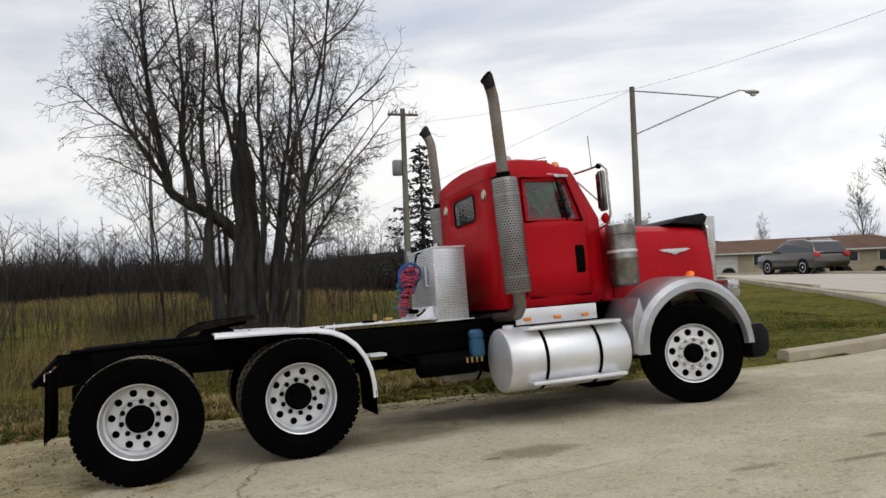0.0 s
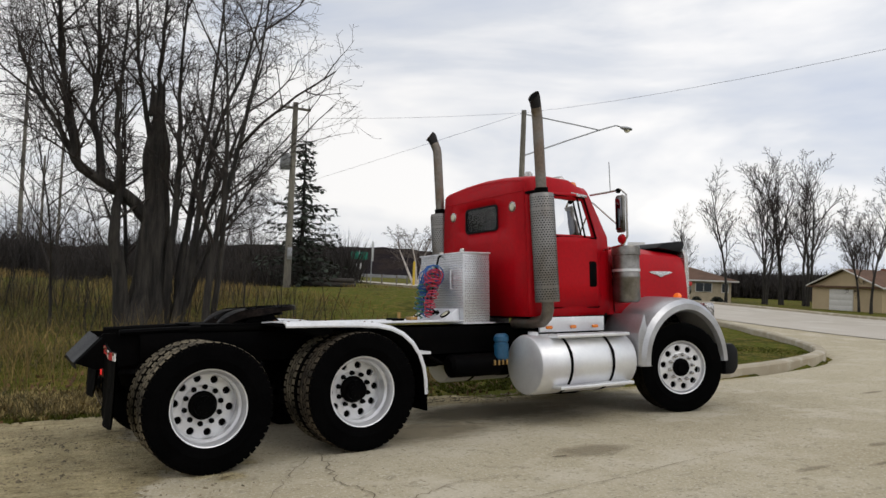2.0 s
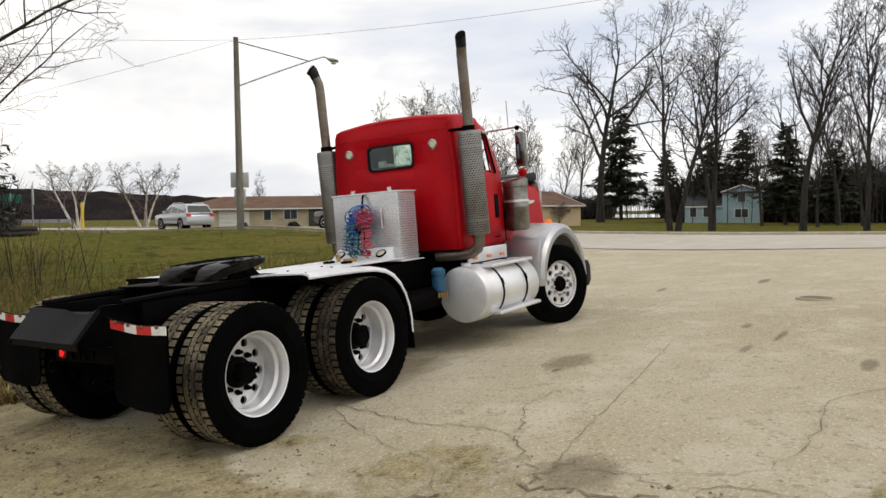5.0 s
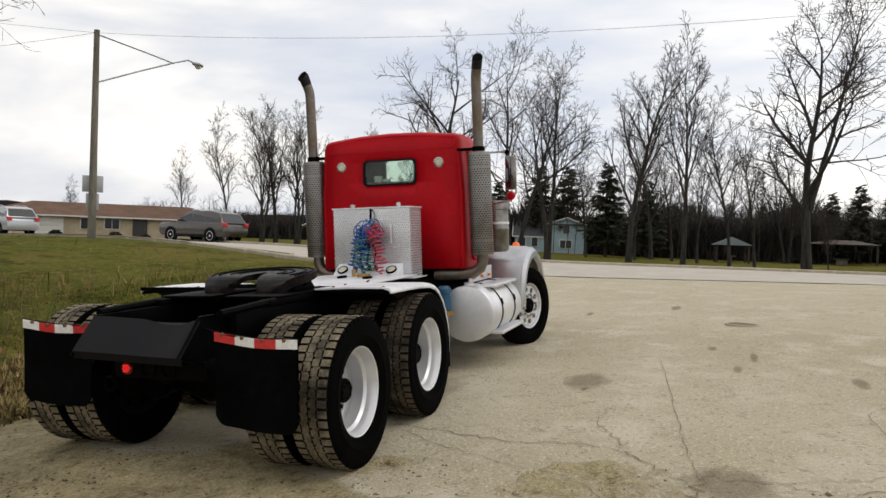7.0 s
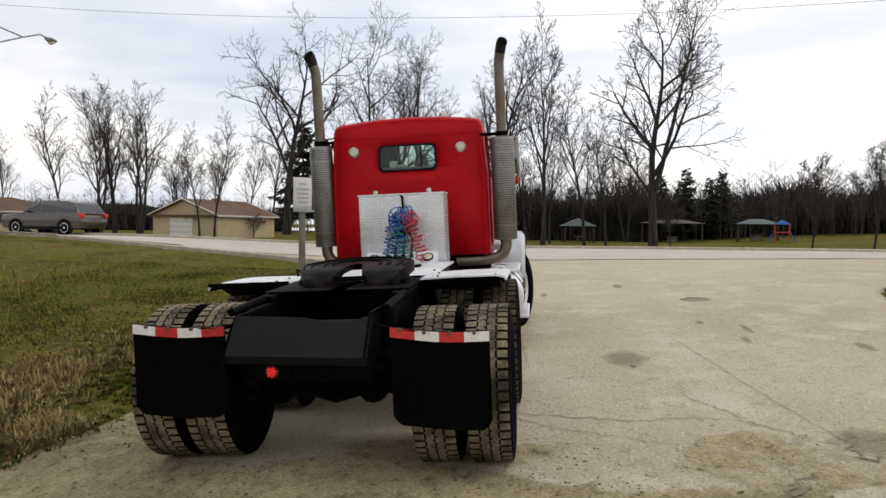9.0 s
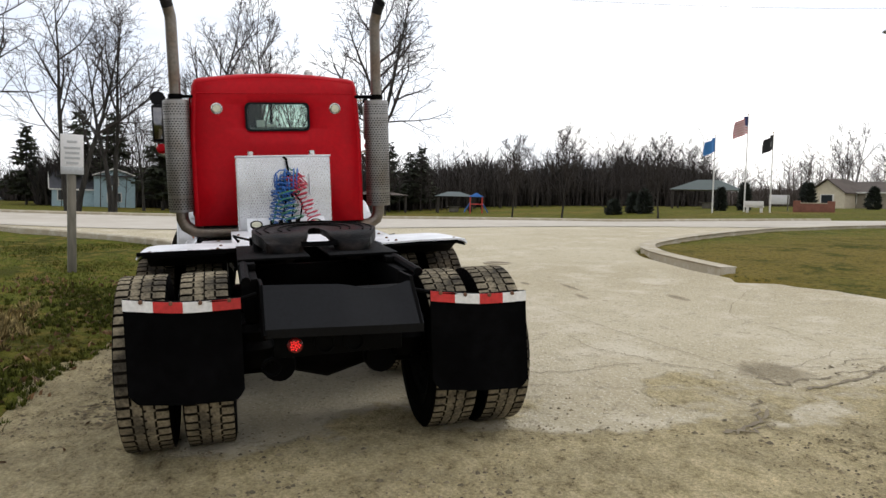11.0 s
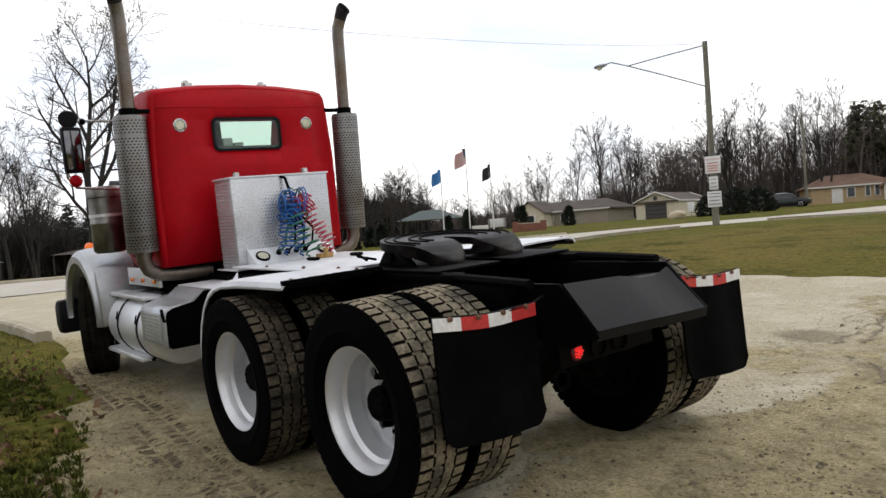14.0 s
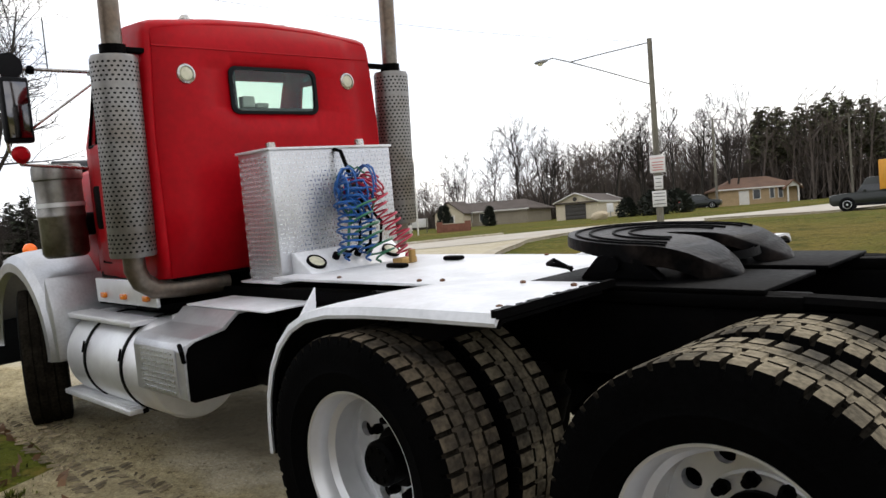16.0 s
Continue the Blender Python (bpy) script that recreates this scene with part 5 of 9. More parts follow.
    part("stack_tip", slash(tubem(bend[2:], [0.0556, 0.0562, 0.057], 24, False)), SOOT, stack)
    # a near-black plug paints the shade inside the pipe
    part("stack_mouth", slash(tubem([bend[3], (bend[-1][0] + 0.006, bend[-1][1], bend[-1][2] - 0.008)], 0.053, 24)), HOLE_SHADE, stack)
    LEAN_BACK = Matrix.Translation(st(1.25)) @ pose(0, 0, 0, 0, -2.63, 0)
    part("stack_clamp", lathem([(0.055, 1.12), (0.070, 1.12), (0.070, 1.17), (0.055, 1.17)], 20, LEAN_BACK), BLACK, stack)
    bx = st(2.39)[0]
    part("stack_bracket", boxm(bx - 0.03, bx + 0.03, min(sy, s * 0.79), max(sy, s * 0.79), 2.38, 2.41, 0.005), BLACK, stack)
    shield = part("heat_shield", lathem([(0.123, 0.0), (0.126, 0.01), (0.126, 1.09), (0.117, 1.11), (0.07, 1.112)], 32, LEAN_BACK), SHIELD, stack, "perforated steel heat shield")
    # flat near-black dots paint the shade of the shield's holes
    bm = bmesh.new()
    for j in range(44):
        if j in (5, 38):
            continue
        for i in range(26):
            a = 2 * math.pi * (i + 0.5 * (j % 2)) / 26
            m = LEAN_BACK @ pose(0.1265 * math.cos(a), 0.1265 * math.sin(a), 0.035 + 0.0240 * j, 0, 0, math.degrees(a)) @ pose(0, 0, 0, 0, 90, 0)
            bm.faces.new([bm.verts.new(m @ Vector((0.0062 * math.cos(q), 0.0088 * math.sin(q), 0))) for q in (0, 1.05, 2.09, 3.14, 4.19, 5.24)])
    tagged(part("perforation", bm, HOLE_SHADE, shield, smooth=False), kind="stuff")
    part("exhaust_elbow", tubem([st(1.30), st(1.17), st(1.10, 0, -0.03), st(1.05, 0, -0.10), st(1.035, -0.01, -0.25), st(1.03, -0.02, -0.55)], 0.062, 16), STEEL, stack)

    # air cleaner
    ax_, ay = 4.68, s * (0.86 if s < 0 else 0.91)
    ac = part("air_cleaner", lathem([(0, 1.23), (0.12, 1.235), (0.14, 1.25), (0.15, 1.27), (0.15, 1.50), (0.155, 1.51), (0.155, 1.53), (0.15, 1.54), (0.15, 1.76), (0.16, 1.77), (0.16, 1.85), (0.15, 1.87), (0, 1.88)], 32, pose(ax_, ay, 0)), DARKCHROME, TRUCK, "tarnished chrome canister air cleaner")
    part("cleaner_duct", tubem([(ax_, ay - s * 0.1, 1.45), (ax_ + 0.05, ay - s * 0.35, 1.45)], 0.08, 12), BLACK, ac)
    part("cleaner_band", lathem([(0.153, 1.58), (0.157, 1.58), (0.157, 1.61), (0.153, 1.61)], 32, pose(ax_, ay, 0)), ALU, ac)
    part("cleaner_bracket", boxm(ax_ + 0.14, ax_ + 0.19, ay - s * 0.15 - 0.04, ay - s * 0.15 + 0.04, 1.3, 1.75, 0.01), BLACK, ac)

    # mirrors
    my = s * (1.13 if s < 0 else 1.21)
    turned = pose(4.35, my, 0, 0, 0, s * 2)
    wide = 0.06 if s < 0 else 0.085
    mir = part("mirror", boxm(-0.022 if s < 0 else -0.035, 0.02 if s < 0 else 0.03, -wide, wide, 1.99, 2.40, 0.02, turned), DARKCHROME if s < 0 else SATIN, TRUCK, "tall mirror on a tubular bracket" if s < 0 else "tall black-backed mirror on a tubular bracket")
    part("mirror_glass", boxm(-0.042, -0.021 if s < 0 else -0.034, 0.017 - wide, wide - 0.017, 2.02, 2.37, 0.008, turned), MIRROR, mir)
    # red paint on the convex mirror stands in for the cab's reflection
    part("convex_mirror", lathem([(0, 0.04), (0.034, 0.033), (0.052, 0.013), (0.056, 0), (0, 0)], 20, pose(4.36, my, 1.92, 0, -90, 0)), RED, mir, "round red-backed convex mirror")
    if s > 0:
        part("upper_mirror", lathem([(0, -0.05), (0.05, -0.04), (0.075, -0.012), (0.08, 0), (0, 0.004)], 20, pose(4.34, my + s * 0.01, 2.47, 0, -90, 0)), SATIN, mir, "round black convex mirror")
    part("mirror_bracket", tubem([(4.27, s * 0.74, 2.44), (4.33, s * 0.95, 2.45), (4.36, my, 2.46), (4.38, my + s * 0.06, 2.40), (4.38, my + s * 0.06, 1.95), (4.38, my, 1.86), (4.40, s * 0.80, 1.82)], 0.012, 8), CHROME, mir)
    part("mirror_brace", tubem([(4.28, s * 0.76, 2.36), (4.38, my, 2.02)], 0.009, 6), CHROME, mir)
    part("mirror_lamp", lathem([(0, 0.03), (0.022, 0.022), (0.03, 0.0), (0.022, -0.022), (0, -0.03)], 14, pose(4.35, s * 1.10, 2.45)), BLACK, mir)
    part("antenna", tubem([(4.33, s * 1.0, 2.46), (4.32, s * 1.0, 2.78)], 0.004, 5), BLACK, mir)

    # front fender
    bm = bmesh.new()
    rings = []
    for k in range(25):
        a = radians(-6 + 200 * k / 24)
        cx, cz = 5.26, 0.53
        flare = 0.02 * math.sin(a)
        prof = [(0.575, 1.17), (0.60, 1.215), (0.665, 1.215), (0.715, 1.175), (0.735, 1.08), (0.74, 0.95), (0.75, 0.78), (0.755, 0.60), (0.735, 0.60), (0.715, 0.95), (0.69, 1.13), (0.60, 1.165)]
        squash = 1.0 + 0.10 * max(0, -math.cos(a)) * max(0, math.sin(a))
        rings.append([(cx + r * math.cos(a) * squash, s * (y if s < 0 else y - 0.09 * min(1.0, (y - 0.6) / 0.5)), max(0.545, cz + (r + flare) * math.sin(a) * 1.0)) for r, y in prof])
    ff = part("front_fender", loft(bm, rings), SILVER, TRUCK, "silver-painted flared front fender")
    part("fender_tail", prismm([(4.50, 0.56), (4.52, 0.90), (4.62, 1.12), (4.68, 0.80), (4.66, 0.56)], "y", s * (0.90 if s < 0 else 0.82) - 0.28, s * (0.90 if s < 0 else 0.82) + 0.28, 0.015), SILVER, ff)
    part("turn_signal", lathem([(0, 0.05), (0.035, 0.045), (0.05, 0.02), (0.05, 0)], 16, pose(5.45, s * 0.92, 1.285, 0, -60, 0)), AMBER_ON, ff, "lit amber turn signal on the fender")
    # bonnet side trim
    part("side_badge", prismm([(5.28, 1.592), (5.33, 1.605), (5.64, 1.605), (5.70, 1.592), (5.62, 1.57), (5.55, 1.56), (5.49, 1.53), (5.43, 1.56), (5.36, 1.57)], "y", s * 0.63 - 0.006, s * 0.63 + 0.006, 0.002), CHROME, TRUCK, "plain chrome badge")
    part("side_lamp", boxm(5.72, 5.80, s * 0.60 - 0.004, s * 0.60 + 0.02, 1.36, 1.43, 0.01), AMBER, TRUCK)

# bonnet
bm = bmesh.new()
rings = []
for x, w, top in ((4.46, 0.70, 1.90), (4.60, 0.69, 1.89), (4.9, 0.665, 1.88), (5.3, 0.63, 1.87), (5.75, 0.60, 1.855), (5.97, 0.585, 1.84), (6.01, 0.56, 1.81)):
    r = [(w + 0.02, 1.10), (w + 0.02, 1.35), (w, 1.58), (w - 0.02, top - 0.14), (w - 0.06, top - 0.06), (w - 0.14, top - 0.015), (w * 0.5, top + 0.03), (0, top + 0.045)]
    rings.append([(x, -y, z) for y, z in r] + [(x, y, z) for y, z in r[:-1][::-1]])
bonnet = part("bonnet", loft(bm, rings), RED, TRUCK, "long red bonnet")
part("hood_seam", tubem([(4.62, -0.72, 1.12), (4.62, -0.70, 1.6), (4.62, -0.6, 1.85), (4.62, 0, 1.94), (4.62, 0.6, 1.85), (4.62, 0.70, 1.6), (4.62, 0.72, 1.12)], 0.006, 5), BLACK, bonnet)
part("bug_deflector", prismm([(5.55, 1.90), (5.70, 1.965), (6.02, 2.0), (6.08, 1.96), (6.02, 1.85), (5.8, 1.885)], "y", -0.50, 0.50, 0.01), SATIN, TRUCK, "dark plastic hood deflector")
gr = part("grille_shell", prismm(rounded(1.12, 1.06, 0.08, 5, 0, 1.36), "x", 6.0, 6.07, 0.012), CHROME, TRUCK, "chrome grille surround")
part("grille_screen", boxm(6.065, 6.076, -0.47, 0.47, 0.92, 1.80, 0.004), BLACK, gr)
for k in range(17):
    y = -0.44 + 0.055 * k
    part("grille_bar", boxm(6.074, 6.085, y - 0.006, y + 0.006, 0.93, 1.79, 0.003), CHROME, gr)
part("bumper", prismm([(5.90, 0.38), (5.90, 0.74), (6.06, 0.74), (6.14, 0.66), (6.14, 0.46), (6.06, 0.38)], "y", -1.20, 1.20, 0.03), SATIN, TRUCK, "dark front bumper")
for s in (-1, 1):
    hl = part("headlamp", prismm(rounded(0.34, 0.20, 0.04, 4, s * 0.80, 1.12), "x", 5.88, 6.03, 0.02), CHROME, TRUCK)
    part("lens", prismm(rounded(0.28, 0.14, 0.03, 4, s * 0.80, 1.12), "x", 6.025, 6.04, 0.004), HEADLAMP, hl)
# roof lamps and horns
for k, y in enumerate((-0.62, -0.31, 0.0, 0.31, 0.62)):
    x, _, z = cab_ring(4.2)[11]
    part("roof_marker", lathem([(0, 0.07), (0.03, 0.062), (0.045, 0.03), (0.05, 0)], 14, pose(4.12, y, 2.515 + 0.045 * (1 - (y / 0.75) ** 2))), AMBER, TRUCK, "amber roof marker lamp")
for y in (-0.37, 0.35):
    part("roof_lamp", lathem([(0, 0.075), (0.03, 0.07), (0.048, 0.045), (0.05, 0.0)], 14, pose(3.69, y, 2.645)), CHROME, TRUCK, "small domed roof lamp")
part("air_horn", tubem([(3.75, -0.45, 2.63), (3.95, -0.45, 2.635), (4.1, -0.45, 2.64)], [0.02, 0.025, 0.05], 12), CHROME, TRUCK)
part("horn_mount", boxm(3.74, 3.78, -0.47, -0.43, 2.56, 2.62, 0.004), CHROME, TRUCK)

# battery box with its stepped cover, behind the port tank
bat = part("battery_box", prismm([(0.55, 0.52), (1.06, 0.52), (1.09, 0.56), (1.09, 0.82), (0.90, 0.855), (0.82, 0.925), (0.55, 0.93)], "x", 2.68, 3.16, 0.008), BLACK, TRUCK, "black battery box with a diamond-plate cover")
# the cover steps up towards the frame and rolls over the outer side
roll = [(0.50, 0.945), (0.81, 0.942), (0.89, 0.872), (1.06, 0.846), (1.10, 0.825), (1.115, 0.79), (1.115, 0.555)]
part("cover", prismm(roll + [(y - 0.012, z - 0.012) for y, z in roll[::-1]], "x", 2.64, 3.22, 0.002), DIAMOND, bat)
part("end_plate", boxm(2.72, 3.12, 1.116, 1.124, 0.565, 0.80, 0.003), DIAMOND, bat)
part("cover_ledge", boxm(2.36, 3.20, 0.50, 0.80, 0.946, 0.956, 0.003), WHITE, bat)
part("strap_latch", tubem([(2.66, 1.12, 0.83), (2.62, 1.13, 0.80), (2.63, 1.12, 0.75), (2.66, 1.10, 0.74)], 0.012, 6), BLACK, bat)
bm = bmesh.new()
for i in range(15):
    for j in range(8):
        x, z = 2.74 + 0.026 * i + (0.012 if j % 2 else 0), 0.58 + 0.028 * j
        a, b = (0.010, 0.004) if (i + j) % 2 else (0.004, 0.010)
        box(bm, x - a, x + a, 1.1235, 1.127, z - b, z + b)
tagged(part("tread_pattern", bm, LUG, bat, smooth=False), kind="stuff")


# ---- the land ----
def softmin(y, top):
    return top - math.log1p(math.exp(min(40.0, (top - y) * 1.5))) / 1.5


def land(x, y):
    """The height of the land: a sloping pad under the truck, level verges, a fall to the park, a rise to the south."""
    r = math.hypot(x, y)
    w = 1 / (1 + (r / 18) ** 4)
    z = (0.029 * x - 0.055 * softmin(y, 2.4)) * w + 0.65 * (1 - w)
    z += 0.35 * math.exp(-((x - 15) ** 2 + (y - 19) ** 2) / 90) + 0.15 * smooth(8, 20, y)
    z -= 0.85 * smooth(28, 55, x) * smooth(-45, -15, y)
    z += 0.022 * max(0.0, -y - 15) * (1 - smooth(60, 200, -y)) + 1.2 * smooth(60, 200, -y)
    z -= 0.36 * math.exp(-((x - 13) ** 2 + (y + 45) ** 2) / 110)
    z += 0.042 * math.exp(-((x + 0.15) ** 2 + (y - 1.05) ** 2) / 0.7) - 0.03 * math.exp(-((x + 0.05) ** 2 + (y + 1.1) ** 2) / 0.5) + 0.013 * math.exp(-((x - 1.25) ** 2 + (y + 1.1) ** 2) / 0.5)
    return z


STREET = [(34, 95), (29.5, 62), (26.5, 42), (24.0, 25), (21.8, 8), (20.8, -5), (20.8, -16), (21.2, -28), (20, -42), (14, -60), (2, -80), (-20, -100)]


def spline(pts, n):
    """n points a span along a smooth line through pts."""
    out = []
    P = [Vector((*p, 0)) for p in pts]
    for i in range(len(P) - 1):
        a, b, c, d = P[max(i - 1, 0)], P[i], P[i + 1], P[min(i + 2, len(P) - 1)]
        for k in range(n):
            t = k / n
            out.append(0.5 * (2 * b + (c - a) * t + (2 * a - 5 * b + 4 * c - d) * t * t + (3 * b - a - 3 * c + d) * t ** 3))
    out.append(P[-1])
    return [(p.x, p.y) for p in out]


STREET_LINE = spline(STREET, 8)
STREET_HALF = 4.3
VERGE = spline([(-16, 2.6), (-8, 2.3), (-3, 2.05), (-0.8, 2.05), (0.3, 1.95), (1.76, 1.92), (2.6, 1.72), (3.5, 1.52), (4.4, 1.44), (5.7, 1.42), (6.6, 1.28), (8.0, 1.1), (10.5, 1.35), (12.6, 2.1), (14.1, 3.7), (15.6, 6.4), (16.8, 9.5), (18.2, 15)], 8)
ISLAND = spline([(-16, -19), (-6, -11.5), (-1.5, -8.6), (0.2, -7.1), (1.2, -6.7), (2.7, -6.38), (5.0, -6.30), (7.2, -6.45), (8.5, -6.92), (9.25, -7.7), (10.1, -8.9), (11.6, -11.3), (13.6, -14.2), (15.6, -18.5), (16.8, -24)], 8)


def street_gap(x, y):
    return min(math.hypot(x - a, y - b) for a, b in STREET_LINE)


def line_y(line, x):
    for (a, b), (c, d) in zip(line, line[1:]):
        if a <= x <= c:
            return b + (d - b) * (x - a) / (c - a + 1e-9)
    return None


def paved(x, y):
    """True on the lot between the verge and the island, or on the street."""
    if 0 < x < 40 and street_gap(x, y) < STREET_HALF:
        return True
    if -16 <= x <= 20:
        hi, lo = line_y(VERGE, x), line_y(ISLAND, x)
        if x > 18.2:
            hi = 15
        if x > 16.8:
            lo = -24
        if hi is not None and lo is not None and lo < y < hi:
            return True
    return False


def lump(x, y, s, k=0):
    return noise.noise(Vector((x * s, y * s, k)))


def axis_steps(lo, hi, near_lo, near_hi, fine, grow):
    out = []
    v = near_lo
    while v <= near_hi:
        out.append(v)
        v += fine
    step, v = fine, near_hi
    while v < hi:
        step *= grow
        v += step
        out.append(min(v, hi))
    step, v = fine, near_lo
    while v > lo:
        step *= grow
        v -= step
        out.insert(0, max(v, lo))
    return out


gx = axis_steps(-2500, 2500, -12, 34, 0.3, 1.18)
gy = axis_steps(-2500, 2500, -30, 26, 0.3, 1.18)
verts, faces = [], []
for y in gy:
    for x in gx:
        far = math.hypot(x, y)
        z = land(x, y) + (0.04 * abs(lump(x, y, 0.5)) + 0.02 * lump(x, y, 1.7, 4) - 0.01 if far < 80 else 0)
        if -17 < x < 45 and -60 < y < 60 and paved(x, y):
            z = land(x, y) - 0.10
        verts.append((x, y, z))
nx = len(gx)
for j in range(len(gy) - 1):
    for i in range(nx - 1):
        faces.append((j * nx + i, j * nx + i + 1, (j + 1) * nx + i + 1, (j + 1) * nx + i))
ground = mesh_part("ground", verts, faces, GRASS, smooth=True)
tagged(ground, "winter grass in green and straw tones", "ground", kind="structure")


def sheet(name, rows, material, lift, label, category):
    """A paved sheet from rows of points, laid on the land."""
    n = len(rows[0])
    dips = {0: -0.09, 1: -0.02, n - 2: -0.02, n - 1: -0.09} if name == "pavement" else {}
    verts = [(x, y, land(x, y) + lift + 0.012 * lump(x, y, 0.8, 2) + dips.get(k, 0)) for r in rows for k, (x, y) in enumerate(r)]
    n = len(rows[0])
    fs = [(j * n + i, j * n + i + 1, (j + 1) * n + i + 1, (j + 1) * n + i) for j in range(len(rows) - 1) for i in range(n - 1)]
    ob = mesh_part(name, verts, fs, material, smooth=True)
    return tagged(ob, label, category, kind="structure")


lot_rows = []
x = -15.9
while x <= 19.5:
    hi, lo = (line_y(VERGE, x) if x < 18.2 else 15), (line_y(ISLAND, x) if x < 16.8 else -24)
    jag = 0.12 * lump(x, 0, 0.9, 7) + 0.05 * lump(x, 0, 4, 8) if x < 7.6 else 0
    jag2 = 0.25 * lump(x, 5, 0.9, 7) + 0.1 * lump(x, 3, 4, 8) if x < 4.5 else 0
    lot_rows.append([(x, lo + jag2 - 0.5 + (hi + jag - lo - jag2 + 1.0) * k / 60) for k in range(61)] if x < 4.0 else [(x, lo + jag2 + (hi + jag - lo - jag2) * k / 60) for k in range(61)])
    x += 0.25
sheet("pavement", lot_rows, CONCRETE, 0.0, "worn beige concrete lot with cracks and stains", "pavement")


def offset_line(line, d):
    out = []
    for i, (x, y) in enumerate(line):
        a, b = line[max(i - 1, 0)], line[min(i + 1, len(line) - 1)]
        tx, ty = b[0] - a[0], b[1] - a[1]
        ln = math.hypot(tx, ty) or 1
        out.append((x - ty / ln * d, y + tx / ln * d))
    return out


cols = [offset_line(STREET_LINE, -STREET_HALF + 2 * STREET_HALF * k / 10) for k in range(11)]
sheet("road", [[c[i] for c in cols] for i in range(len(STREET_LINE))], ROADMAT, 0.015, "pale concrete street past the lot", "road")


def kerb_run(name, line, width=0.16, high=0.13, label="pale concrete kerb along the grass"):
    """A kerb with a rounded top edge, as one swept piece."""
    bm = bmesh.new()
    rings = []
    prof = [(0, -0.1), (0.0, high - 0.03), (0.03, high), (width - 0.03, high), (width, high - 0.03), (width, -0.1)]
    lines = [offset_line(line, d) for d, _ in prof]
    for i in range(len(line)):
        zc = land(*line[i])
        rings.append([(lines[k][i][0], lines[k][i][1], zc + prof[k][1]) for k in range(len(prof))])
    ob = part(name, loft(bm, rings), KERB)
    return tagged(ob, label, "kerb", kind="structure")


kerb_run("kerb", [p for p in VERGE if p[0] > 8.0], 0.22, 0.13)
kerb_run("kerb", [p for p in ISLAND if p[0] > 4.8], -0.24, 0.09)
kerb_run("kerb", offset_line(STREET_LINE, STREET_HALF)[8:56], 0.2, 0.12)
kerb_run("kerb", offset_line(STREET_LINE, -STREET_HALF)[0:32], -0.2, 0.12)
kerb_run("kerb", offset_line(STREET_LINE, -STREET_HALF)[58:80], -0.2, 0.12)


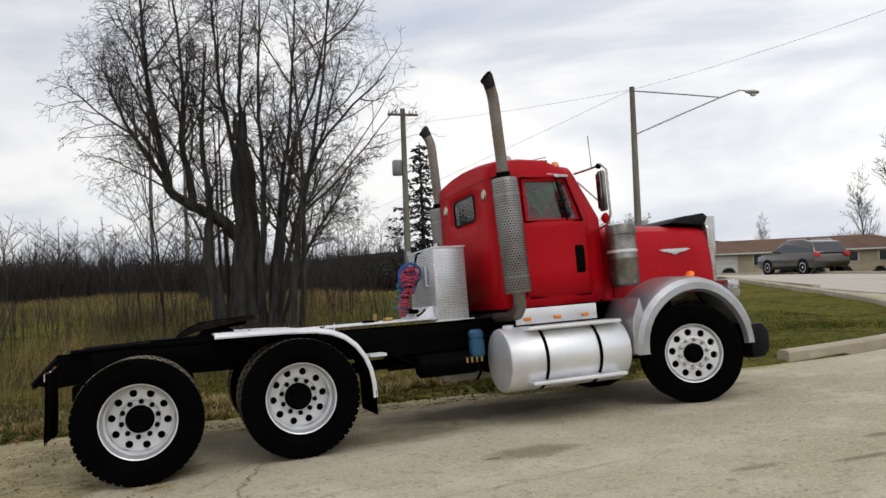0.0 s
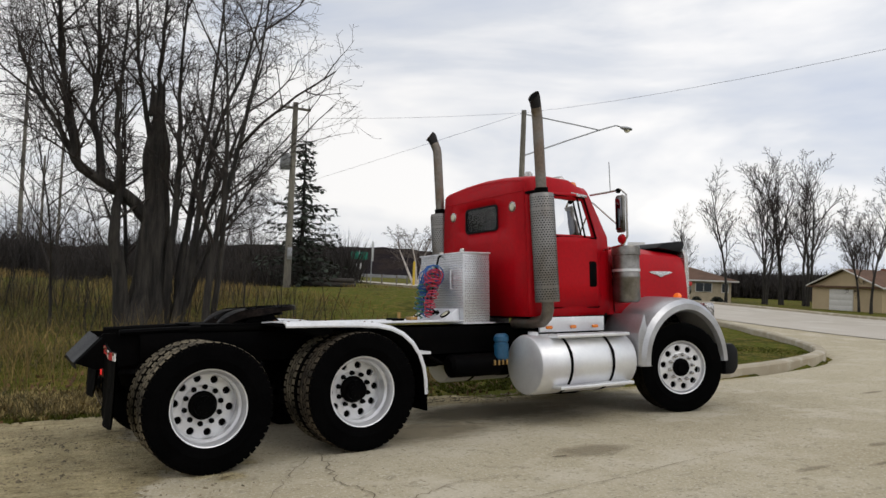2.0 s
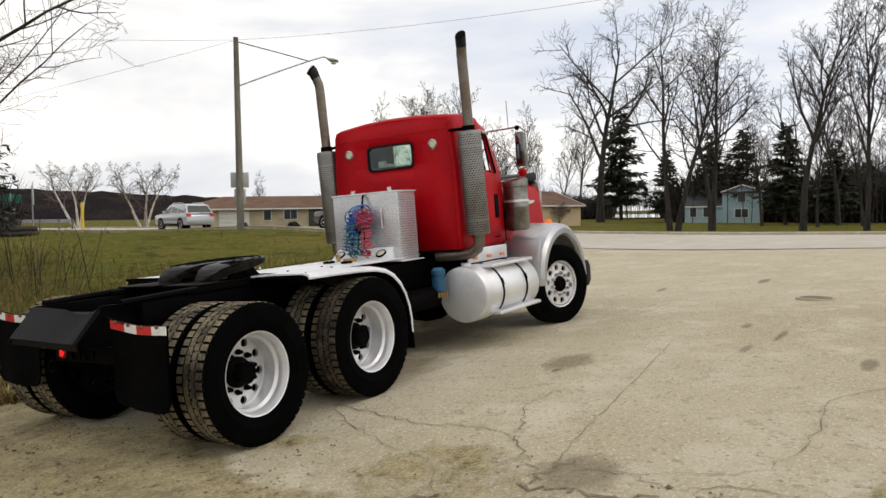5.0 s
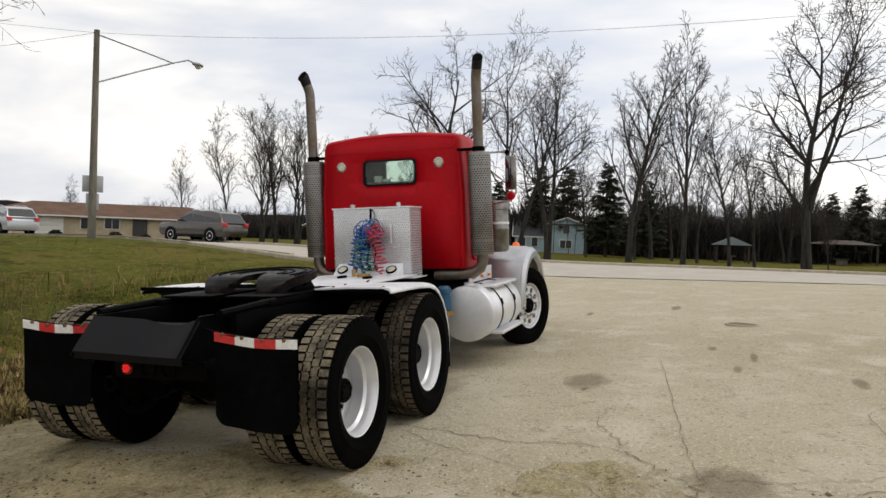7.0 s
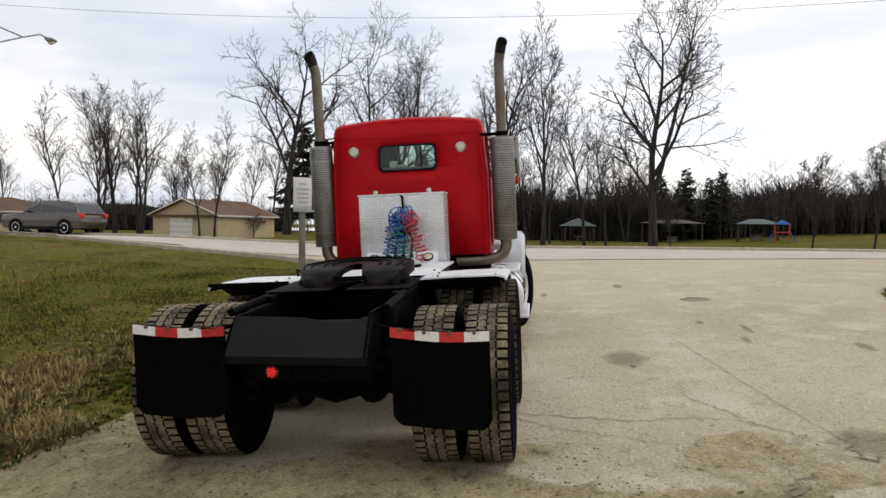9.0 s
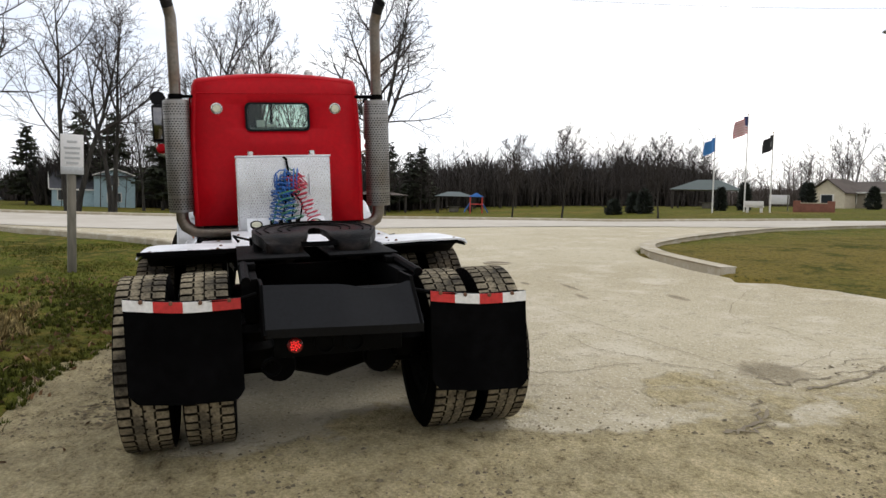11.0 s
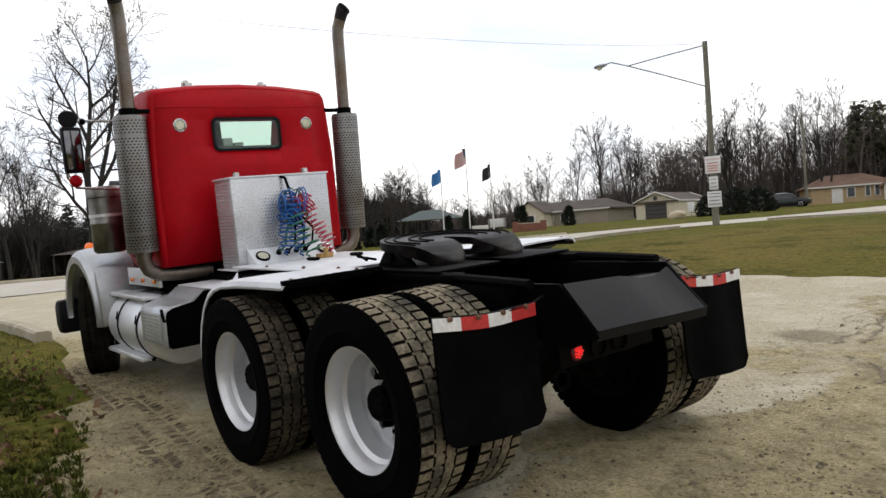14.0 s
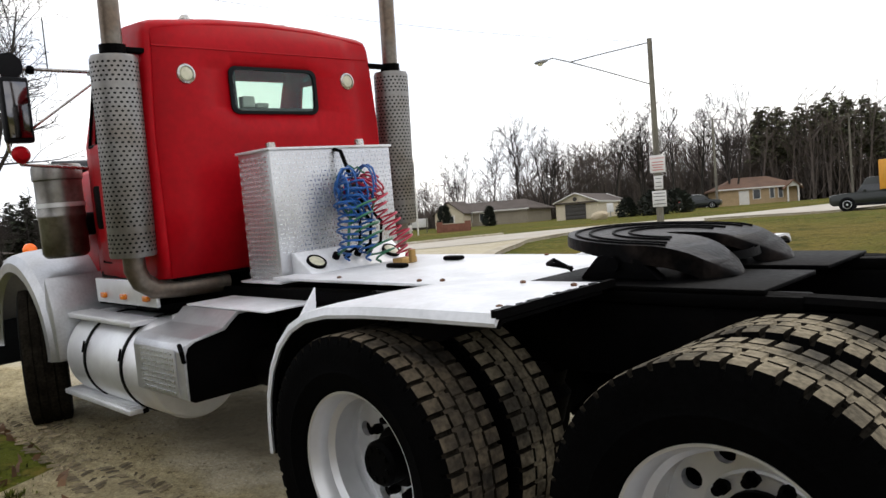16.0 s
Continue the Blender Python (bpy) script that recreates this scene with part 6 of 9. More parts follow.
# ---- trees ----
def branch_tree(seed, height, trunk_r, spread=0.7, kids=(10, 6, 4, 3, 2), trunk_frac=0.28, rise=0.16, stems=1, wander=0.12, tip=0.006, reach=0.46, thin=0.5, droop=0.0, stem_out=0.22, limbs=()):
    """Limbs and twigs of a bare tree, as arrays: trunk, then branches."""
    rng = random.Random(seed)
    packs = {0: ([], []), 1: ([], [])}
    levels = len(kids)
    sides = (9, 6, 4, 3, 3, 3, 3)

    def add(pts, rads, n, which):
        V, Fs = packs[which]
        prev = None
        for (p, a, u), r in zip(ring_frames(pts), rads):
            base = len(V)
            for k in range(n):
                c = 2 * math.pi * k / n
                q = p + r * (math.cos(c) * a + math.sin(c) * u)
                V.append((q.x, q.y, q.z))
            if prev is not None:
                for k in range(n):
                    Fs.append((prev + k, prev + (k + 1) % n, base + (k + 1) % n, base + k))
            prev = base

    def grow(p, d, length, r, lev):
        n = (9, 6, 4, 3, 2, 2, 2)[lev]
        pts, rads, dirs = [p.copy()], [r * (1.25 if lev == 0 else 1)], [d.copy()]
        w = wander * (0.8 + 0.5 * lev)
        for k in range(n):
            d = (d + Vector((rng.uniform(-w, w), rng.uniform(-w, w), rng.uniform(-w, w) + (rise * 0.35 if lev in (1, 2) else 0.02) - (droop * 0.18 if lev > 2 else 0)))).normalized()
            p = p + d * (length / n)
            pts.append(p.copy())
            dirs.append(d.copy())
            rads.append(max(tip, r * (1 - (0.85 if lev == 0 else 0.7) * (k + 1) / n)))
        add(pts, rads, sides[lev], 0 if lev == 0 else 1)
        if lev >= levels:
            return
        m = kids[lev]
        lo = trunk_frac if lev == 0 else 0.18
        for c in range(m):
            f = lo + (1 - lo) * (c + rng.uniform(0.05, 0.95)) / m
            i = min(int(f * n), n - 1)
            q = pts[i].lerp(pts[i + 1], f * n - i)
            side = dirs[i].orthogonal().normalized()
            side.rotate(Matrix.Rotation(2.4 * c + rng.uniform(-0.7, 0.7), 3, dirs[i]))
            tilt = spread * rng.uniform(0.65, 1.25)
            nd = (dirs[i] * (1 - 0.35 * tilt) + side * tilt + Vector((0, 0, rise * (1 if lev < 3 else 0) - droop * (0.5 if lev > 1 else 0)))).normalized()
            rr = max(tip, min(rads[i] * 0.75, r * thin * rng.uniform(0.7, 1.15)))
            ln = length * rng.uniform(0.7, 1.2) * (reach if lev == 0 else 0.55) * (1.2 - 0.6 * f)
            grow(q, nd, ln, rr, lev + 1)

    for sdx in range(stems):
        a = 2 * math.pi * sdx / max(1, stems) + rng.uniform(-0.4, 0.4)
        k = 0.0 if stems == 1 else stem_out * rng.uniform(0.6, 1.3)
        base = Vector((trunk_r * 1.2 * math.cos(a), trunk_r * 1.2 * math.sin(a), -0.2)) if stems > 1 else Vector((0, 0, -0.2))
        grow(base, Vector((k * math.cos(a), k * math.sin(a), 1)).normalized(), height * rng.uniform(0.82, 1.0), trunk_r * rng.uniform(0.8, 1.1), 0)
    for line, r0, r1, count, ln0 in limbs:
        P = [Vector(p) for p in line]
        pts = []
        for i in range(len(P) - 1):
            a, b, c, d = P[max(i - 1, 0)], P[i], P[i + 1], P[min(i + 2, len(P) - 1)]
            for k in range(4):
                t = k / 4
                pts.append(0.5 * (2 * b + (c - a) * t + (2 * a - 5 * b + 4 * c - d) * t * t + (3 * b - a - 3 * c + d) * t ** 3) + Vector((rng.uniform(-0.03, 0.03), rng.uniform(-0.03, 0.03), 0)))
        pts.append(P[-1])
        n = len(pts) - 1
        rads = [r0 + (r1 - r0) * (k / n) ** 0.8 for k in range(n + 1)]
        add(pts, rads, 9, 0)
        for c in range(count):
            f = 0.3 + 0.7 * (c + rng.uniform(0.05, 0.95)) / count
            i = min(int(f * n), n - 1)
            q = pts[i].lerp(pts[i + 1], f * n - i)
            d = (pts[i + 1] - pts[i]).normalized()
            side = d.orthogonal().normalized()
            side.rotate(Matrix.Rotation(2.4 * c + rng.uniform(-0.7, 0.7), 3, d))
            tilt = spread * rng.uniform(0.6, 1.2)
            nd = (d * (1 - 0.3 * tilt) + side * tilt + Vector((0, 0, rise))).normalized()
            grow(q, nd, ln0 * rng.uniform(0.6, 1.25) * (1.25 - 0.55 * f), max(tip, min(rads[i] * 0.6, 0.035)), 2)
    return packs


def make_tree(name, label, packs, wood=None, twig=None, group="bare trees", category="tree", flare=0.0):
    root = thing(name, label, category, group=group)
    (v0, f0), (v1, f1) = packs[0], packs[1]
    mesh_part("trunk", v0, f0, wood or BARK, root, smooth=True)
    mesh_part("crown", v1, f1, twig or TWIG, root)
    return root


def put(ob, x, y, turn=0, scale=1.0, drop=0.0, tz=None):
    ob.matrix_world = pose(x, y, (land(x, y) if tz is None else tz) - drop, 0, 0, turn) @ Matrix.Scale(scale, 4)
    return ob


def plant(kinds, places):
    """Sets (kind, x, y, turn, scale): the first of a kind is the original, the rest are copies."""
    used = set()
    for k, x, y, turn, sc in places:
        ob = kinds[k]
        if k not in used:
            used.add(k)
            put(ob, x, y, turn, sc)
        else:
            ob2 = copy_thing(ob, pose(x, y, land(x, y), 0, 0, turn))
            ob2.matrix_world = pose(x, y, land(x, y), 0, 0, turn) @ Matrix.Scale(sc, 4)


def conifer(seed, height, width, material, whorls=16, dense=7, droop=0.25, bare=0.06, trunk_r=0.13, spray=1.0):
    """A spruce or pine: trunk, drooping boughs, and many small needle sprays."""
    rng = random.Random(seed)
    tv, tf, nv, nf = [], [], [], []

    def add(V, Fs, pts, rads, n):
        prev = None
        for (p, a, u), r in zip(ring_frames(pts), rads):
            base = len(V)
            for k in range(n):
                c = 2 * math.pi * k / n
                q = p + r * (math.cos(c) * a + math.sin(c) * u)
                V.append((q.x, q.y, q.z))
            if prev is not None:
                for k in range(n):
                    Fs.append((prev + k, prev + (k + 1) % n, base + (k + 1) % n, base + k))
            prev = base
    add(tv, tf, [Vector((0, 0, -0.1)), Vector((0.03, 0, height * 0.5)), Vector((0, 0.02, height))], [trunk_r, trunk_r * 0.6, 0.02], 7)
    for w in range(whorls):
        f = bare + (1 - bare) * (w + rng.uniform(-0.3, 0.3)) / whorls
        z0 = height * max(0.02, f)
        reach = width * (1 - f) ** 0.85 * rng.uniform(0.75, 1.12) + 0.12
        for b in range(dense):
            a = 2 * math.pi * (b + rng.uniform(-0.35, 0.35)) / dense + w * 0.7
            ln = reach * rng.uniform(0.65, 1.1)
            p0 = Vector((0, 0, max(0.1, z0 + rng.uniform(-0.5, 0.5) * height / whorls)))
            p1 = p0 + Vector((math.cos(a) * ln * 0.6, math.sin(a) * ln * 0.6, -droop * ln * 0.3))
            p2 = p0 + Vector((math.cos(a) * ln, math.sin(a) * ln, -droop * ln * 0.15))
            add(tv, tf, [p0, p1, p2], [0.025, 0.014, 0.005], 3)
            steps = max(3, int(ln / 0.16))
            for k in range(steps):
                t = (k + rng.random()) / steps
                q = p0.lerp(p1, t / 0.6) if t < 0.6 else p1.lerp(p2, (t - 0.6) / 0.4)
                for _ in range(3):
                    d = Vector((math.cos(a + rng.uniform(-1.2, 1.2)), math.sin(a + rng.uniform(-1.2, 1.2)), rng.uniform(-0.75, 0.25))).normalized()
                    l2 = rng.uniform(0.22, 0.45) * (0.5 + 0.5 * height / 8) * spray
                    wd = d.cross(Vector((rng.uniform(-0.6, 0.6), rng.uniform(-0.6, 0.6), 1))).normalized() * l2 * 0.24
                    i = len(nv)
                    e = q + d * l2
                    nv += [tuple(q), tuple(q + d * l2 * 0.5 + wd), tuple(e), tuple(q + d * l2 * 0.5 - wd)]
                    nf.append((i, i + 1, i + 2, i + 3))
    return (tv, tf), (nv, nf)


def make_conifer(name, label, seed, height, width, material, group, **kw):
    root = thing(name, label, "tree", group=group)
    (tv, tf), (nv, nf) = conifer(seed, height, width, material, **kw)
    mesh_part("trunk", tv, tf, BARK, root, smooth=True)
    mesh_part("crown", nv, nf, material, root)
    return root


# near tree: a thick broken trunk with upright shoots
NEAR_LIMBS = (
    (((0.0, 0.1, 2.5), (-0.5, 0.0, 3.05), (-1.1, -0.1, 3.35), (-1.6, -0.1, 3.75), (-1.75, -0.1, 4.5), (-1.95, 0.0, 5.6), (-2.1, 0.1, 7.0), (-2.2, 0.2, 8.8)), 0.18, 0.025, 18, 2.3),
    (((-1.1, -0.1, 3.35), (-1.15, -0.1, 4.0), (-1.32, 0.0, 5.0), (-1.25, 0.1, 6.4), (-1.5, 0.2, 8.8)), 0.12, 0.02, 14, 2.0),
    (((-1.75, -0.1, 4.0), (-2.3, -0.3, 4.9), (-2.7, -0.3, 5.7), (-3.0, -0.3, 6.6)), 0.07, 0.012, 9, 1.4),
    (((-0.45, -0.1, -0.2), (-0.6, -0.1, 1.2), (-0.78, -0.2, 2.3), (-0.72, -0.2, 3.3), (-0.85, -0.3, 4.8), (-0.7, -0.3, 7.2)), 0.21, 0.02, 12, 1.5),
    (((0.35, -0.1, -0.2), (0.45, -0.1, 2.0), (0.55, 0.0, 4.0), (0.5, 0.1, 6.0), (0.6, 0.1, 9.2)), 0.13, 0.014, 13, 1.5),
    (((0.6, 0.0, -0.2), (0.75, 0.1, 1.8), (1.0, 0.2, 3.8), (1.3, 0.2, 6.0), (1.5, 0.2, 8.8)), 0.12, 0.014, 13, 1.6),
    (((0.75, 0.2, -0.2), (1.0, 0.2, 1.6), (1.5, 0.3, 3.5), (2.1, 0.3, 5.3), (2.6, 0.3, 7.2)), 0.10, 0.012, 13, 1.6),
    (((0.5, -0.3, -0.2), (0.9, -0.4, 2.2), (1.2, -0.5, 4.4), (1.9, -0.5, 6.6), (2.2, -0.6, 8.4)), 0.10, 0.012, 13, 1.6),
    (((0.8, 0.5, -0.1), (1.5, 0.7, 2.0), (2.4, 0.8, 3.5), (3.0, 0.9, 4.5)), 0.07, 0.012, 11, 1.4),
    (((0.4, 0.4, -0.1), (1.1, 0.2, 1.6), (1.9, 0.1, 2.7), (2.6, 0.0, 3.4)), 0.05, 0.010, 9, 1.1),
    (((0.15, 0.2, 4.4), (0.05, 0.2, 6.0), (0.2, 0.2, 9.0)), 0.08, 0.014, 10, 1.4),
    (((0.0, 0.3, 4.2), (-0.4, 0.4, 6.2), (-0.6, 0.5, 9.2)), 0.08, 0.014, 11, 1.5),
)
near = make_tree("bare_tree", "large old bare tree with a broken trunk and upright shoots", branch_tree(14, 9.0, 0.145, 0.7, (0, 0, 8, 6, 3), 0.25, 0.26, stems=0, wander=0.13, tip=0.004, thin=0.5, droop=0.4, limbs=NEAR_LIMBS))
put(near, 1.3, 11.2, 0, 1.0)
line, rad = [], []
for k in range(37):
    z = -0.2 + 5.6 * k / 36
    line.append((0.10 * math.sin(0.55 * z) + 0.03 * math.sin(2.9 * z), 0.12 + 0.02 * z, z))
    rad.append(0.23 + 0.30 * math.exp(-max(z, 0) / 0.9) + 0.07 * (1 - z / 5.4) + 0.03 * math.sin(3.1 * z + 1) - 0.12 * smooth(3.9, 5.4, z))
bm = tubem(line, rad, 26)
for v in bm.verts:
    k = max(0, min(36, round((v.co.z + 0.2) / 5.6 * 36)))
    cx, cy = line[k][0], line[k][1]
    a = math.atan2(v.co.y - cy, v.co.x - cx)
    q = 1 + 0.13 * math.sin(5 * a + 0.7 * v.co.z) + 0.08 * math.sin(9 * a - 1.1 * v.co.z + 1) + 0.06 * math.sin(2 * a + 2.3 * v.co.z)
    v.co.x, v.co.y = cx + (v.co.x - cx) * q, cy + (v.co.y - cy) * q
    if v.co.z > 5.0:
        v.co.z += 0.30 * math.sin(3 * a + 1) * (v.co.z - 5.0) + 0.1 * math.sin(11 * a)
for a, ln, r0 in ((0.3, 0.55, 0.07), (1.5, 0.35, 0.06), (2.6, 0.62, 0.06), (3.9, 0.3, 0.07), (5.2, 0.45, 0.05)):
    x, y = line[-1][0] + 0.12 * math.cos(a), line[-1][1] + 0.12 * math.sin(a)
    tube(bm, [(x, y, 5.0), (x + 0.02, y, 5.35 + ln * 0.4), (x + 0.04 * math.cos(a), y, 5.35 + ln)], [r0 * 1.3, r0 * 0.8, 0.006], 6)
part("broken_trunk", bm, BARK, near, "dead broken trunk")

KINDS = {
    "a": make_tree("bare_tree", "tall bare deciduous tree in the park", branch_tree(21, 16, 0.27, 0.66, (12, 6, 5, 4), 0.30, 0.20, tip=0.012, reach=0.42, wander=0.10), twig=FARTWIG),
    "t": make_tree("bare_tree", "tall upright bare tree with forked limbs", branch_tree(61, 16, 0.25, 0.78, (8, 6, 5, 4), 0.34, 0.20, stems=2, tip=0.012, reach=0.42, wander=0.09, stem_out=0.13), twig=FARTWIG),
    "u": make_tree("bare_tree", "broad bare tree with arching limbs", branch_tree(67, 15, 0.30, 0.85, (9, 6, 5, 4), 0.28, 0.16, tip=0.012, reach=0.52, wander=0.12), twig=FARTWIG),
    "b": make_tree("bare_tree", "large bare tree with spreading limbs", branch_tree(52, 18.5, 0.32, 0.78, (11, 7, 5, 4), 0.26, 0.12, limbs=((((0, 0, 4.2), (-0.9, -0.5, 8.5), (-1.7, -1.0, 13), (-2.3, -1.3, 17)), 0.21, 0.03, 14, 4.6),), tip=0.015, reach=0.40, wander=0.10, stem_out=0.065), twig=FARTWIG),
    "c": make_tree("bare_tree", "slender bare tree among others", branch_tree(23, 13, 0.16, 0.62, (12, 6, 5, 3), 0.32, 0.20, tip=0.012, reach=0.34, wander=0.10), twig=FARTWIG),
    "d": make_tree("bare_tree", "clump of bare trees growing together", branch_tree(24, 14, 0.19, 0.6, (9, 6, 5, 3), 0.24, 0.18, stems=3, tip=0.014, reach=0.36, stem_out=0.12), twig=FARTWIG),
    "e": make_tree("young_tree", "small planted bare tree on the lawn", branch_tree(29, 5.4, 0.07, 0.75, (14, 7, 5, 3), 0.28, 0.35, tip=0.008, reach=0.52), twig=FARTWIG, group="young trees"),
    "s": make_tree("sapling", "thin bare sapling in the thicket", branch_tree(33, 6.5, 0.05, 0.85, (13, 6, 4, 3), 0.2, 0.15, tip=0.004, reach=0.5), group="saplings"),
    "w": make_tree("birch_tree", "white-stemmed birch tree with bare drooping twigs", branch_tree(35, 5.6, 0.15, 0.8, (7, 5, 5, 3), 0.35, 0.1, tip=0.009, reach=0.42, stems=3, droop=0.25, stem_out=0.42, thin=0.42), wood=BIRCH, twig=HAZETWIG, group="birches"),
    "g": make_tree("sapling", "forked young bare tree at the edge of the thicket", branch_tree(47, 9.0, 0.085, 0.85, (9, 5, 4, 3), 0.16, 0.08, tip=0.0035, reach=0.42, stems=2, wander=0.09, stem_out=0.05, thin=0.4), group="saplings"),
    "f": make_tree("ornamental_tree", "small spreading ornamental tree before the house", branch_tree(37, 3.0, 0.09, 0.9, (9, 6, 4, 3), 0.25, 0.1, tip=0.012, reach=0.7), twig=FARTWIG, group="ornamental trees"),
}


def polar(az, d, eye=(-4.87, -1.46)):
    return eye[0] + d * math.cos(radians(az)), eye[1] + d * math.sin(radians(az))


places = [("b", 52.6, -8.5, 60, 1.05), ("t", 55.8, 13.2, 70, 1.0), ("t", 57.7, 10.7, 200, 0.95), ("a", 55.2, 3.8, 20, 0.95), ("c", 53.6, -0.3, 140, 1.15), ("u", 99.0, 37.1, 110, 1.75),
          ("c", 62.0, 30.5, 40, 0.75), ("c", 66.0, 34.0, 250, 0.7), ("c", 78.0, 31.0, 10, 0.9)]
rng = random.Random(5)
for kind, az, d, sc in (("c", -2.0, 60, 0.85), ("c", -3.6, 62, 0.75),
                        ("c", 8.6, 84, 0.85), ("c", 5.0, 80, 0.8), ("c", 2.4, 82, 0.85), ("c", 0.6, 78, 0.8), ("d", 30.6, 96, 1.05), ("a", 32.2, 97, 1.05), ("d", 33.2, 95, 0.95), ("c", 35.6, 92, 1.0), ("c", 38.8, 102, 0.75),
                        ("d", 28.0, 112, 0.8), ("c", 25.2, 116, 0.9), ("c", 23.2, 112, 0.95), ("a", 4.0, 88, 0.9), ("d", -5.0, 95, 0.8), ("c", 46.5, 140, 0.6),
                        ("e", -17.5, 52, 1.0), ("e", -21.2, 50, 1.05), ("e", -28.5, 56, 1.0), ("e", -8.2, 62, 0.8), ("f", 26.4, 82, 1.0), ("f", 22.8, 84, 0.85)):
    x, y = polar(az, d)
    places.append((kind, x, y, rng.uniform(0, 360), sc))
for kind, az, d, sc in (("a", -48.5, 118, 0.95), ("d", -50.5, 112, 0.85), ("c", -46.5, 120, 0.95), ("d", -44.0, 128, 0.75), ("c", -55.5, 105, 0.95), ("d", -57.5, 108, 0.9), ("c", -59.5, 102, 1.0), ("a", -61.5, 108, 0.85), ("d", -63.5, 104, 0.9),
                        ("c", -41.5, 130, 0.6), ("d", -29.0, 128, 0.75), ("d", -33.0, 132, 0.7)):
    x, y = polar(az, d, (-2.66, 2.87))
    places.append((kind, x, y, rng.uniform(0, 360), sc))
places += [("g", 2.4, 9.9, 35, 1.0), ("g", 0.9, 12.6, 160, 0.8)]
for x, y, sc in ((-0.6, 12.5, 0.8), (4.6, 15.2, 0.5)):
    places.append(("s", x, y, rng.uniform(0, 360), sc))
for az, d, turn in ((60.75, 73, 20), (56.6, 71, 140)):
    x, y = polar(az, d, (-2.99, -5.9))
    places.append(("w", x, y, turn, 1.0))
plant(KINDS, places)

spruce = make_conifer("spruce_tree", "dark green spruce tree with drooping boughs", 31, 6.9, 2.5, NEEDLE, "conifers", whorls=20, dense=7, droop=0.35, spray=0.85)
put(spruce, 10.1, 26.4, 0, 1.0)
pine = make_conifer("pine_tree", "dark pine tree at the edge of the park", 41, 11.0, 3.8, PINE, "conifers", whorls=17, dense=6, spray=1.7, droop=0.0, bare=0.15, trunk_r=0.2)
first = True
for az, d, sc in ((7.3, 90, 1.0), (10.3, 102, 1.08), (12.4, 104, 1.08), (4.4, 94, 0.85), (2.6, 102, 0.66), (0.6, 108, 0.62), (19.2, 132, 1.75), (-7.5, 112, 0.85), (-9.2, 108, 0.9), (-10.8, 114, 0.8), (-11.6, 110, 0.85), (15.6, 106, 0.9), (1.5, 112, 0.7), (-1.0, 116, 0.72), (-3.2, 114, 0.7), (-5.4, 118, 0.75)):
    x, y = polar(az, d)
    m = pose(x, y, land(x, y), 0, 0, az * 40) @ Matrix.Scale(sc, 4)
    if first:
        pine.matrix_world, first = m, False
    else:
        copy_thing(pine, Matrix.Identity(4)).matrix_world = m
tall = make_conifer("pine_tree", "tall dark pine with a bare lower trunk", 43, 15.0, 4.2, PINEGREEN, "conifers", whorls=13, dense=5, spray=1.5, droop=-0.15, bare=0.45, trunk_r=0.2)
first = True
rng = random.Random(9)
for k in range(22):
    x, y = polar(-65.4 - 0.42 * k + rng.uniform(-0.4, 0.4), rng.uniform(116, 136), (-2.66, 2.87))
    m = pose(x, y, land(x, y), 0, 0, k * 77) @ Matrix.Scale(rng.uniform(0.80, 1.02), 4)
    if first:
        tall.matrix_world, first = m, False
    else:
        copy_thing(tall, Matrix.Identity(4)).matrix_world = m


# ---- poles, lamps and wires ----
def street_light(x, y, top, toward, label, lean=(0.0, 0.0), reach=6.1):
    z0 = land(x, y)
    h = top - z0
    root = thing("street_lamp", label, "street lamp", pose(x, y, z0), group="street lamps")
    part("pole", tubem([(0, 0, -0.3), (lean[0] * 0.5, lean[1] * 0.5, h * 0.5), (lean[0], lean[1], h)], [0.15, 0.125, 0.10], 12), POLE, root, "weathered wooden pole")
    c, s = math.cos(radians(toward)), math.sin(radians(toward))
    L = reach
    part("upper_arm", tubem([(lean[0], lean[1], h - 0.15), (c * L * 0.45 + lean[0], s * L * 0.45 + lean[1], h - 0.17), (c * L * 0.72 + lean[0], s * L * 0.72 + lean[1], h - 0.20)], 0.028, 8), GALV, root)
    part("lower_arm", tubem([(lean[0], lean[1], h - 1.9), (c * L * 0.4 + lean[0], s * L * 0.4 + lean[1], h - 0.93), (c * L * 0.72 + lean[0], s * L * 0.72 + lean[1], h - 0.18), (c * L * 0.88 + lean[0], s * L * 0.88 + lean[1], h + 0.16), (c * L * 0.95 + lean[0], s * L * 0.95 + lean[1], h + 0.14)], 0.03, 8), GALV, root)
    m = pose(c * L * 0.93 + lean[0], s * L * 0.93 + lean[1], h + 0.08, 0, 0, toward)
    bm = bmesh.new()
    loft(bm, [[(x0, w * math.cos(q), zc + hh * math.sin(q)) for q in [2 * math.pi * k / 12 for k in range(12)]] for x0, w, hh, zc in ((0, 0.04, 0.04, 0.04), (0.12, 0.10, 0.07, 0.04), (0.35, 0.17, 0.10, 0.03), (0.6, 0.15, 0.08, 0.03), (0.72, 0.05, 0.03, 0.03))])
    bmesh.ops.transform(bm, matrix=m, verts=bm.verts)
    part("lamp_head", bm, GALV, root, "grey cobra-head lamp")
    bm = lathem([(0.14, 0), (0.12, -0.07), (0.06, -0.11), (0, -0.12)], 14, m @ pose(0.42, 0, -0.03))
    part("lens", bm, CREAM, root)
    return root


lampA = street_light(16.55, 18.2, 8.6, 4, "wooden street lamp pole with a long bracket arm", (0, 0))
lampB = street_light(15.75, -25.4, 8.75, 5, "wooden street lamp pole with parking signs", (-0.05, 0.1), 5.4)


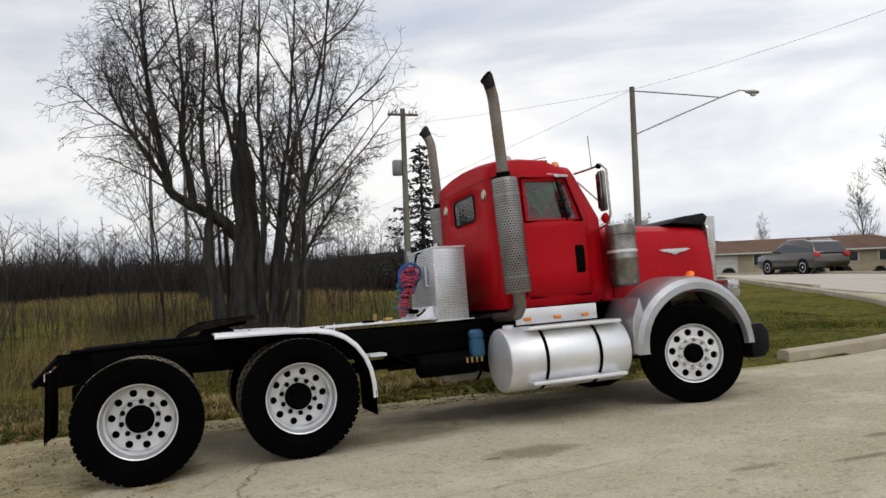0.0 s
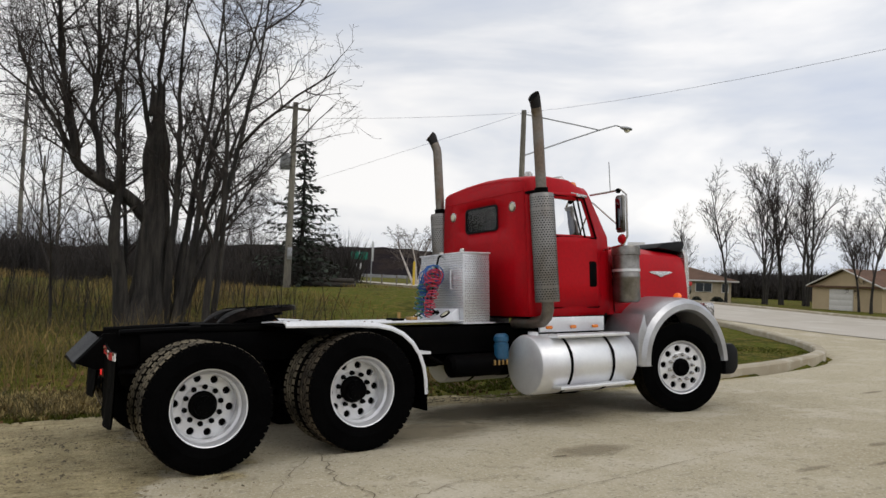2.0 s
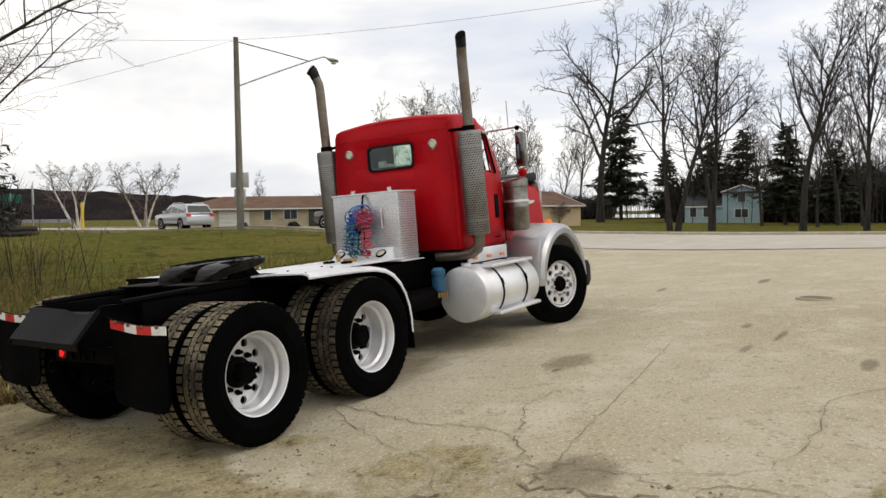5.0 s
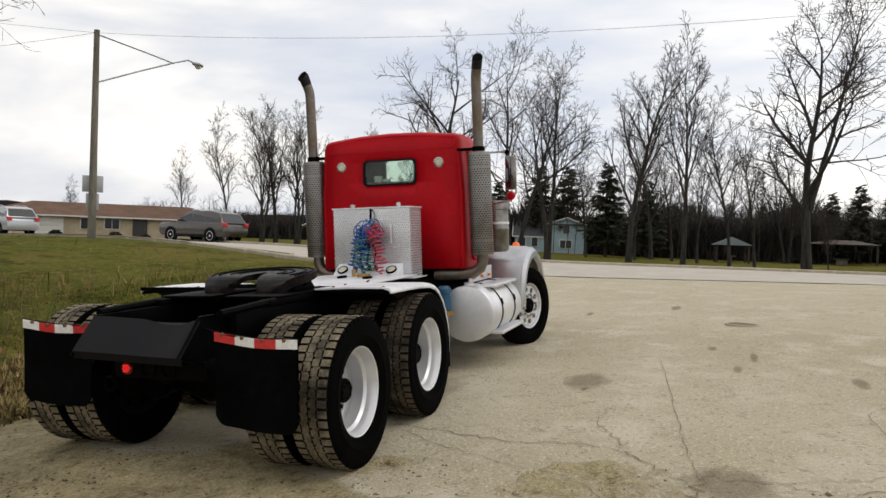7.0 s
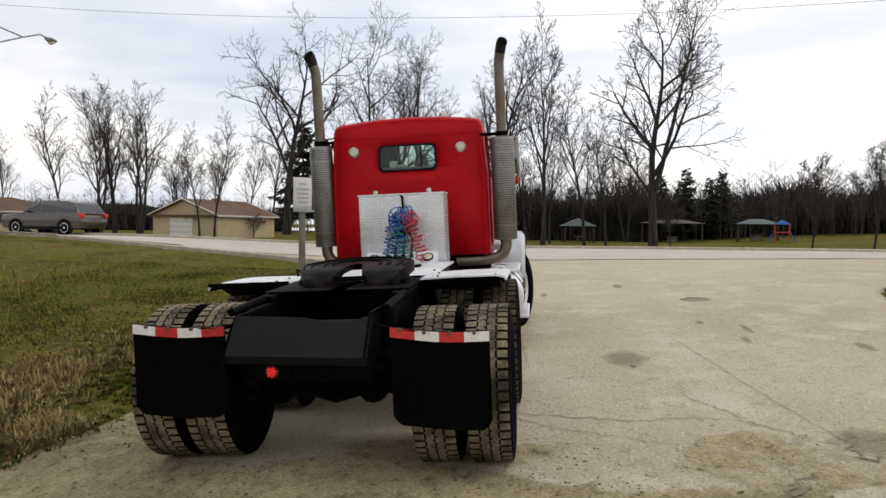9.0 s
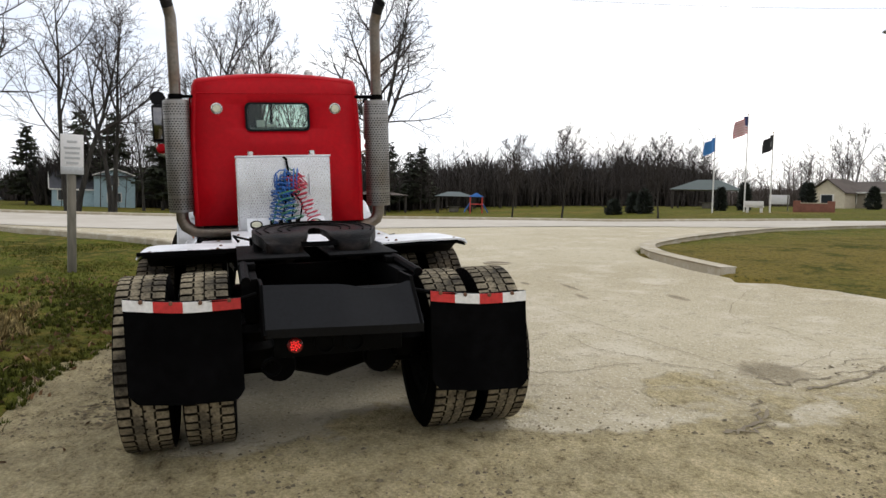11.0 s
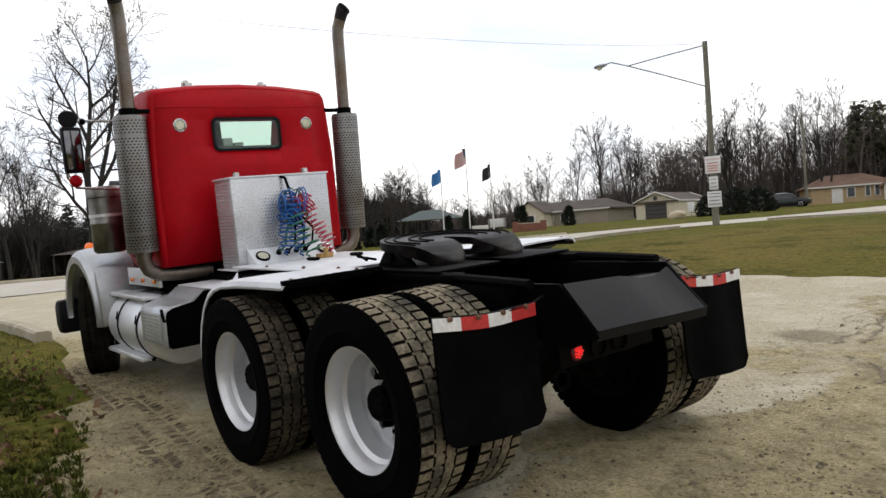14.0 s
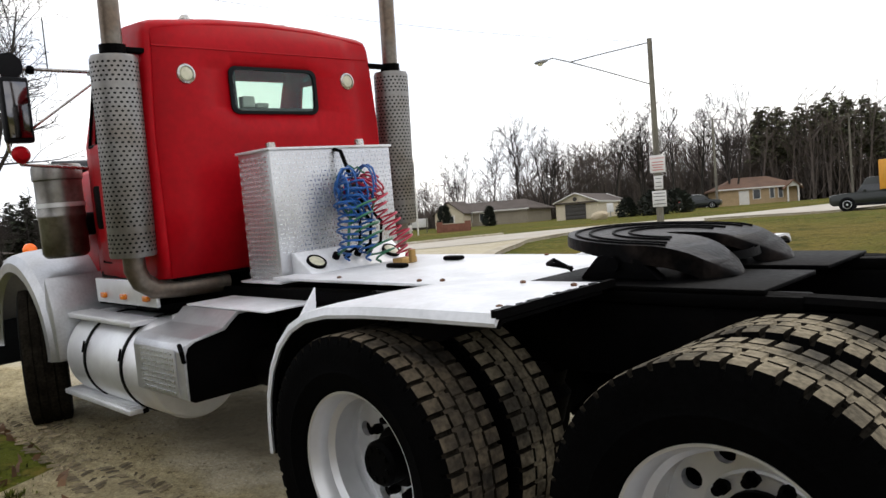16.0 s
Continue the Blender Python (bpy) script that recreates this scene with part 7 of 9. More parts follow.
def utility_pole(x, y, h, arm_turn, label, arm=2.2, xf=True, lean=(0, 0)):
    root = thing("utility_pole", label, "utility pole", pose(x, y, land(x, y)), group="utility poles")
    part("pole", tubem([(0, 0, -0.3), (lean[0], lean[1], h)], [0.16, 0.11], 12), POLE, root)
    if arm:
        c, s = math.cos(radians(arm_turn)) * arm / 2, math.sin(radians(arm_turn)) * arm / 2
        part("crossarm", tubem([(lean[0] - c, lean[1] - s, h - 0.25), (lean[0] + c, lean[1] + s, h - 0.25)], 0.06, 6), POLE, root)
        for f in (-0.9, -0.45, 0.45, 0.9):
            part("insulator", lathem([(0.02, 0), (0.045, 0.04), (0.03, 0.08), (0.04, 0.12), (0, 0.15)], 10, pose(lean[0] + c * f, lean[1] + s * f, h - 0.2)), SIGNBACK, root)
    if xf:
        part("transformer", lathem([(0, 0), (0.2, 0), (0.22, 0.04), (0.22, 0.6), (0.18, 0.66), (0, 0.68)], 16, pose(lean[0] - 0.33, lean[1], h - 2.9)), GALV, root)
        part("meter_box", boxm(-0.1, 0.1, -0.2, -0.12, 1.2, 1.7, 0.01), GALV, root)
    return root


utility_pole(8.7, 23.9, 7.9, 0, "wooden utility pole with a crossarm and a transformer", 1.35)
for az, d, h, arm in ((93.6, 74, 17, 0), (91.2, 62, 14.5, 0), (88.5, 88, 13.5, 4.0), (89.5, 92, 12, 0)):
    x, y = polar(az, d, (0.1, -7.5))
    utility_pole(x, y, h, 0, "tall distant utility pole beyond the thicket", arm, False)
for az, d, h in ((-62.4, 95, 10.5), (-71.0, 110, 10.5)):
    x, y = polar(az, d, (-2.6, 2.9))
    utility_pole(x, y, h, 30, "distant wooden utility pole", 0 if az > -60 else 2.2, False)


def wire(p, q, sag, r=0.005):
    bm = tubem([(p[0] + (q[0] - p[0]) * t, p[1] + (q[1] - p[1]) * t, p[2] + (q[2] - p[2]) * t - 4 * sag * t * (1 - t)) for t in [k / 16 for k in range(17)]], r, 5)
    ob = part("overhead_wire", bm, SATIN)
    return tagged(ob, "thin dark overhead wire between poles", "wire", group="wires")


A_TOP, U_TOP, B_TOP = (16.55, 18.2, 8.5), (8.7, 23.9, 8.1), (15.7, -25.3, 8.65)
wire(U_TOP, A_TOP, 0.1)
wire(A_TOP, B_TOP, 1.25)
wire(A_TOP, (4.0, 46, 3.0), 0.1, 0.006)


# ---- buildings ----
def gable_house(name, label, m, w, d, wall_h, roof_h, wall, roof, over=0.5, hip=0.0, openings=(), chimney=None):
    """A house w long (x) and d deep (y), facing -y; openings: (kind, x, z, width, height) on the front, 'e' prefix: on the -x end."""
    root = thing(name, label, "house", m)
    for nm, (x0, x1, y0, y1) in (("front_wall", (0, w, -0.1, 0.1)), ("rear_wall", (0, w, d - 0.1, d + 0.1))):
        part("wall", boxm(x0, x1, y0, y1, -0.5, wall_h), wall, root, smooth=False)
    for x in (0.1, w - 0.1):
        if hip:
            part("wall", boxm(x - 0.1, x + 0.1, 0.1, d - 0.1, -0.5, wall_h), wall, root, smooth=False)
        else:
            part("wall", prismm([(0.1, -0.5), (d - 0.1, -0.5), (d - 0.1, wall_h), (d / 2, wall_h + roof_h * 0.93), (0.1, wall_h)], "x", x - 0.1, x + 0.1), wall, root, smooth=False)
    bm = bmesh.new()
    zz = wall_h - 0.08
    b = [(-over, -over, zz), (w + over, -over, zz), (w + over, d + over, zz), (-over, d + over, zz)]
    hx = hip if hip else -over
    t = [(hx, d / 2, wall_h + roof_h), (w - hx if hip else w + over, d / 2, wall_h + roof_h)]
    lo = [bm.verts.new(p) for p in b]
    hi = [bm.verts.new(p) for p in t]
    lo2 = [bm.verts.new((p[0], p[1], p[2] - 0.16)) for p in b]
    bm.faces.new((lo[0], lo[1], hi[1], hi[0]))
    bm.faces.new((lo[2], lo[3], hi[0], hi[1]))
    if hip:
        bm.faces.new((lo[3], lo[0], hi[0]))
        bm.faces.new((lo[1], lo[2], hi[1]))
    for k in range(4):
        bm.faces.new((lo[k], lo[(k + 1) % 4], lo2[(k + 1) % 4], lo2[k]))
    bm.faces.new(lo2)
    part("roof", bm, roof, root, smooth=False)
    part("fascia", boxm(-over, w + over, -over - 0.03, -over + 0.0, zz - 0.17, zz - 0.01), TRIM, root, smooth=False)
    if not hip:
        for s in (-over - 0.02, w + over + 0.02):
            for q in (-1, 1):
                part("bargeboard", tubem([(s, d / 2 + q * (d / 2 + over), zz - 0.05), (s, d / 2, wall_h + roof_h - 0.02)], 0.07, 4), TRIM, root)
    for kind, ox, oz, ow, oh in openings:
        if kind[0] == "e":
            mm = Matrix.Translation((-0.02, d - ox, 0)) @ pose(0, 0, 0, 0, 0, -90)
        else:
            mm = Matrix.Translation((ox, -0.12, 0))
        k = kind[-1]
        if k == "w":
            fr = part("window", boxm(-ow / 2 - 0.07, ow / 2 + 0.07, -0.05, 0.02, oz - 0.07, oz + oh + 0.07, 0.01, mm), TRIM, root)
            n = 2 if ow > 1.1 else 1
            for i in range(n):
                a = -ow / 2 + ow * i / n
                part("pane", boxm(a + 0.03, a + ow / n - 0.03, -0.062, -0.045, oz, oz + oh, 0, mm), PANE, fr, smooth=False)
        elif k == "g":
            fr = part("garage_door", boxm(-ow / 2, ow / 2, -0.03, 0.02, oz, oz + oh, 0.01, mm), DARKDOOR if kind == "edg" else TRIM, root)
            for i in range(4):
                z0 = oz + oh * i / 4
                part("panel", boxm(-ow / 2 + 0.05, ow / 2 - 0.05, -0.05, -0.028, z0 + 0.04, z0 + oh / 4 - 0.02, 0.008, mm), DARKDOOR if kind == "edg" else TRIM, fr)
        elif k == "d":
            fr = part("door", boxm(-ow / 2, ow / 2, -0.04, 0.02, oz, oz + oh, 0.01, mm), DARKDOOR if kind != "fwd" else TRIM, root)
            part("knob", lathem([(0.04, 0), (0.04, 0.05), (0, 0.06)], 8, mm @ pose(ow * 0.35, -0.04, oz + 1, 90)), BRASS, fr)
        elif k == "v":
            part("gable_vent", lathem([(0.25, 0), (0.25, 0.05), (0, 0.05)], 12, mm @ pose(0, -0.02, oz, 90)), DARKDOOR, root)
    if chimney:
        cx, cw, ch = chimney
        part("chimney", boxm(cx - cw / 2, cx + cw / 2, d / 2 - 0.4, d / 2 + 0.4, wall_h, wall_h + roof_h + ch, 0.02), BRICKRED, root)
    return root


def facing(p0, p1, z):
    """The pose of a house whose front runs from p0 to p1, seen from the lot with p0 on the left."""
    a = math.atan2(p1[1] - p0[1], p1[0] - p0[0])
    return pose(p0[0], p0[1], z, 0, 0, math.degrees(a)), math.hypot(p1[0] - p0[0], p1[1] - p0[1])


def house_at(az0, d0, az1, d1, z, eye, **kw):
    m, w = facing(polar(az0, d0, eye), polar(az1, d1, eye), z)
    return gable_house(m=m, w=w, **kw)


E65, E9, E145 = (-4.26, -3.9), (-4.87, -1.46), (-2.66, 2.87)
house_at(52.6, 96, 36.8, 96, 0.15, E65, name="ranch_house", label="long low tan brick ranch house with a brown hip roof", d=9, wall_h=2.45, roof_h=1.5, wall=BRICKTAN, roof=ROOFBROWN, over=0.8, hip=4.5,
         openings=(("fw", 2.0, 1.0, 1.6, 1.1), ("fg", 6.2, 0.0, 3.6, 2.1), ("fw", 10.2, 0.9, 0.9, 1.2), ("fw", 13.0, 1.0, 1.6, 1.1), ("fd", 16.0, 0.0, 1.6, 2.2), ("fw", 19.5, 1.0, 1.8, 1.0), ("fw", 23.3, 1.0, 1.8, 1.0), ("fw", 25.7, 1.0, 0.7, 1.0)))
# garage house across the street: gable end and long side
gx0, gy0 = polar(25.35, 80, E9)
gx1, gy1 = polar(21.35, 88.0, E9)
ga = math.degrees(math.atan2(gy1 - gy0, gx1 - gx0))
gm = pose(gx0, gy0, -0.1, 0, 0, ga)
house = gable_house("garage_house", "small tan house with a garage door in its gable", gm, math.hypot(gx1 - gx0, gy1 - gy0), 8.2, 2.5, 1.6, SIDING, ROOFBROWN, 0.45, 0.0,
                    (("eg", 3.6, 0.0, 2.9, 2.1),), (5.0, 0.7, 0.2))
x, y = polar(15.5, 105, E65)
house_at(15.6, 100, 13.0, 100, -0.1, E65, name="blue_house", label="low wing of a pale blue house with a dark roof", d=6, wall_h=2.2, roof_h=2.2, wall=BLUEWALL, roof=ROOFDARK, over=0.3, openings=(("fw", 1.0, 0.8, 0.8, 1.2), ("fw", 2.6, 0.8, 0.8, 1.2)))
px0, py0 = polar(13.0, 99, E65)
px1, py1 = polar(10.5, 99, E65)
pa = math.degrees(math.atan2(py0 - py1, px0 - px1))
gable_house("blue_house", "two-storey pale blue house with white windows", pose(px1, py1, -0.1, 0, 0, pa - 90), 7.0, math.hypot(px1 - px0, py1 - py0), 3.9, 0.75, BLUEWALL, ROOFDARK, 0.3, 0.0, (("ew", 2.1, 2.6, 0.9, 1.1), ("ew", 2.1, 0.7, 1.5, 1.0)))
px0, py0 = polar(-51.0, 88, E145)
px1, py1 = polar(-53.9, 86, E145)
pa = math.degrees(math.atan2(py0 - py1, px0 - px1))
gable_house("garage_building", "cream gabled garage with a dark door", pose(px1, py1, 1.75, 0, 0, pa - 90), 9.0, math.hypot(px1 - px0, py1 - py0), 2.05, 0.95, CREAMWALL, ROOFGREY, 0.3, 0.0, (("edg", 2.3, 0.0, 2.5, 1.75), ("ev", 2.3, 2.3, 0.4, 0.4)))
bungalow = house_at(-42.6, 106, -48.9, 100, 1.6, E145, name="bungalow", label="low tan bungalow with grey-brown roof", d=8, wall_h=2.3, roof_h=1.3, wall=GREYWALL, roof=ROOFGREY, over=0.5, hip=2.0, openings=(("fw", 1.5, 0.9, 0.8, 1.0), ("fw", 4.0, 0.9, 1.4, 1.0), ("fw", 6.5, 0.9, 1.2, 1.0)))
orange = house_at(-63.4, 101, -68.4, 103, 2.1, (-0.98, 2.74), name="orange_house", label="orange-tan one-storey house with a brown hip roof", d=8, wall_h=2.3, roof_h=1.4, wall=ORANGEWALL, roof=ROOFBROWN, over=0.5, hip=2.5, openings=(("fwd", 2.9, 0.0, 1.2, 1.9), ("fw", 4.4, 0.8, 0.8, 1.1), ("fw", 6.2, 0.8, 0.5, 1.2), ("fw", 7.2, 0.8, 0.5, 1.2)))



def front_gable(root, x0, w, out, wall_h, rise, wall, roof, posts=False):
    """A gabled wing or porch before a house's front."""
    if posts:
        for x in (x0 + 0.15, x0 + w - 0.15):
            part("porch_post", boxm(x - 0.09, x + 0.09, -out, -out + 0.18, -0.3, wall_h, 0.01), TRIM, root)
        part("porch_gable", prismm([(x0, wall_h), (x0 + w, wall_h), (x0 + w / 2, wall_h + rise)], "y", -out, -out + 0.12), TRIM, root, smooth=False)
    else:
        part("wall", prismm([(x0, -0.5), (x0 + w, -0.5), (x0 + w, wall_h), (x0 + w / 2, wall_h + rise * 0.95), (x0, wall_h)], "y", -out, -0.12), wall, root, smooth=False)
        win = part("window", boxm(x0 + w * 0.3, x0 + w * 0.7, -out - 0.05, -out + 0.01, 0.7, 1.9, 0.01), TRIM, root)
        part("pane", boxm(x0 + w * 0.34, x0 + w * 0.66, -out - 0.06, -out - 0.045, 0.78, 1.82), PANE, win, smooth=False)
    for q in (-1, 1):
        a, b = x0 + w / 2 + q * (w / 2 + 0.35), x0 + w / 2
        za = wall_h - rise * 0.7 / w
        part("roof", prismm([(a, za), (b, wall_h + rise), (b, wall_h + rise + 0.14), (a, za + 0.14)], "y", -out - 0.35, 2.2), roof, root, smooth=False)


front_gable(bungalow, 0.2, 4.4, 2.4, 2.2, 1.5, CREAMWALL, ROOFGREY)
front_gable(orange, 7.6, 1.5, 1.4, 2.0, 0.7, TRIM, ROOFBROWN, True)


# ---- woods, hills, water ----
def woods(name, label, spans, eye, seed, material, count, thick=1.0):
    """Far bare trees as one mass: spans of (azimuth from, to, near, far, low height, high height)."""
    rng = random.Random(seed)
    V, Fs = [], []

    def stick(p, q, r0, r1):
        d = (q - p).normalized()
        a = d.orthogonal().normalized()
        b = d.cross(a)
        i = len(V)
        for c, r in ((p, r0), (q, r1)):
            for k in range(3):
                w = 2.0944 * k
                e = c + r * (math.cos(w) * a + math.sin(w) * b)
                V.append((e.x, e.y, e.z))
        for k in range(3):
            Fs.append((i + k, i + (k + 1) % 3, i + 3 + (k + 1) % 3, i + 3 + k))

    def tree(p, h):
        lean = Vector((rng.uniform(-0.12, 0.12), rng.uniform(-0.12, 0.12), 1))
        r = h * 0.011 * thick
        top = p + lean * h
        m = p.lerp(top, 0.5) + Vector((rng.uniform(-0.3, 0.3), rng.uniform(-0.3, 0.3), 0))
        stick(p, m, r, r * 0.7)
        stick(m, top, r * 0.7, r * 0.15)
        for c in range(14):
            f = rng.uniform(0.25, 0.95)
            q = p.lerp(m, f * 2) if f < 0.5 else m.lerp(top, f * 2 - 1)
            a = rng.uniform(0, 6.28)
            ln = h * rng.uniform(0.16, 0.34) * (1.25 - f * 0.7)
            e = q + Vector((math.cos(a) * ln * 0.75, math.sin(a) * ln * 0.75, ln * rng.uniform(0.35, 0.9)))
            stick(q, e, r * 0.34, r * 0.12)
            for _ in range(7):
                g = q.lerp(e, rng.uniform(0.25, 1.0))
                b = a + rng.uniform(-1.2, 1.2)
                l2 = ln * rng.uniform(0.25, 0.55)
                t2 = g + Vector((math.cos(b) * l2 * 0.7, math.sin(b) * l2 * 0.7, l2 * rng.uniform(0.2, 0.9)))
                stick(g, t2, r * 0.15, r * 0.08)
    for az0, az1, d0, d1, h0, h1 in spans:
        n = max(1, int(count * (az1 - az0)))
        for k in range(n):
            d = rng.uniform(d0, d1)
            a = radians(rng.uniform(az0, az1))
            x, y = eye[0] + d * math.cos(a), eye[1] + d * math.sin(a)
            tree(Vector((x, y, land(x, y) - 0.2)), rng.uniform(h0, h1))
    ob = mesh_part(name, V, Fs, material)
    return tagged(ob, label, "woods", kind="stuff")


def brush(name, label, spans, eye, seed, material, count, width=0.05):
    """Undergrowth as many leaning stems and twigs."""
    rng = random.Random(seed)
    V, Fs = [], []
    for az0, az1, d0, d1, h0, h1 in spans:
        for k in range(int(count * (az1 - az0))):
            d = rng.uniform(d0, d1)
            a = radians(rng.uniform(az0, az1))
            x, y = eye[0] + d * math.cos(a), eye[1] + d * math.sin(a)
            hump = 0.65 + 0.5 * noise.noise(Vector((x * 0.12, y * 0.12, seed)))
            h = rng.uniform(h0, h1) * max(0.2, hump)
            b = rng.uniform(0, 6.28)
            w = width * rng.uniform(0.5, 1.3) * d / 60
            z = land(x, y) - 0.1
            lx, ly = rng.uniform(-0.6, 0.6) * h, rng.uniform(-0.6, 0.6) * h
            dx, dy = math.cos(b) * w, math.sin(b) * w
            i = len(V)
            z += rng.uniform(0, 0.45) * h
            V += [(x - dx, y - dy, z), (x + dx, y + dy, z), (x + lx * 0.5 + dx * 0.8, y + ly * 0.5 + dy * 0.8, z + h * 0.55), (x + lx * 0.5 - dx * 0.8, y + ly * 0.5 - dy * 0.8, z + h * 0.55), (x + lx, y + ly, z + h)]
            Fs += [(i, i + 1, i + 2, i + 3), (i + 3, i + 2, i + 4)]
    ob = mesh_part(name, V, Fs, material)
    return tagged(ob, label, "undergrowth", kind="stuff")


EL, EP, ER = (0.1, -7.5), (-4.87, -1.46), (-2.66, 2.87)
woods("far_woods", "bare grey-brown woods beyond the field", [(70, 118, 62, 88, 3.5, 7.0), (84, 118, 45, 60, 2.5, 4.5)], EL, 3, FARTWIG, 4.0, 0.8)
brush("thicket", "dark brown brush before the woods", [(68, 120, 56, 84, 1.5, 3.6), (74, 90, 34, 50, 0.8, 1.8), (90, 120, 46, 58, 1.6, 3.4)], EL, 4, BRUSH, 520, 0.04)
woods("park_woods", "dense bare woods behind the park", [(-33, -4, 108, 150, 6.5, 10.5), (-33, -4, 104, 116, 4.5, 8.5), (-4, 14, 96, 130, 6, 11.5), (12, 42, 135, 180, 5, 8), (-7, 7, 100, 116, 5, 8.5)], EP, 5, FARTWIG, 9.0, 0.7)
brush("park_brush", "dark undergrowth behind the park", [(-33, 6, 116, 150, 3.0, 7.6), (3, 15, 102, 130, 3.0, 7.0), (-7, 7, 100, 114, 2.5, 5.5), (6, 16.6, 150, 190, 3, 5.5), (20.2, 42, 150, 190, 3, 5.5)], EP, 6, BRUSH, 1700, 0.07)
woods("south_woods", "bare woods behind the houses", [(-66, -49, 112, 150, 8, 13), (-50, -40, 116, 150, 5.5, 9), (-41, -22, 120, 150, 4, 7), (-66, -52, 116, 130, 9, 12.5), (-80, -64, 110, 140, 10, 15)], ER, 7, HAZETWIG, 11.0, 0.8)
brush("south_brush", "dark undergrowth behind the houses", [(-66, -48, 116, 150, 3, 6.5), (-48, -22, 120, 150, 2, 4.0), (-84, -62, 116, 145, 3, 8)], ER, 8, HAZETWIG, 420, 0.05)

verts, faces = [], []
n = 160
for k in range(n + 1):
    az = 18 + 110 * k / n
    a = radians(az)
    d = 620
    ridge = 13 + 9 * noise.noise(Vector((az * 0.06, 2.2, 0))) + 2.0 * noise.noise(Vector((az * 0.9, 5, 0))) + 0.9 * noise.noise(Vector((az * 4.1, 7, 0)))
    ridge = 1.15 * ridge * smooth(18, 34, az) + 12 * math.exp(-((az - 64) / 9) ** 2)
    for dd, f in ((-120, -0.1), (-70, 0.45), (-20, 0.85), (10, 1.0), (60, 0.7)):
        verts.append(((d + dd) * math.cos(a), (d + dd) * math.sin(a), -2 + ridge * f))
for k in range(n):
    for j in range(4):
        i = k * 5 + j
        faces.append((i, i + 5, i + 6, i + 1))
tagged(mesh_part("backdrop", verts, faces, HILL, smooth=True), "low wooded hills on the horizon", "hills", kind="structure")

rows = []
for d in (150, 180, 220, 270):
    rows.append([polar(az, d) for az in range(12, 36, 3)])
verts = [(x, y, land(x, y) + 0.25) for r in rows for x, y in r]
m_ = len(rows[0])
tagged(mesh_part("water", verts, [(j * m_ + i, j * m_ + i + 1, (j + 1) * m_ + i + 1, (j + 1) * m_ + i) for j in range(3) for i in range(m_ - 1)], WATER), "pale open water behind the houses", "lake", kind="structure")


# ---- grass and weeds ----
def blades(name, label, spots, material, seed, heights, width, lean=0.5):
    """Many single blades, each a bent strip; spots yields (x, y, height factor)."""
    rng = random.Random(seed)
    V, Fs = [], []
    for x, y, k in spots:
        h = rng.uniform(*heights) * k
        a = rng.uniform(0, 6.28)
        w = width * rng.uniform(0.6, 1.4)
        dx, dy = math.cos(a) * w, math.sin(a) * w
        b = rng.uniform(0, 6.28)
        ln = rng.uniform(0.1, lean) * h
        lx, ly = math.cos(b) * ln, math.sin(b) * ln
        z = land(x, y) + 0.0
        i = len(V)
        V += [(x - dx, y - dy, z - 0.03), (x + dx, y + dy, z - 0.03), (x + lx * 0.4 + dx * 0.7, y + ly * 0.4 + dy * 0.7, z + h * 0.6), (x + lx * 0.4 - dx * 0.7, y + ly * 0.4 - dy * 0.7, z + h * 0.6), (x + lx, y + ly, z + h)]
        Fs += [(i, i + 1, i + 2, i + 3), (i + 3, i + 2, i + 4)]
    ob = mesh_part(name, V, Fs, material)
    return tagged(ob, label, "grass", kind="stuff")


def scatter(n, x0, x1, y0, y1, seed, keep):
    rng = random.Random(seed)
    out = []
    while n > 0:
        n -= 1
        x, y = rng.uniform(x0, x1), rng.uniform(y0, y1)
        k = keep(x, y)
        if k > 0 and rng.random() < k:
            out.append((x, y, 0.6 + 0.6 * k))
    return out


def verge_keep(x, y):
    if paved(x, y) or paved(x, y - 0.05):
        return 0
    return max(0.15, 0.5 + 0.9 * lump(x, y, 0.6, 9))


def near_keep(x, y):
    """Thin and trodden beside the lot, fuller away from it."""
    k = verge_keep(x, y)
    return k * (0.35 + 0.65 * smooth(0.1, 1.2, y - 1.9)) if k else 0


blades("grass", "short green and straw grass by the lot", scatter(150000, -9, 13, 1.2, 9, 1, near_keep), BLADE, 2, (0.012, 0.040), 0.006, 1.6)
blades("dry_grass", "dry straw tufts along the edge of the lot", scatter(26000, -9, 4.5, 1.9, 4.6, 5, lambda x, y: 0 if paved(x, y) else max(0, 0.25 + 1.3 * lump(x, y, 0.8, 3)) * (1 - smooth(-0.6, 0.9, x))), WEED, 6, (0.08, 0.26), 0.006, 1.6)
blades("weeds", "tall dry weeds round the old tree", scatter(34000, -14, 7, 5.5, 20, 7, lambda x, y: max(0, 0.3 + 1.2 * lump(x, y, 0.35, 6)) * (1 - smooth(0.5, 6.5, x - 0.25 * (y - 5)))), WEED, 8, (0.2, 0.65), 0.007, 1.4)
blades("tall_weeds", "tall straw stalks before the field", scatter(5200, -7, 4.6, 4.6, 10, 31, lambda x, y: max(0, 0.35 + 1.3 * lump(x, y, 0.5, 21)) * (1 - smooth(1.2, 4.4, x - 0.3 * (y - 6)))), STRAW, 32, (0.35, 0.95), 0.0045, 0.8)
blades("field_grass", "straw-coloured grass across the field", scatter(85000, -24, 16, 8, 48, 9, lambda x, y: max(0, 0.35 + 1.2 * lump(x, y, 0.15, 5)) * (1 - smooth(8, 15, x))), STRAW, 10, (0.12, 0.42), 0.012, 1.4)
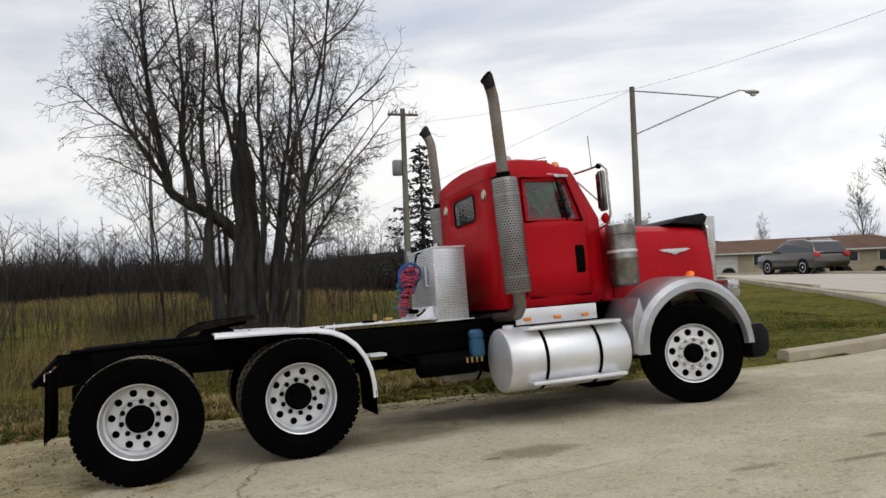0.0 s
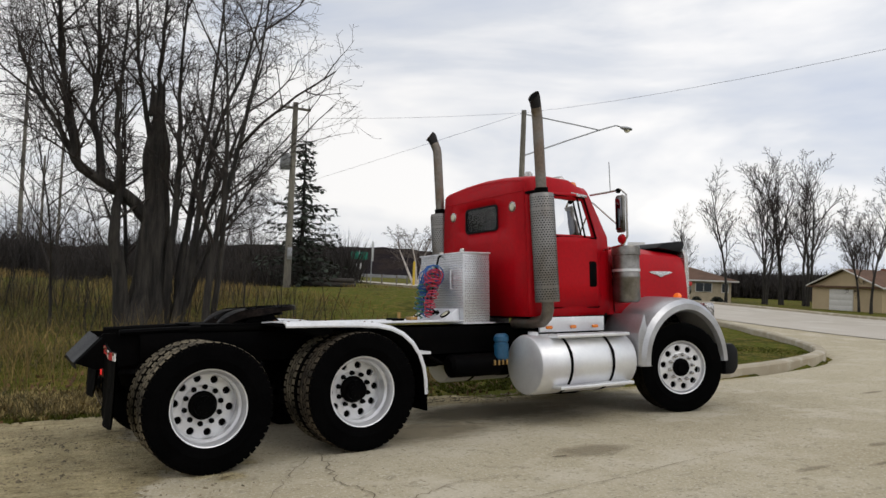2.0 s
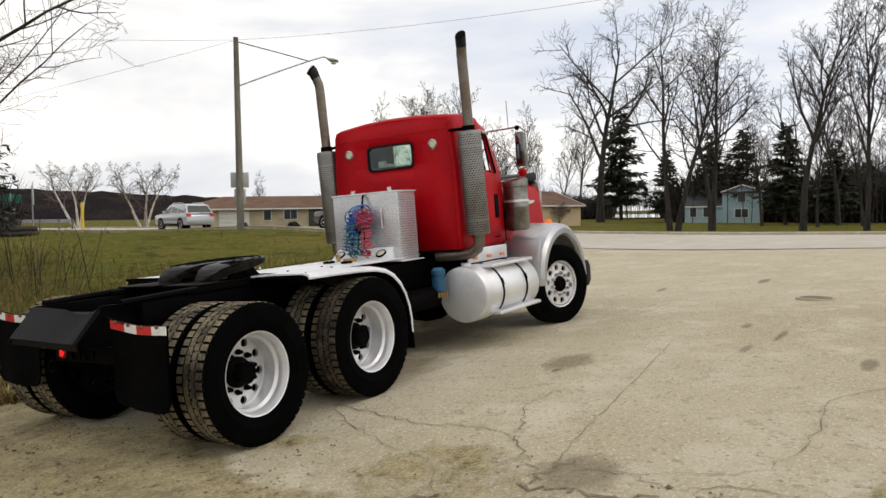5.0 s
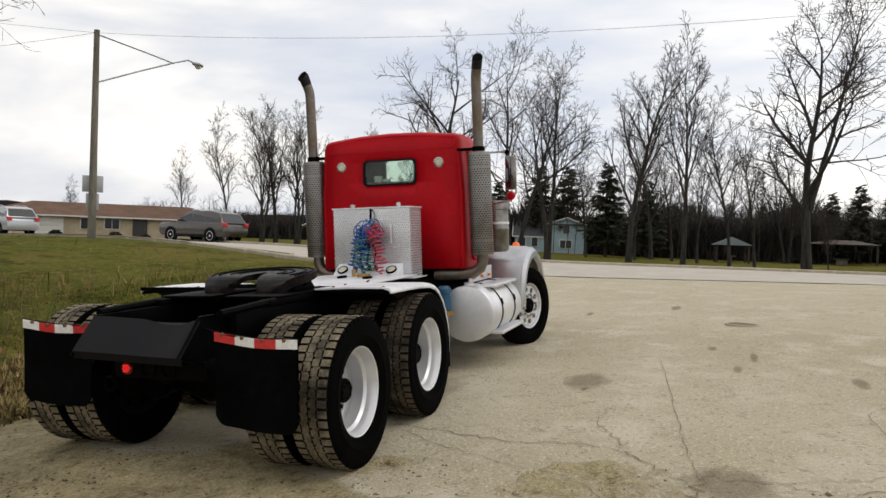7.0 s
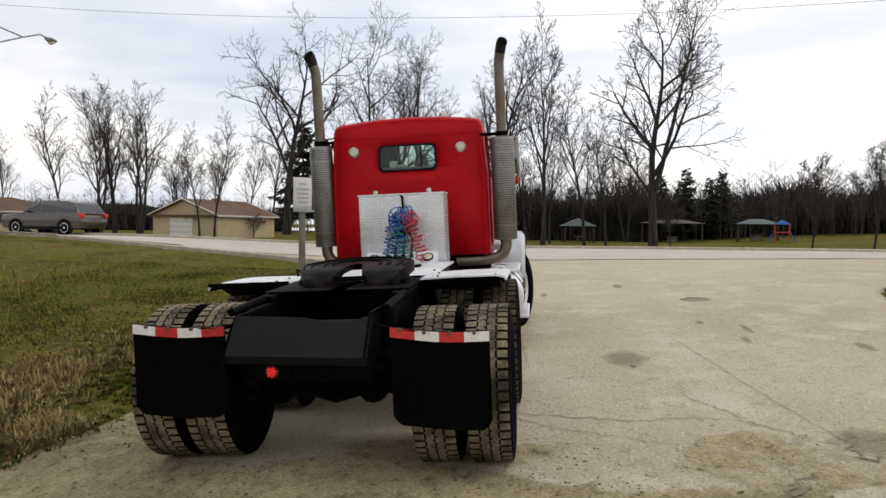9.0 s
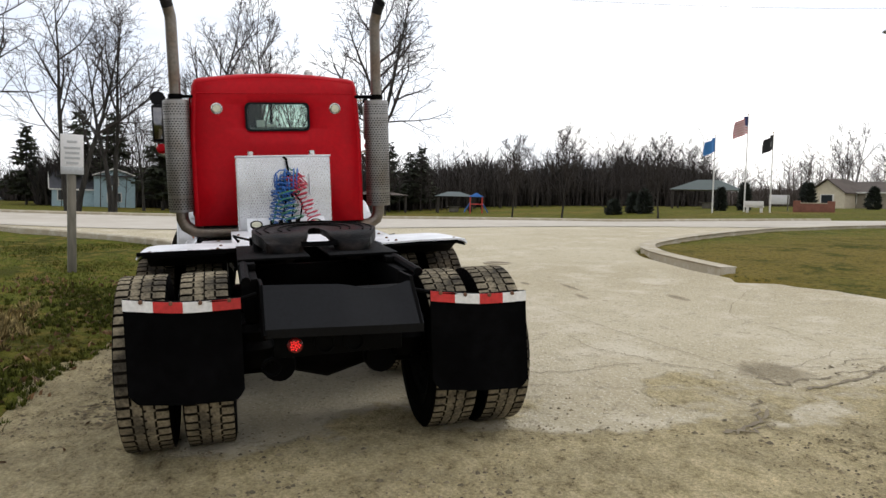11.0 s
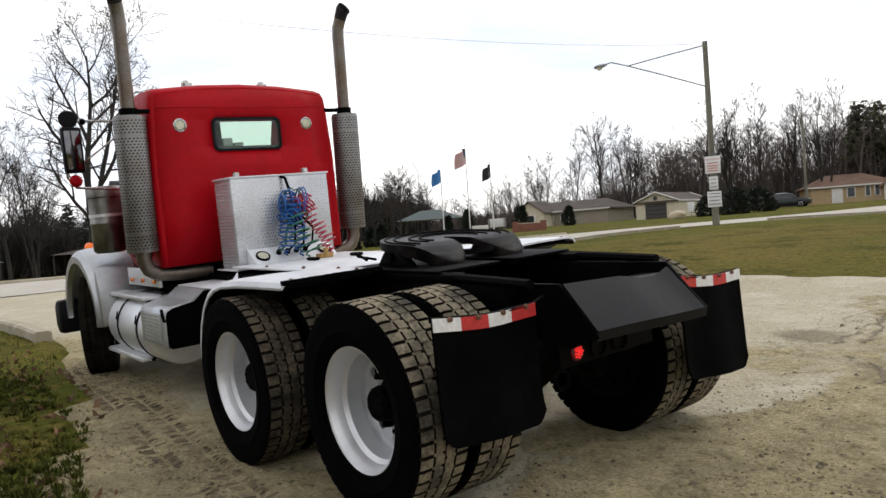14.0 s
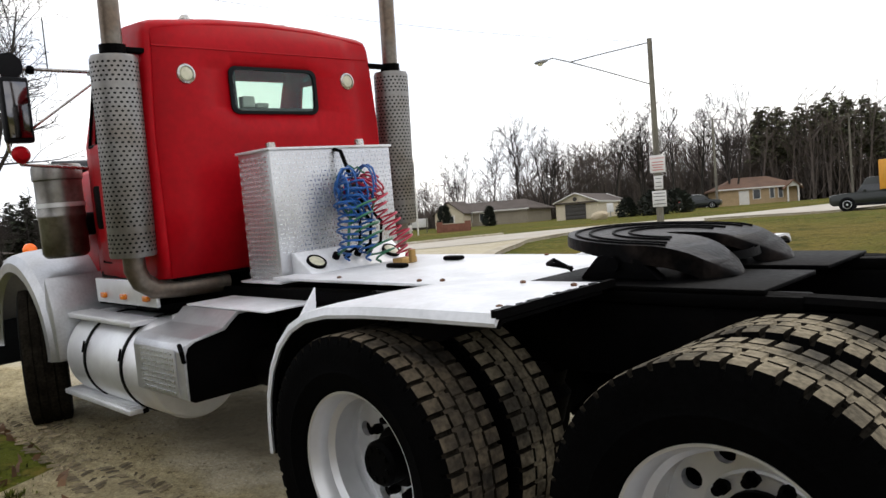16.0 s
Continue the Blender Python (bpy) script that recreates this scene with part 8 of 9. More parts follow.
blades("brush_stems", "dark brush stems round the old tree", scatter(2200, -7, 5, 8.5, 22, 11, lambda x, y: max(0, 0.4 + 1.2 * lump(x, y, 0.3, 8)) * (1 - smooth(2, 6, abs(x + 1) * 0.6))), BRUSH, 12, (0.8, 2.4), 0.008, 0.5)



def clods(name, label, spots, material, seed, sizes):
    """Loose lumps of earth, each a squashed octahedron."""
    rng = random.Random(seed)
    V, Fs = [], []
    for x, y, k in spots:
        r = rng.uniform(*sizes) * (1 + rng.random() ** 4 * 1.5)
        a = rng.uniform(0, 6.28)
        z = land(x, y) + 0.004
        i = len(V)
        for q in range(5):
            b = a + q * 1.2566
            rr = r * rng.uniform(0.6, 1.3)
            V.append((x + math.cos(b) * rr, y + math.sin(b) * rr, z - 0.004))
        V.append((x + rng.uniform(-0.3, 0.3) * r, y + rng.uniform(-0.3, 0.3) * r, z + r * rng.uniform(0.2, 0.6)))
        Fs += [(i + q, i + (q + 1) % 5, i + 5) for q in range(5)]
    return tagged(mesh_part(name, V, Fs, material), label, "earth", kind="stuff")


def muddy(x, y):
    if not paved(x, y):
        return 0.1
    side = smooth(0.6, 1.3, y) * (1 - smooth(6.0, 7.5, x))
    rear = 1 - smooth(-1.6, 0.6, x)
    return max(side, rear) * max(0.05, 0.35 + 1.5 * lump(x, y, 1.1, 12))


clods("earth_clods", "small clods of tracked earth on the lot", scatter(52000, -5, 6.5, -5.5, 2.4, 15, muddy), CLOD, 16, (0.003, 0.011))


def tufts(name, label, spots, material, seed, lengths):
    """Matted tufts of dead grass, each a spray of bent blades."""
    rng = random.Random(seed)
    V, Fs = [], []
    for x, y, k in spots:
        z = land(x, y) - 0.01
        for _ in range(20):
            a, ln = rng.uniform(0, 6.28), rng.uniform(*lengths) * k
            out = rng.uniform(0.25, 1.0)
            c, s = math.cos(a), math.sin(a)
            bx, by = x + c * 0.03 * rng.random(), y + s * 0.03 * rng.random()
            w = rng.uniform(0.003, 0.008)
            i = len(V)
            mx, mz = ln * 0.55 * out, ln * 0.6 * (1.15 - out * 0.6)
            ex, ez = ln * out, ln * (1.1 - out) * 0.95 + 0.02
            V += [(bx - s * w, by + c * w, z), (bx + s * w, by - c * w, z), (bx + c * mx + s * w, by + s * mx - c * w, z + mz), (bx + c * mx - s * w, by + s * mx + c * w, z + mz), (bx + c * ex, by + s * ex, z + ez)]
            Fs += [(i, i + 1, i + 2, i + 3), (i + 3, i + 2, i + 4)]
    return tagged(mesh_part(name, V, Fs, material), label, "grass", kind="stuff")


tufts("dead_tufts", "matted tufts of dead brown grass", scatter(9000, -8, 5.8, 2.0, 5.0, 23, lambda x, y: 0 if paved(x, y - 0.12) else max(0, 0.42 + 1.3 * lump(x, y, 0.7, 3)) * (1 - smooth(3.0, 5.0, y)) * (1 - smooth(3.5, 5.8, x)) * (1 - smooth(0.0, 1.0, x) * (1 - smooth(2.5, 3.1, y)))), TUFT, 24, (0.08, 0.22))
tufts("green_tufts", "low tufts of green grass along the edge", scatter(7000, -8, 7.0, 1.7, 4.0, 27, lambda x, y: 0 if paved(x, y - 0.05) else max(0, 0.4 - 1.2 * lump(x, y, 0.7, 3)) * (1 - smooth(2.6, 4.0, y))), BLADE, 28, (0.025, 0.065))
blades("leaf_litter", "scattered dry leaves on the verge", scatter(2600, -9, 8, 1.4, 6, 17, lambda x, y: 0.8 if not paved(x, y) else 0.12), DRYLEAF, 18, (0.025, 0.06), 0.022, 2.6)

# ---- marks on the lot ----
def mark(name, outline, material, label, lift=0.006):
    """A flat mark laid on the paving from an outline of points."""
    bm = bmesh.new()
    f = bm.faces.new([bm.verts.new((x, y, land(x, y) + lift + 0.012 * lump(x, y, 0.8, 2))) for x, y in outline])
    bmesh.ops.triangulate(bm, faces=[f])
    return tagged(part(name, bm, material), label, "mark", kind="structure")


def blotch(cx, cy, rx, ry, seed, n=26):
    return [(cx + rx * math.cos(2 * math.pi * k / n) * (1 + 0.35 * noise.noise(Vector((math.cos(2 * math.pi * k / n) * 1.6, math.sin(2 * math.pi * k / n) * 1.6, seed)))),
             cy + ry * math.sin(2 * math.pi * k / n) * (1 + 0.35 * noise.noise(Vector((math.cos(2 * math.pi * k / n) * 1.6, math.sin(2 * math.pi * k / n) * 1.6, seed + 9))))) for k in range(n)]


for k, (cx, cy, rx, ry) in enumerate(((0.26, -3.50, 0.40, 0.30), (2.55, -2.2, 0.10, 0.035), (2.56, -2.2, 0.07, 0.025), (2.95, -2.18, 0.5, 0.22), (3.87, -3.55, 0.25, 0.05), (5.16, -3.28, 0.20, 0.06), (8.5, -1.24, 0.28, 0.08), (4.6, -3.72, 0.4, 0.05), (3.4, -4.6, 0.3, 0.08), (9.6, -2.6, 0.4, 0.1), (5.9, -0.2, 0.6, 0.3), (2.2, -0.6, 1.1, 0.5), (3.4, 0.1, 1.4, 0.7))):
    mark("stain", blotch(cx, cy, rx, ry, k * 3.3), STAIN, "dark damp stain on the paving")


def crack(points, w, seed, material=CRACK, label="ragged crack in the paving", jag=0.03):
    rng = random.Random(seed)
    line = spline(points, 7)
    line = [(x + rng.uniform(-jag, jag), y + rng.uniform(-jag, jag)) for x, y in line]
    ws = [w * rng.uniform(0.4, 1.5) for _ in line]
    a, b = [], []
    for (x, y), (px, py), (qx, qy), ww in zip(line, offset_line(line, 1), offset_line(line, -1), ws):
        a.append((x + (px - x) * ww, y + (py - y) * ww))
        b.append((x + (qx - x) * ww, y + (qy - y) * ww))
    V = [(x, y, land(x, y) + 0.007 + 0.012 * lump(x, y, 0.8, 2)) for x, y in a + b]
    n = len(line)
    return tagged(mesh_part("crack", V, [(i, i + 1, n + i + 1, n + i) for i in range(n - 1)], material), label, "crack", kind="structure")


JOINT_LINE = [(13.5, -1.35), (9.5, -2.0), (6.7, -2.43), (4.2, -2.76), (2.5, -2.98), (1.5, -3.11), (0.9, -3.18), (0.22, -3.30)]
for k, line in enumerate((((0.06, -4.62), (0.0, -4.3), (-0.15, -3.95), (-0.22, -3.66), (-0.27, -3.4)), ((-0.55, -2.85), (-0.72, -2.66), (-0.80, -2.48), (-0.83, -2.32)))):
    crack(line, 0.016, 60 + k, label="broken dark edge of the paving", jag=0.025)
crack(JOINT_LINE[3:], 0.0025, 9, jag=0.012)
crack([(0.95, -1.02), (0.82, -1.55), (0.72, -2.05), (0.76, -2.38), (0.68, -2.77), (0.42, -3.0), (0.12, -3.25)], 0.0045, 1)
crack([(0.95, -1.02), (1.4, -0.85), (2.0, -0.6)], 0.0025, 2)
crack([(0.68, -2.77), (0.95, -2.72), (1.3, -2.55), (1.9, -2.5)], 0.0025, 3)
crack([(0.84, -1.1), (0.45, -1.7), (0.15, -2.3), (0.05, -2.56), (-0.35, -2.8), (-0.7, -2.7)], 0.0030, 14)
crack([(0.24, -3.4), (0.26, -3.7), (0.16, -4.0), (0.30, -4.4), (0.1, -5.2)], 0.0035, 4)
crack([(0.22, -3.45), (0.55, -4.3), (1.4, -4.5), (2.4, -4.6), (3.6, -5.8)], 0.0025, 5)
crack([(11.2, 2.2), (11.9, 1.2), (11.7, -0.5), (11.3, -1.7), (10.6, -3.6), (9.9, -6.6)], 0.0035, 6)
crack([(6.6, 0.9), (6.9, -0.6), (6.7, -2.4), (6.9, -4.2), (6.8, -6.0)], 0.0025, 7)
crack([(12.8, 1.0), (13.6, 0.2), (15.5, -0.4)], 0.0030, 10)
crack([(2.6, -1.2), (4.2, -1.05), (6.0, -0.9), (8.2, -0.75)], 0.0018, 11)
crack([(3.2, -5.9), (4.4, -4.7), (5.2, -3.9), (6.7, -3.2)], 0.0018, 12)

# the broken rear edge of the slab
crack([(0.45, -3.37), (0.1, -3.3), (-0.12, -3.29), (-0.05, -3.5), (-0.09, -3.67), (0.0, -4.0), (0.05, -4.46), (0.2, -5.2)], 0.009, 31, CRACK, "broken rear edge of the paving", 0.05)
crack([(-0.83, -2.32), (-0.88, -2.5), (-0.78, -2.66), (-0.55, -2.75), (-0.35, -2.9)], 0.007, 32, CRACK, "broken rear edge of the paving", 0.04)
m = pose(7.45, -3.65, land(7.45, -3.65) + 0.01)
cover = thing("manhole_cover", "rusty iron manhole cover set in the paving", "manhole cover", m)
part("lid", lathem([(0, 0.004), (0.20, 0.004), (0.21, -0.02)], 32), CRACK, cover)
part("rim", lathem([(0.21, 0.0), (0.215, 0.006), (0.245, 0.005), (0.25, -0.02)], 32), KERB, cover)

# tyre tracks in the mud beside the truck
rng = random.Random(21)
verts, faces = [], []
for lane, y_lane in ((0, 1.46), (1, 1.25)):
    for k in range(130):
        x = 0.3 + 0.042 * k
        y = y_lane - 0.035 * (x - 2.5) + 0.02 * math.sin(1.3 * x + lane)
        keep = lump(x, 3.0 * lane, 1.1, 31)
        if keep < -0.05 or rng.random() < 0.25:
            continue
        for s in (-1, 1):
            if rng.random() < 0.2:
                continue
            i = len(verts)
            ln, tall, off = rng.uniform(0.03, 0.085), rng.uniform(0.006, 0.016), rng.uniform(-0.012, 0.012)
            w = rng.uniform(0.008, 0.014)
            for t in (0.0, 0.5, 1.0):
                px, py = x + off + 0.03 * t, y + s * (0.012 + ln * t)
                z = land(px, py) + 0.003 + 0.012 * lump(px, py, 0.8, 2)
                verts += [(px - w, py, z), (px + rng.uniform(-0.004, 0.004), py, z + tall * (0.5 + 0.5 * math.sin(math.pi * t) + rng.uniform(-0.2, 0.2))), (px + w, py, z)]
            for q in (0, 3):
                faces += [(i + q, i + q + 1, i + q + 4, i + q + 3), (i + q + 1, i + q + 2, i + q + 5, i + q + 4)]
tagged(mesh_part("tyre_track", verts, faces, CLOD), "ribbed tyre track pressed in mud", "tyre track", kind="stuff")


# ---- signs ----
def sign_bars(root, m, w, h, lines, ink, front):
    for k, (f, u) in enumerate(lines):
        z = h * (0.5 - u)
        part("printed_bar", boxm(-w * f / 2, w * f / 2, front - 0.004, front, z - h * 0.022, z + h * 0.022, 0, m), ink, root, smooth=False)


def lamp_signs():
    """The parking signs on the southern lamp pole."""
    at = Vector((15.72, -25.36, 0))
    away = math.degrees(math.atan2(at.y - 2.8, at.x + 2.6)) - 90
    for z, w, h, ink, lines, nm in ((3.55, 0.62, 0.72, SIGNRED, ((0.7, 0.40), (0.75, 0.56), (0.6, 0.70), (0.7, 0.85)), "parking_sign"), (2.78, 0.36, 0.55, SIGNINK, ((0.7, 0.2), (0.6, 0.5), (0.7, 0.8)), "small_sign"), (2.10, 0.56, 0.66, SIGNINK, ((0.8, 0.15), (0.85, 0.35), (0.7, 0.58), (0.85, 0.82)), "notice_sign")):
        m = pose(at.x, at.y, z, 0, 0, away) @ pose(0, -0.16, 0)
        root = thing(nm, "white metal sign with print on a wooden lamp pole", "sign", m, group="signs on the lamp pole")
        part("sheet", boxm(-w / 2, w / 2, -0.005, 0.005, -h / 2, h / 2, 0.002), SIGN, root)
        sign_bars(root, None, w, h, lines, ink, -0.006)
        if nm == "parking_sign":
            words = bpy.data.curves.new("lettering", "FONT")
            words.body, words.size, words.align_x = "NO PARKING", 0.098, "CENTER"
            shape = bpy.data.objects.new("lettering", words)
            flatmesh = bpy.data.meshes.new_from_object(shape)
            bpy.data.objects.remove(shape)
            flatmesh.materials.append(SIGNRED)
            text = new("lettering", flatmesh)
            text.parent = root
            text.matrix_basis = pose(0, -0.009, 0.20, 90)


lamp_signs()
for z, w in ((3.05, 0.70), (2.40, 0.44)):
    root = thing("metal_sign", "bare metal back of a sign on a lamp pole", "sign", pose(16.55, 18.2, z, 0, 0, -43) @ pose(0, 0.17, 0), group="signs on the lamp pole")
    part("sheet", boxm(-w / 2, w / 2, -0.005, 0.005, -0.3, 0.3, 0.002), SIGNBACK, root)

m = pose(8.63, 3.26, land(8.63, 3.26), 0, 0, -68)
post = thing("sign_post", "square wooden post with a small white notice", "sign", m)
part("post", boxm(-0.06, 0.06, -0.06, 0.06, -0.2, 1.78, 0.008), POLE, post)
part("sheet", boxm(-0.17, 0.17, -0.078, -0.065, 1.60, 2.22, 0.003), SIGN, post)
part("lower_sheet", boxm(-0.17, 0.17, -0.082, -0.07, 1.58, 1.70, 0.002), SIGNBACK, post)
for k, (f, z) in enumerate(((0.5, 2.1), (0.8, 2.0), (0.7, 1.92), (0.75, 1.84), (0.6, 1.76))):
    part("printed_bar", boxm(-0.15 * f, 0.15 * f, -0.083, -0.078, z - 0.018, z + 0.018), SIGNBACK, post, smooth=False)

x, y = polar(65.2, 54, (-1.8, -6.7))
root = thing("road_sign", "pair of bare-backed road signs on one post", "sign", pose(x, y, land(x, y), 0, 0, 60))
part("post", tubem([(0, 0, -0.2), (0, 0, 2.9)], 0.04, 8), GALV, root)
for dx in (-0.36, 0.36):
    part("sheet", boxm(dx - 0.3, dx + 0.3, -0.06, -0.045, 1.7, 3.1, 0.005), SIGNBACK, root)
x, y = polar(66.2, 60, (-1.8, -6.7))
root = thing("street_sign", "green street name sign on a thin post", "sign", pose(x, y, land(x, y), 0, 0, -25))
part("post", tubem([(0, 0, -0.2), (0, 0, 2.6)], 0.035, 8), GALV, root)
part("sheet", boxm(-0.65, 0.65, -0.01, 0.01, 1.9, 2.5, 0.004), SIGNGREEN, root)
part("lower_sheet", boxm(-0.2, 0.2, -0.03, -0.015, 1.1, 1.6, 0.004), SIGN, root)
x, y = polar(62.0, 60, (-1.8, -6.7))
root = thing("marker_post", "yellow marker post beside the road", "post", pose(x, y, land(x, y)))
part("post", lathem([(0.1, -0.2), (0.1, 1.85), (0.07, 1.93), (0, 1.95)], 10), YELLOW, root)
# guard rail
pts = [polar(az, d, (-1.8, -6.7)) for az, d in ((74, 66), (71, 65), (68, 64), (65, 63.5), (62.5, 63))]
rail = thing("guard_rail", "galvanised guard rail along the far road", "guard rail", pose(0, 0, 0))
line = spline(pts, 5)
bm = bmesh.new()
loft(bm, [[(x + dx, y - dx, land(x, y) + z) for dx, z in ((0, 0.5), (0.08, 0.55), (0, 0.62), (0.08, 0.69), (0, 0.76), (-0.03, 0.76), (-0.03, 0.5))] for x, y in line])
part("rail", bm, GALV, rail)
for x, y in line[::2]:
    part("post", boxm(x - 0.08, x + 0.02, y - 0.06, y + 0.06, land(x, y) - 0.2, land(x, y) + 0.75, 0.01), POLE, rail)


# ---- park and flags ----
def flag(pole_at, h, size, kind):
    x, y = pole_at
    z0 = land(x, y)
    root = thing("flagpole", "white flagpole with a flag in the wind", "flagpole", pose(x, y, z0), group="flagpoles")
    part("pole", tubem([(0, 0, -0.2), (0, 0, h)], [0.07, 0.035], 10), TRIM, root)
    part("finial", lathem([(0, h + 0.16), (0.07, h + 0.08), (0, h)], 10), BRASS, root)
    w, hh = size
    n, k = 16, 13
    V = [(0, 0, 0)] * 0
    out = Vector((-0.55, 0.83, 0))
    nrm = Vector((0.83, 0.55, 0))
    for j in range(k + 1):
        for i in range(n + 1):
            u, v = i / n, j / k
            p = out * (w * u * 0.9) + nrm * (0.16 * w * u * math.sin(7 * u + 1.2 * v)) + Vector((0, 0, h - 0.15 - hh * v - 0.28 * w * u * u))
            V.append((p.x, p.y, p.z))
    Fs, idx = [], []
    for j in range(k):
        for i in range(n):
            a = j * (n + 1) + i
            Fs.append((a, a + 1, a + n + 2, a + n + 1))
            if kind == "stripes":
                idx.append(0 if (i < 7 and j < 7) else (1 if j % 2 == 0 else 2))
            else:
                d = math.hypot((i + 0.5) / n - 0.5, ((j + 0.5) / k - 0.5) * 0.7)
                idx.append(1 if d < 0.15 else 0)
    mats = [FLAGNAVY, FLAGRED, FLAGWHITE] if kind == "stripes" else ([FLAGBLUE, FLAGBLUE] if kind == "blue" else [FLAGBLACK, FLAGWHITE])
    mesh_part("cloth", V, Fs, mats, root, {"stripes": "red and white striped flag with navy canton", "blue": "light blue flag", "black": "black flag with a white disc"}[kind], True, idx)


flag((54.2, -42.5), 8.6, (2.6, 1.5), "stripes")
flag(polar(-36.6, 69, ER), 6.6, (1.9, 1.2), "blue")
flag(polar(-40.4, 69, ER), 6.6, (1.9, 1.2), "black")


def shelter(x, y, turn, w, d, h, rise, material, label):
    root = thing("park_shelter", label, "shelter", pose(x, y, land(x, y), 0, 0, turn), group="park shelters")
    for px in (-w / 2 + 0.4, w / 2 - 0.4):
        for py in (-d / 2 + 0.4, d / 2 - 0.4):
            part("post", boxm(px - 0.1, px + 0.1, py - 0.1, py + 0.1, -0.2, h, 0.01), ASH, root)
    bm = bmesh.new()
    b = [bm.verts.new(p) for p in ((-w / 2, -d / 2, h), (w / 2, -d / 2, h), (w / 2, d / 2, h), (-w / 2, d / 2, h))]
    t = [bm.verts.new(p) for p in ((-w * 0.15, 0, h + rise), (w * 0.15, 0, h + rise))]
    bm.faces.new((b[0], b[1], t[1], t[0]))
    bm.faces.new((b[2], b[3], t[0], t[1]))
    bm.faces.new((b[1], b[2], t[1]))
    bm.faces.new((b[3], b[0], t[0]))
    bm.faces.new(b)
    part("roof", bm, material, root, smooth=False)
    part("table", boxm(-0.9, 0.9, -0.4, 0.4, 0.68, 0.75, 0.01), POLE, root)
    part("table_leg", boxm(-0.6, 0.6, -0.05, 0.05, 0, 0.7, 0.01), POLE, root)
    return root


x, y = polar(-1.5, 88)
shelter(x, y, 5, 4.0, 4.0, 1.9, 0.9, ROOFGREEN, "open park shelter with a dark green roof")
x, y = polar(-8.3, 100)
shelter(x, y, 80, 8.0, 5.0, 2.4, 0.5, ROOFGREY, "low open park shelter with a grey roof")
x, y = polar(-14.0, 96)
shelter(x, y, 80, 5.0, 4.0, 2.0, 0.6, ROOFGREEN, "open park shelter with a green roof")
x, y = polar(-35.6, 92, ER)
shelter(x, y, 50, 8.0, 5.0, 2.1, 1.2, ROOFGREEN, "long shelter with a green metal roof")
x, y = polar(-15.6, 88)
root = thing("play_structure", "blue plastic slides with a red platform", "playground", pose(x, y, land(x, y), 0, 0, 75))
part("platform", boxm(-0.8, 0.8, -0.7, 0.7, 1.0, 1.12, 0.02), PLAYRED, root)
for sx in (-0.7, 0.7):
    for sy in (-0.6, 0.6):
        part("post", tubem([(sx, sy, -0.1), (sx, sy, 1.9)], 0.06, 8), PLAYRED, root)
    bm = bmesh.new()
    loft(bm, [[(sx * (1 + 0.9 * t), y0, 1.1 - 1.0 * t + z0) for y0, z0 in ((-0.35, 0.25), (-0.3, 0), (0.3, 0), (0.35, 0.25), (0.3, 0.22), (0.27, 0.04), (-0.27, 0.04), (-0.3, 0.22))] for t in (0, 0.4, 0.8, 1.1)])
    part("slide", bm, PLAYBLUE, root)
part("roof", prismm([(-0.9, 1.9), (0, 2.4), (0.9, 1.9)], "y", -0.7, 0.7, 0.02), PLAYBLUE, root)


def shrub(x, y, w, h, seed, label, material=CONIFER):
    """A dense shrub of many small leaf faces."""
    rng = random.Random(seed)
    V, Fs = [], []
    for k in range(700):
        a, t = rng.uniform(0, 6.28), rng.random()
        prof = w * (1 - t) ** 0.45 * (0.55 + 0.45 * min(1, t * 5)) * math.sqrt(rng.uniform(0.25, 1.0)) * (1 + 0.2 * math.sin(5 * a + 3 * t + seed))
        p = Vector((math.cos(a) * prof, math.sin(a) * prof, h * t))
        d = Vector((math.cos(a) + rng.uniform(-0.8, 0.8), math.sin(a) + rng.uniform(-0.8, 0.8), rng.uniform(-0.2, 1.0))).normalized()
        q = d.orthogonal().normalized() * 0.09 * h ** 0.4
        e = p + d * 0.28 * h ** 0.4
        i = len(V)
        V += [tuple(p + q), tuple(p - q), tuple(e)]
        Fs.append((i, i + 1, i + 2))
    root = thing("shrub", label, "shrub", pose(x, y, land(x, y) - 0.1), group="shrubs")
    mesh_part("foliage", V, Fs, material, root)
    return root


for k, (az, d, w, h, eye) in enumerate(((-42.5, 76, 0.7, 2.6, ER), (-36.9, 76, 0.5, 2.2, ER), (-38.4, 78, 0.6, 2.6, ER), (-57.8, 72, 1.6, 2.3, ER), (-59.3, 74, 1.8, 2.2, ER), (-55.9, 74, 1.0, 1.8, ER), (-31.8, 70, 0.7, 2.2, ER), (-30.9, 72, 0.6, 1.9, ER), (-29.6, 70, 0.8, 1.4, ER), (-46.0, 92, 0.7, 2.4, ER),
                                        (44.6, 92, 0.9, 0.9, E65), (41.0, 92, 0.7, 0.7, E65), (39.0, 92, 0.6, 0.6, E65), (37.6, 92, 0.7, 0.7, E65), (48.3, 92, 0.8, 0.9, E65), (42.6, 92.5, 0.6, 0.7, E65))):
    x, y = polar(az, d, eye)
    shrub(x, y, w, h, k * 1.7, "dark evergreen shrub near the houses" if eye is ER else "low clipped shrub before the ranch house")


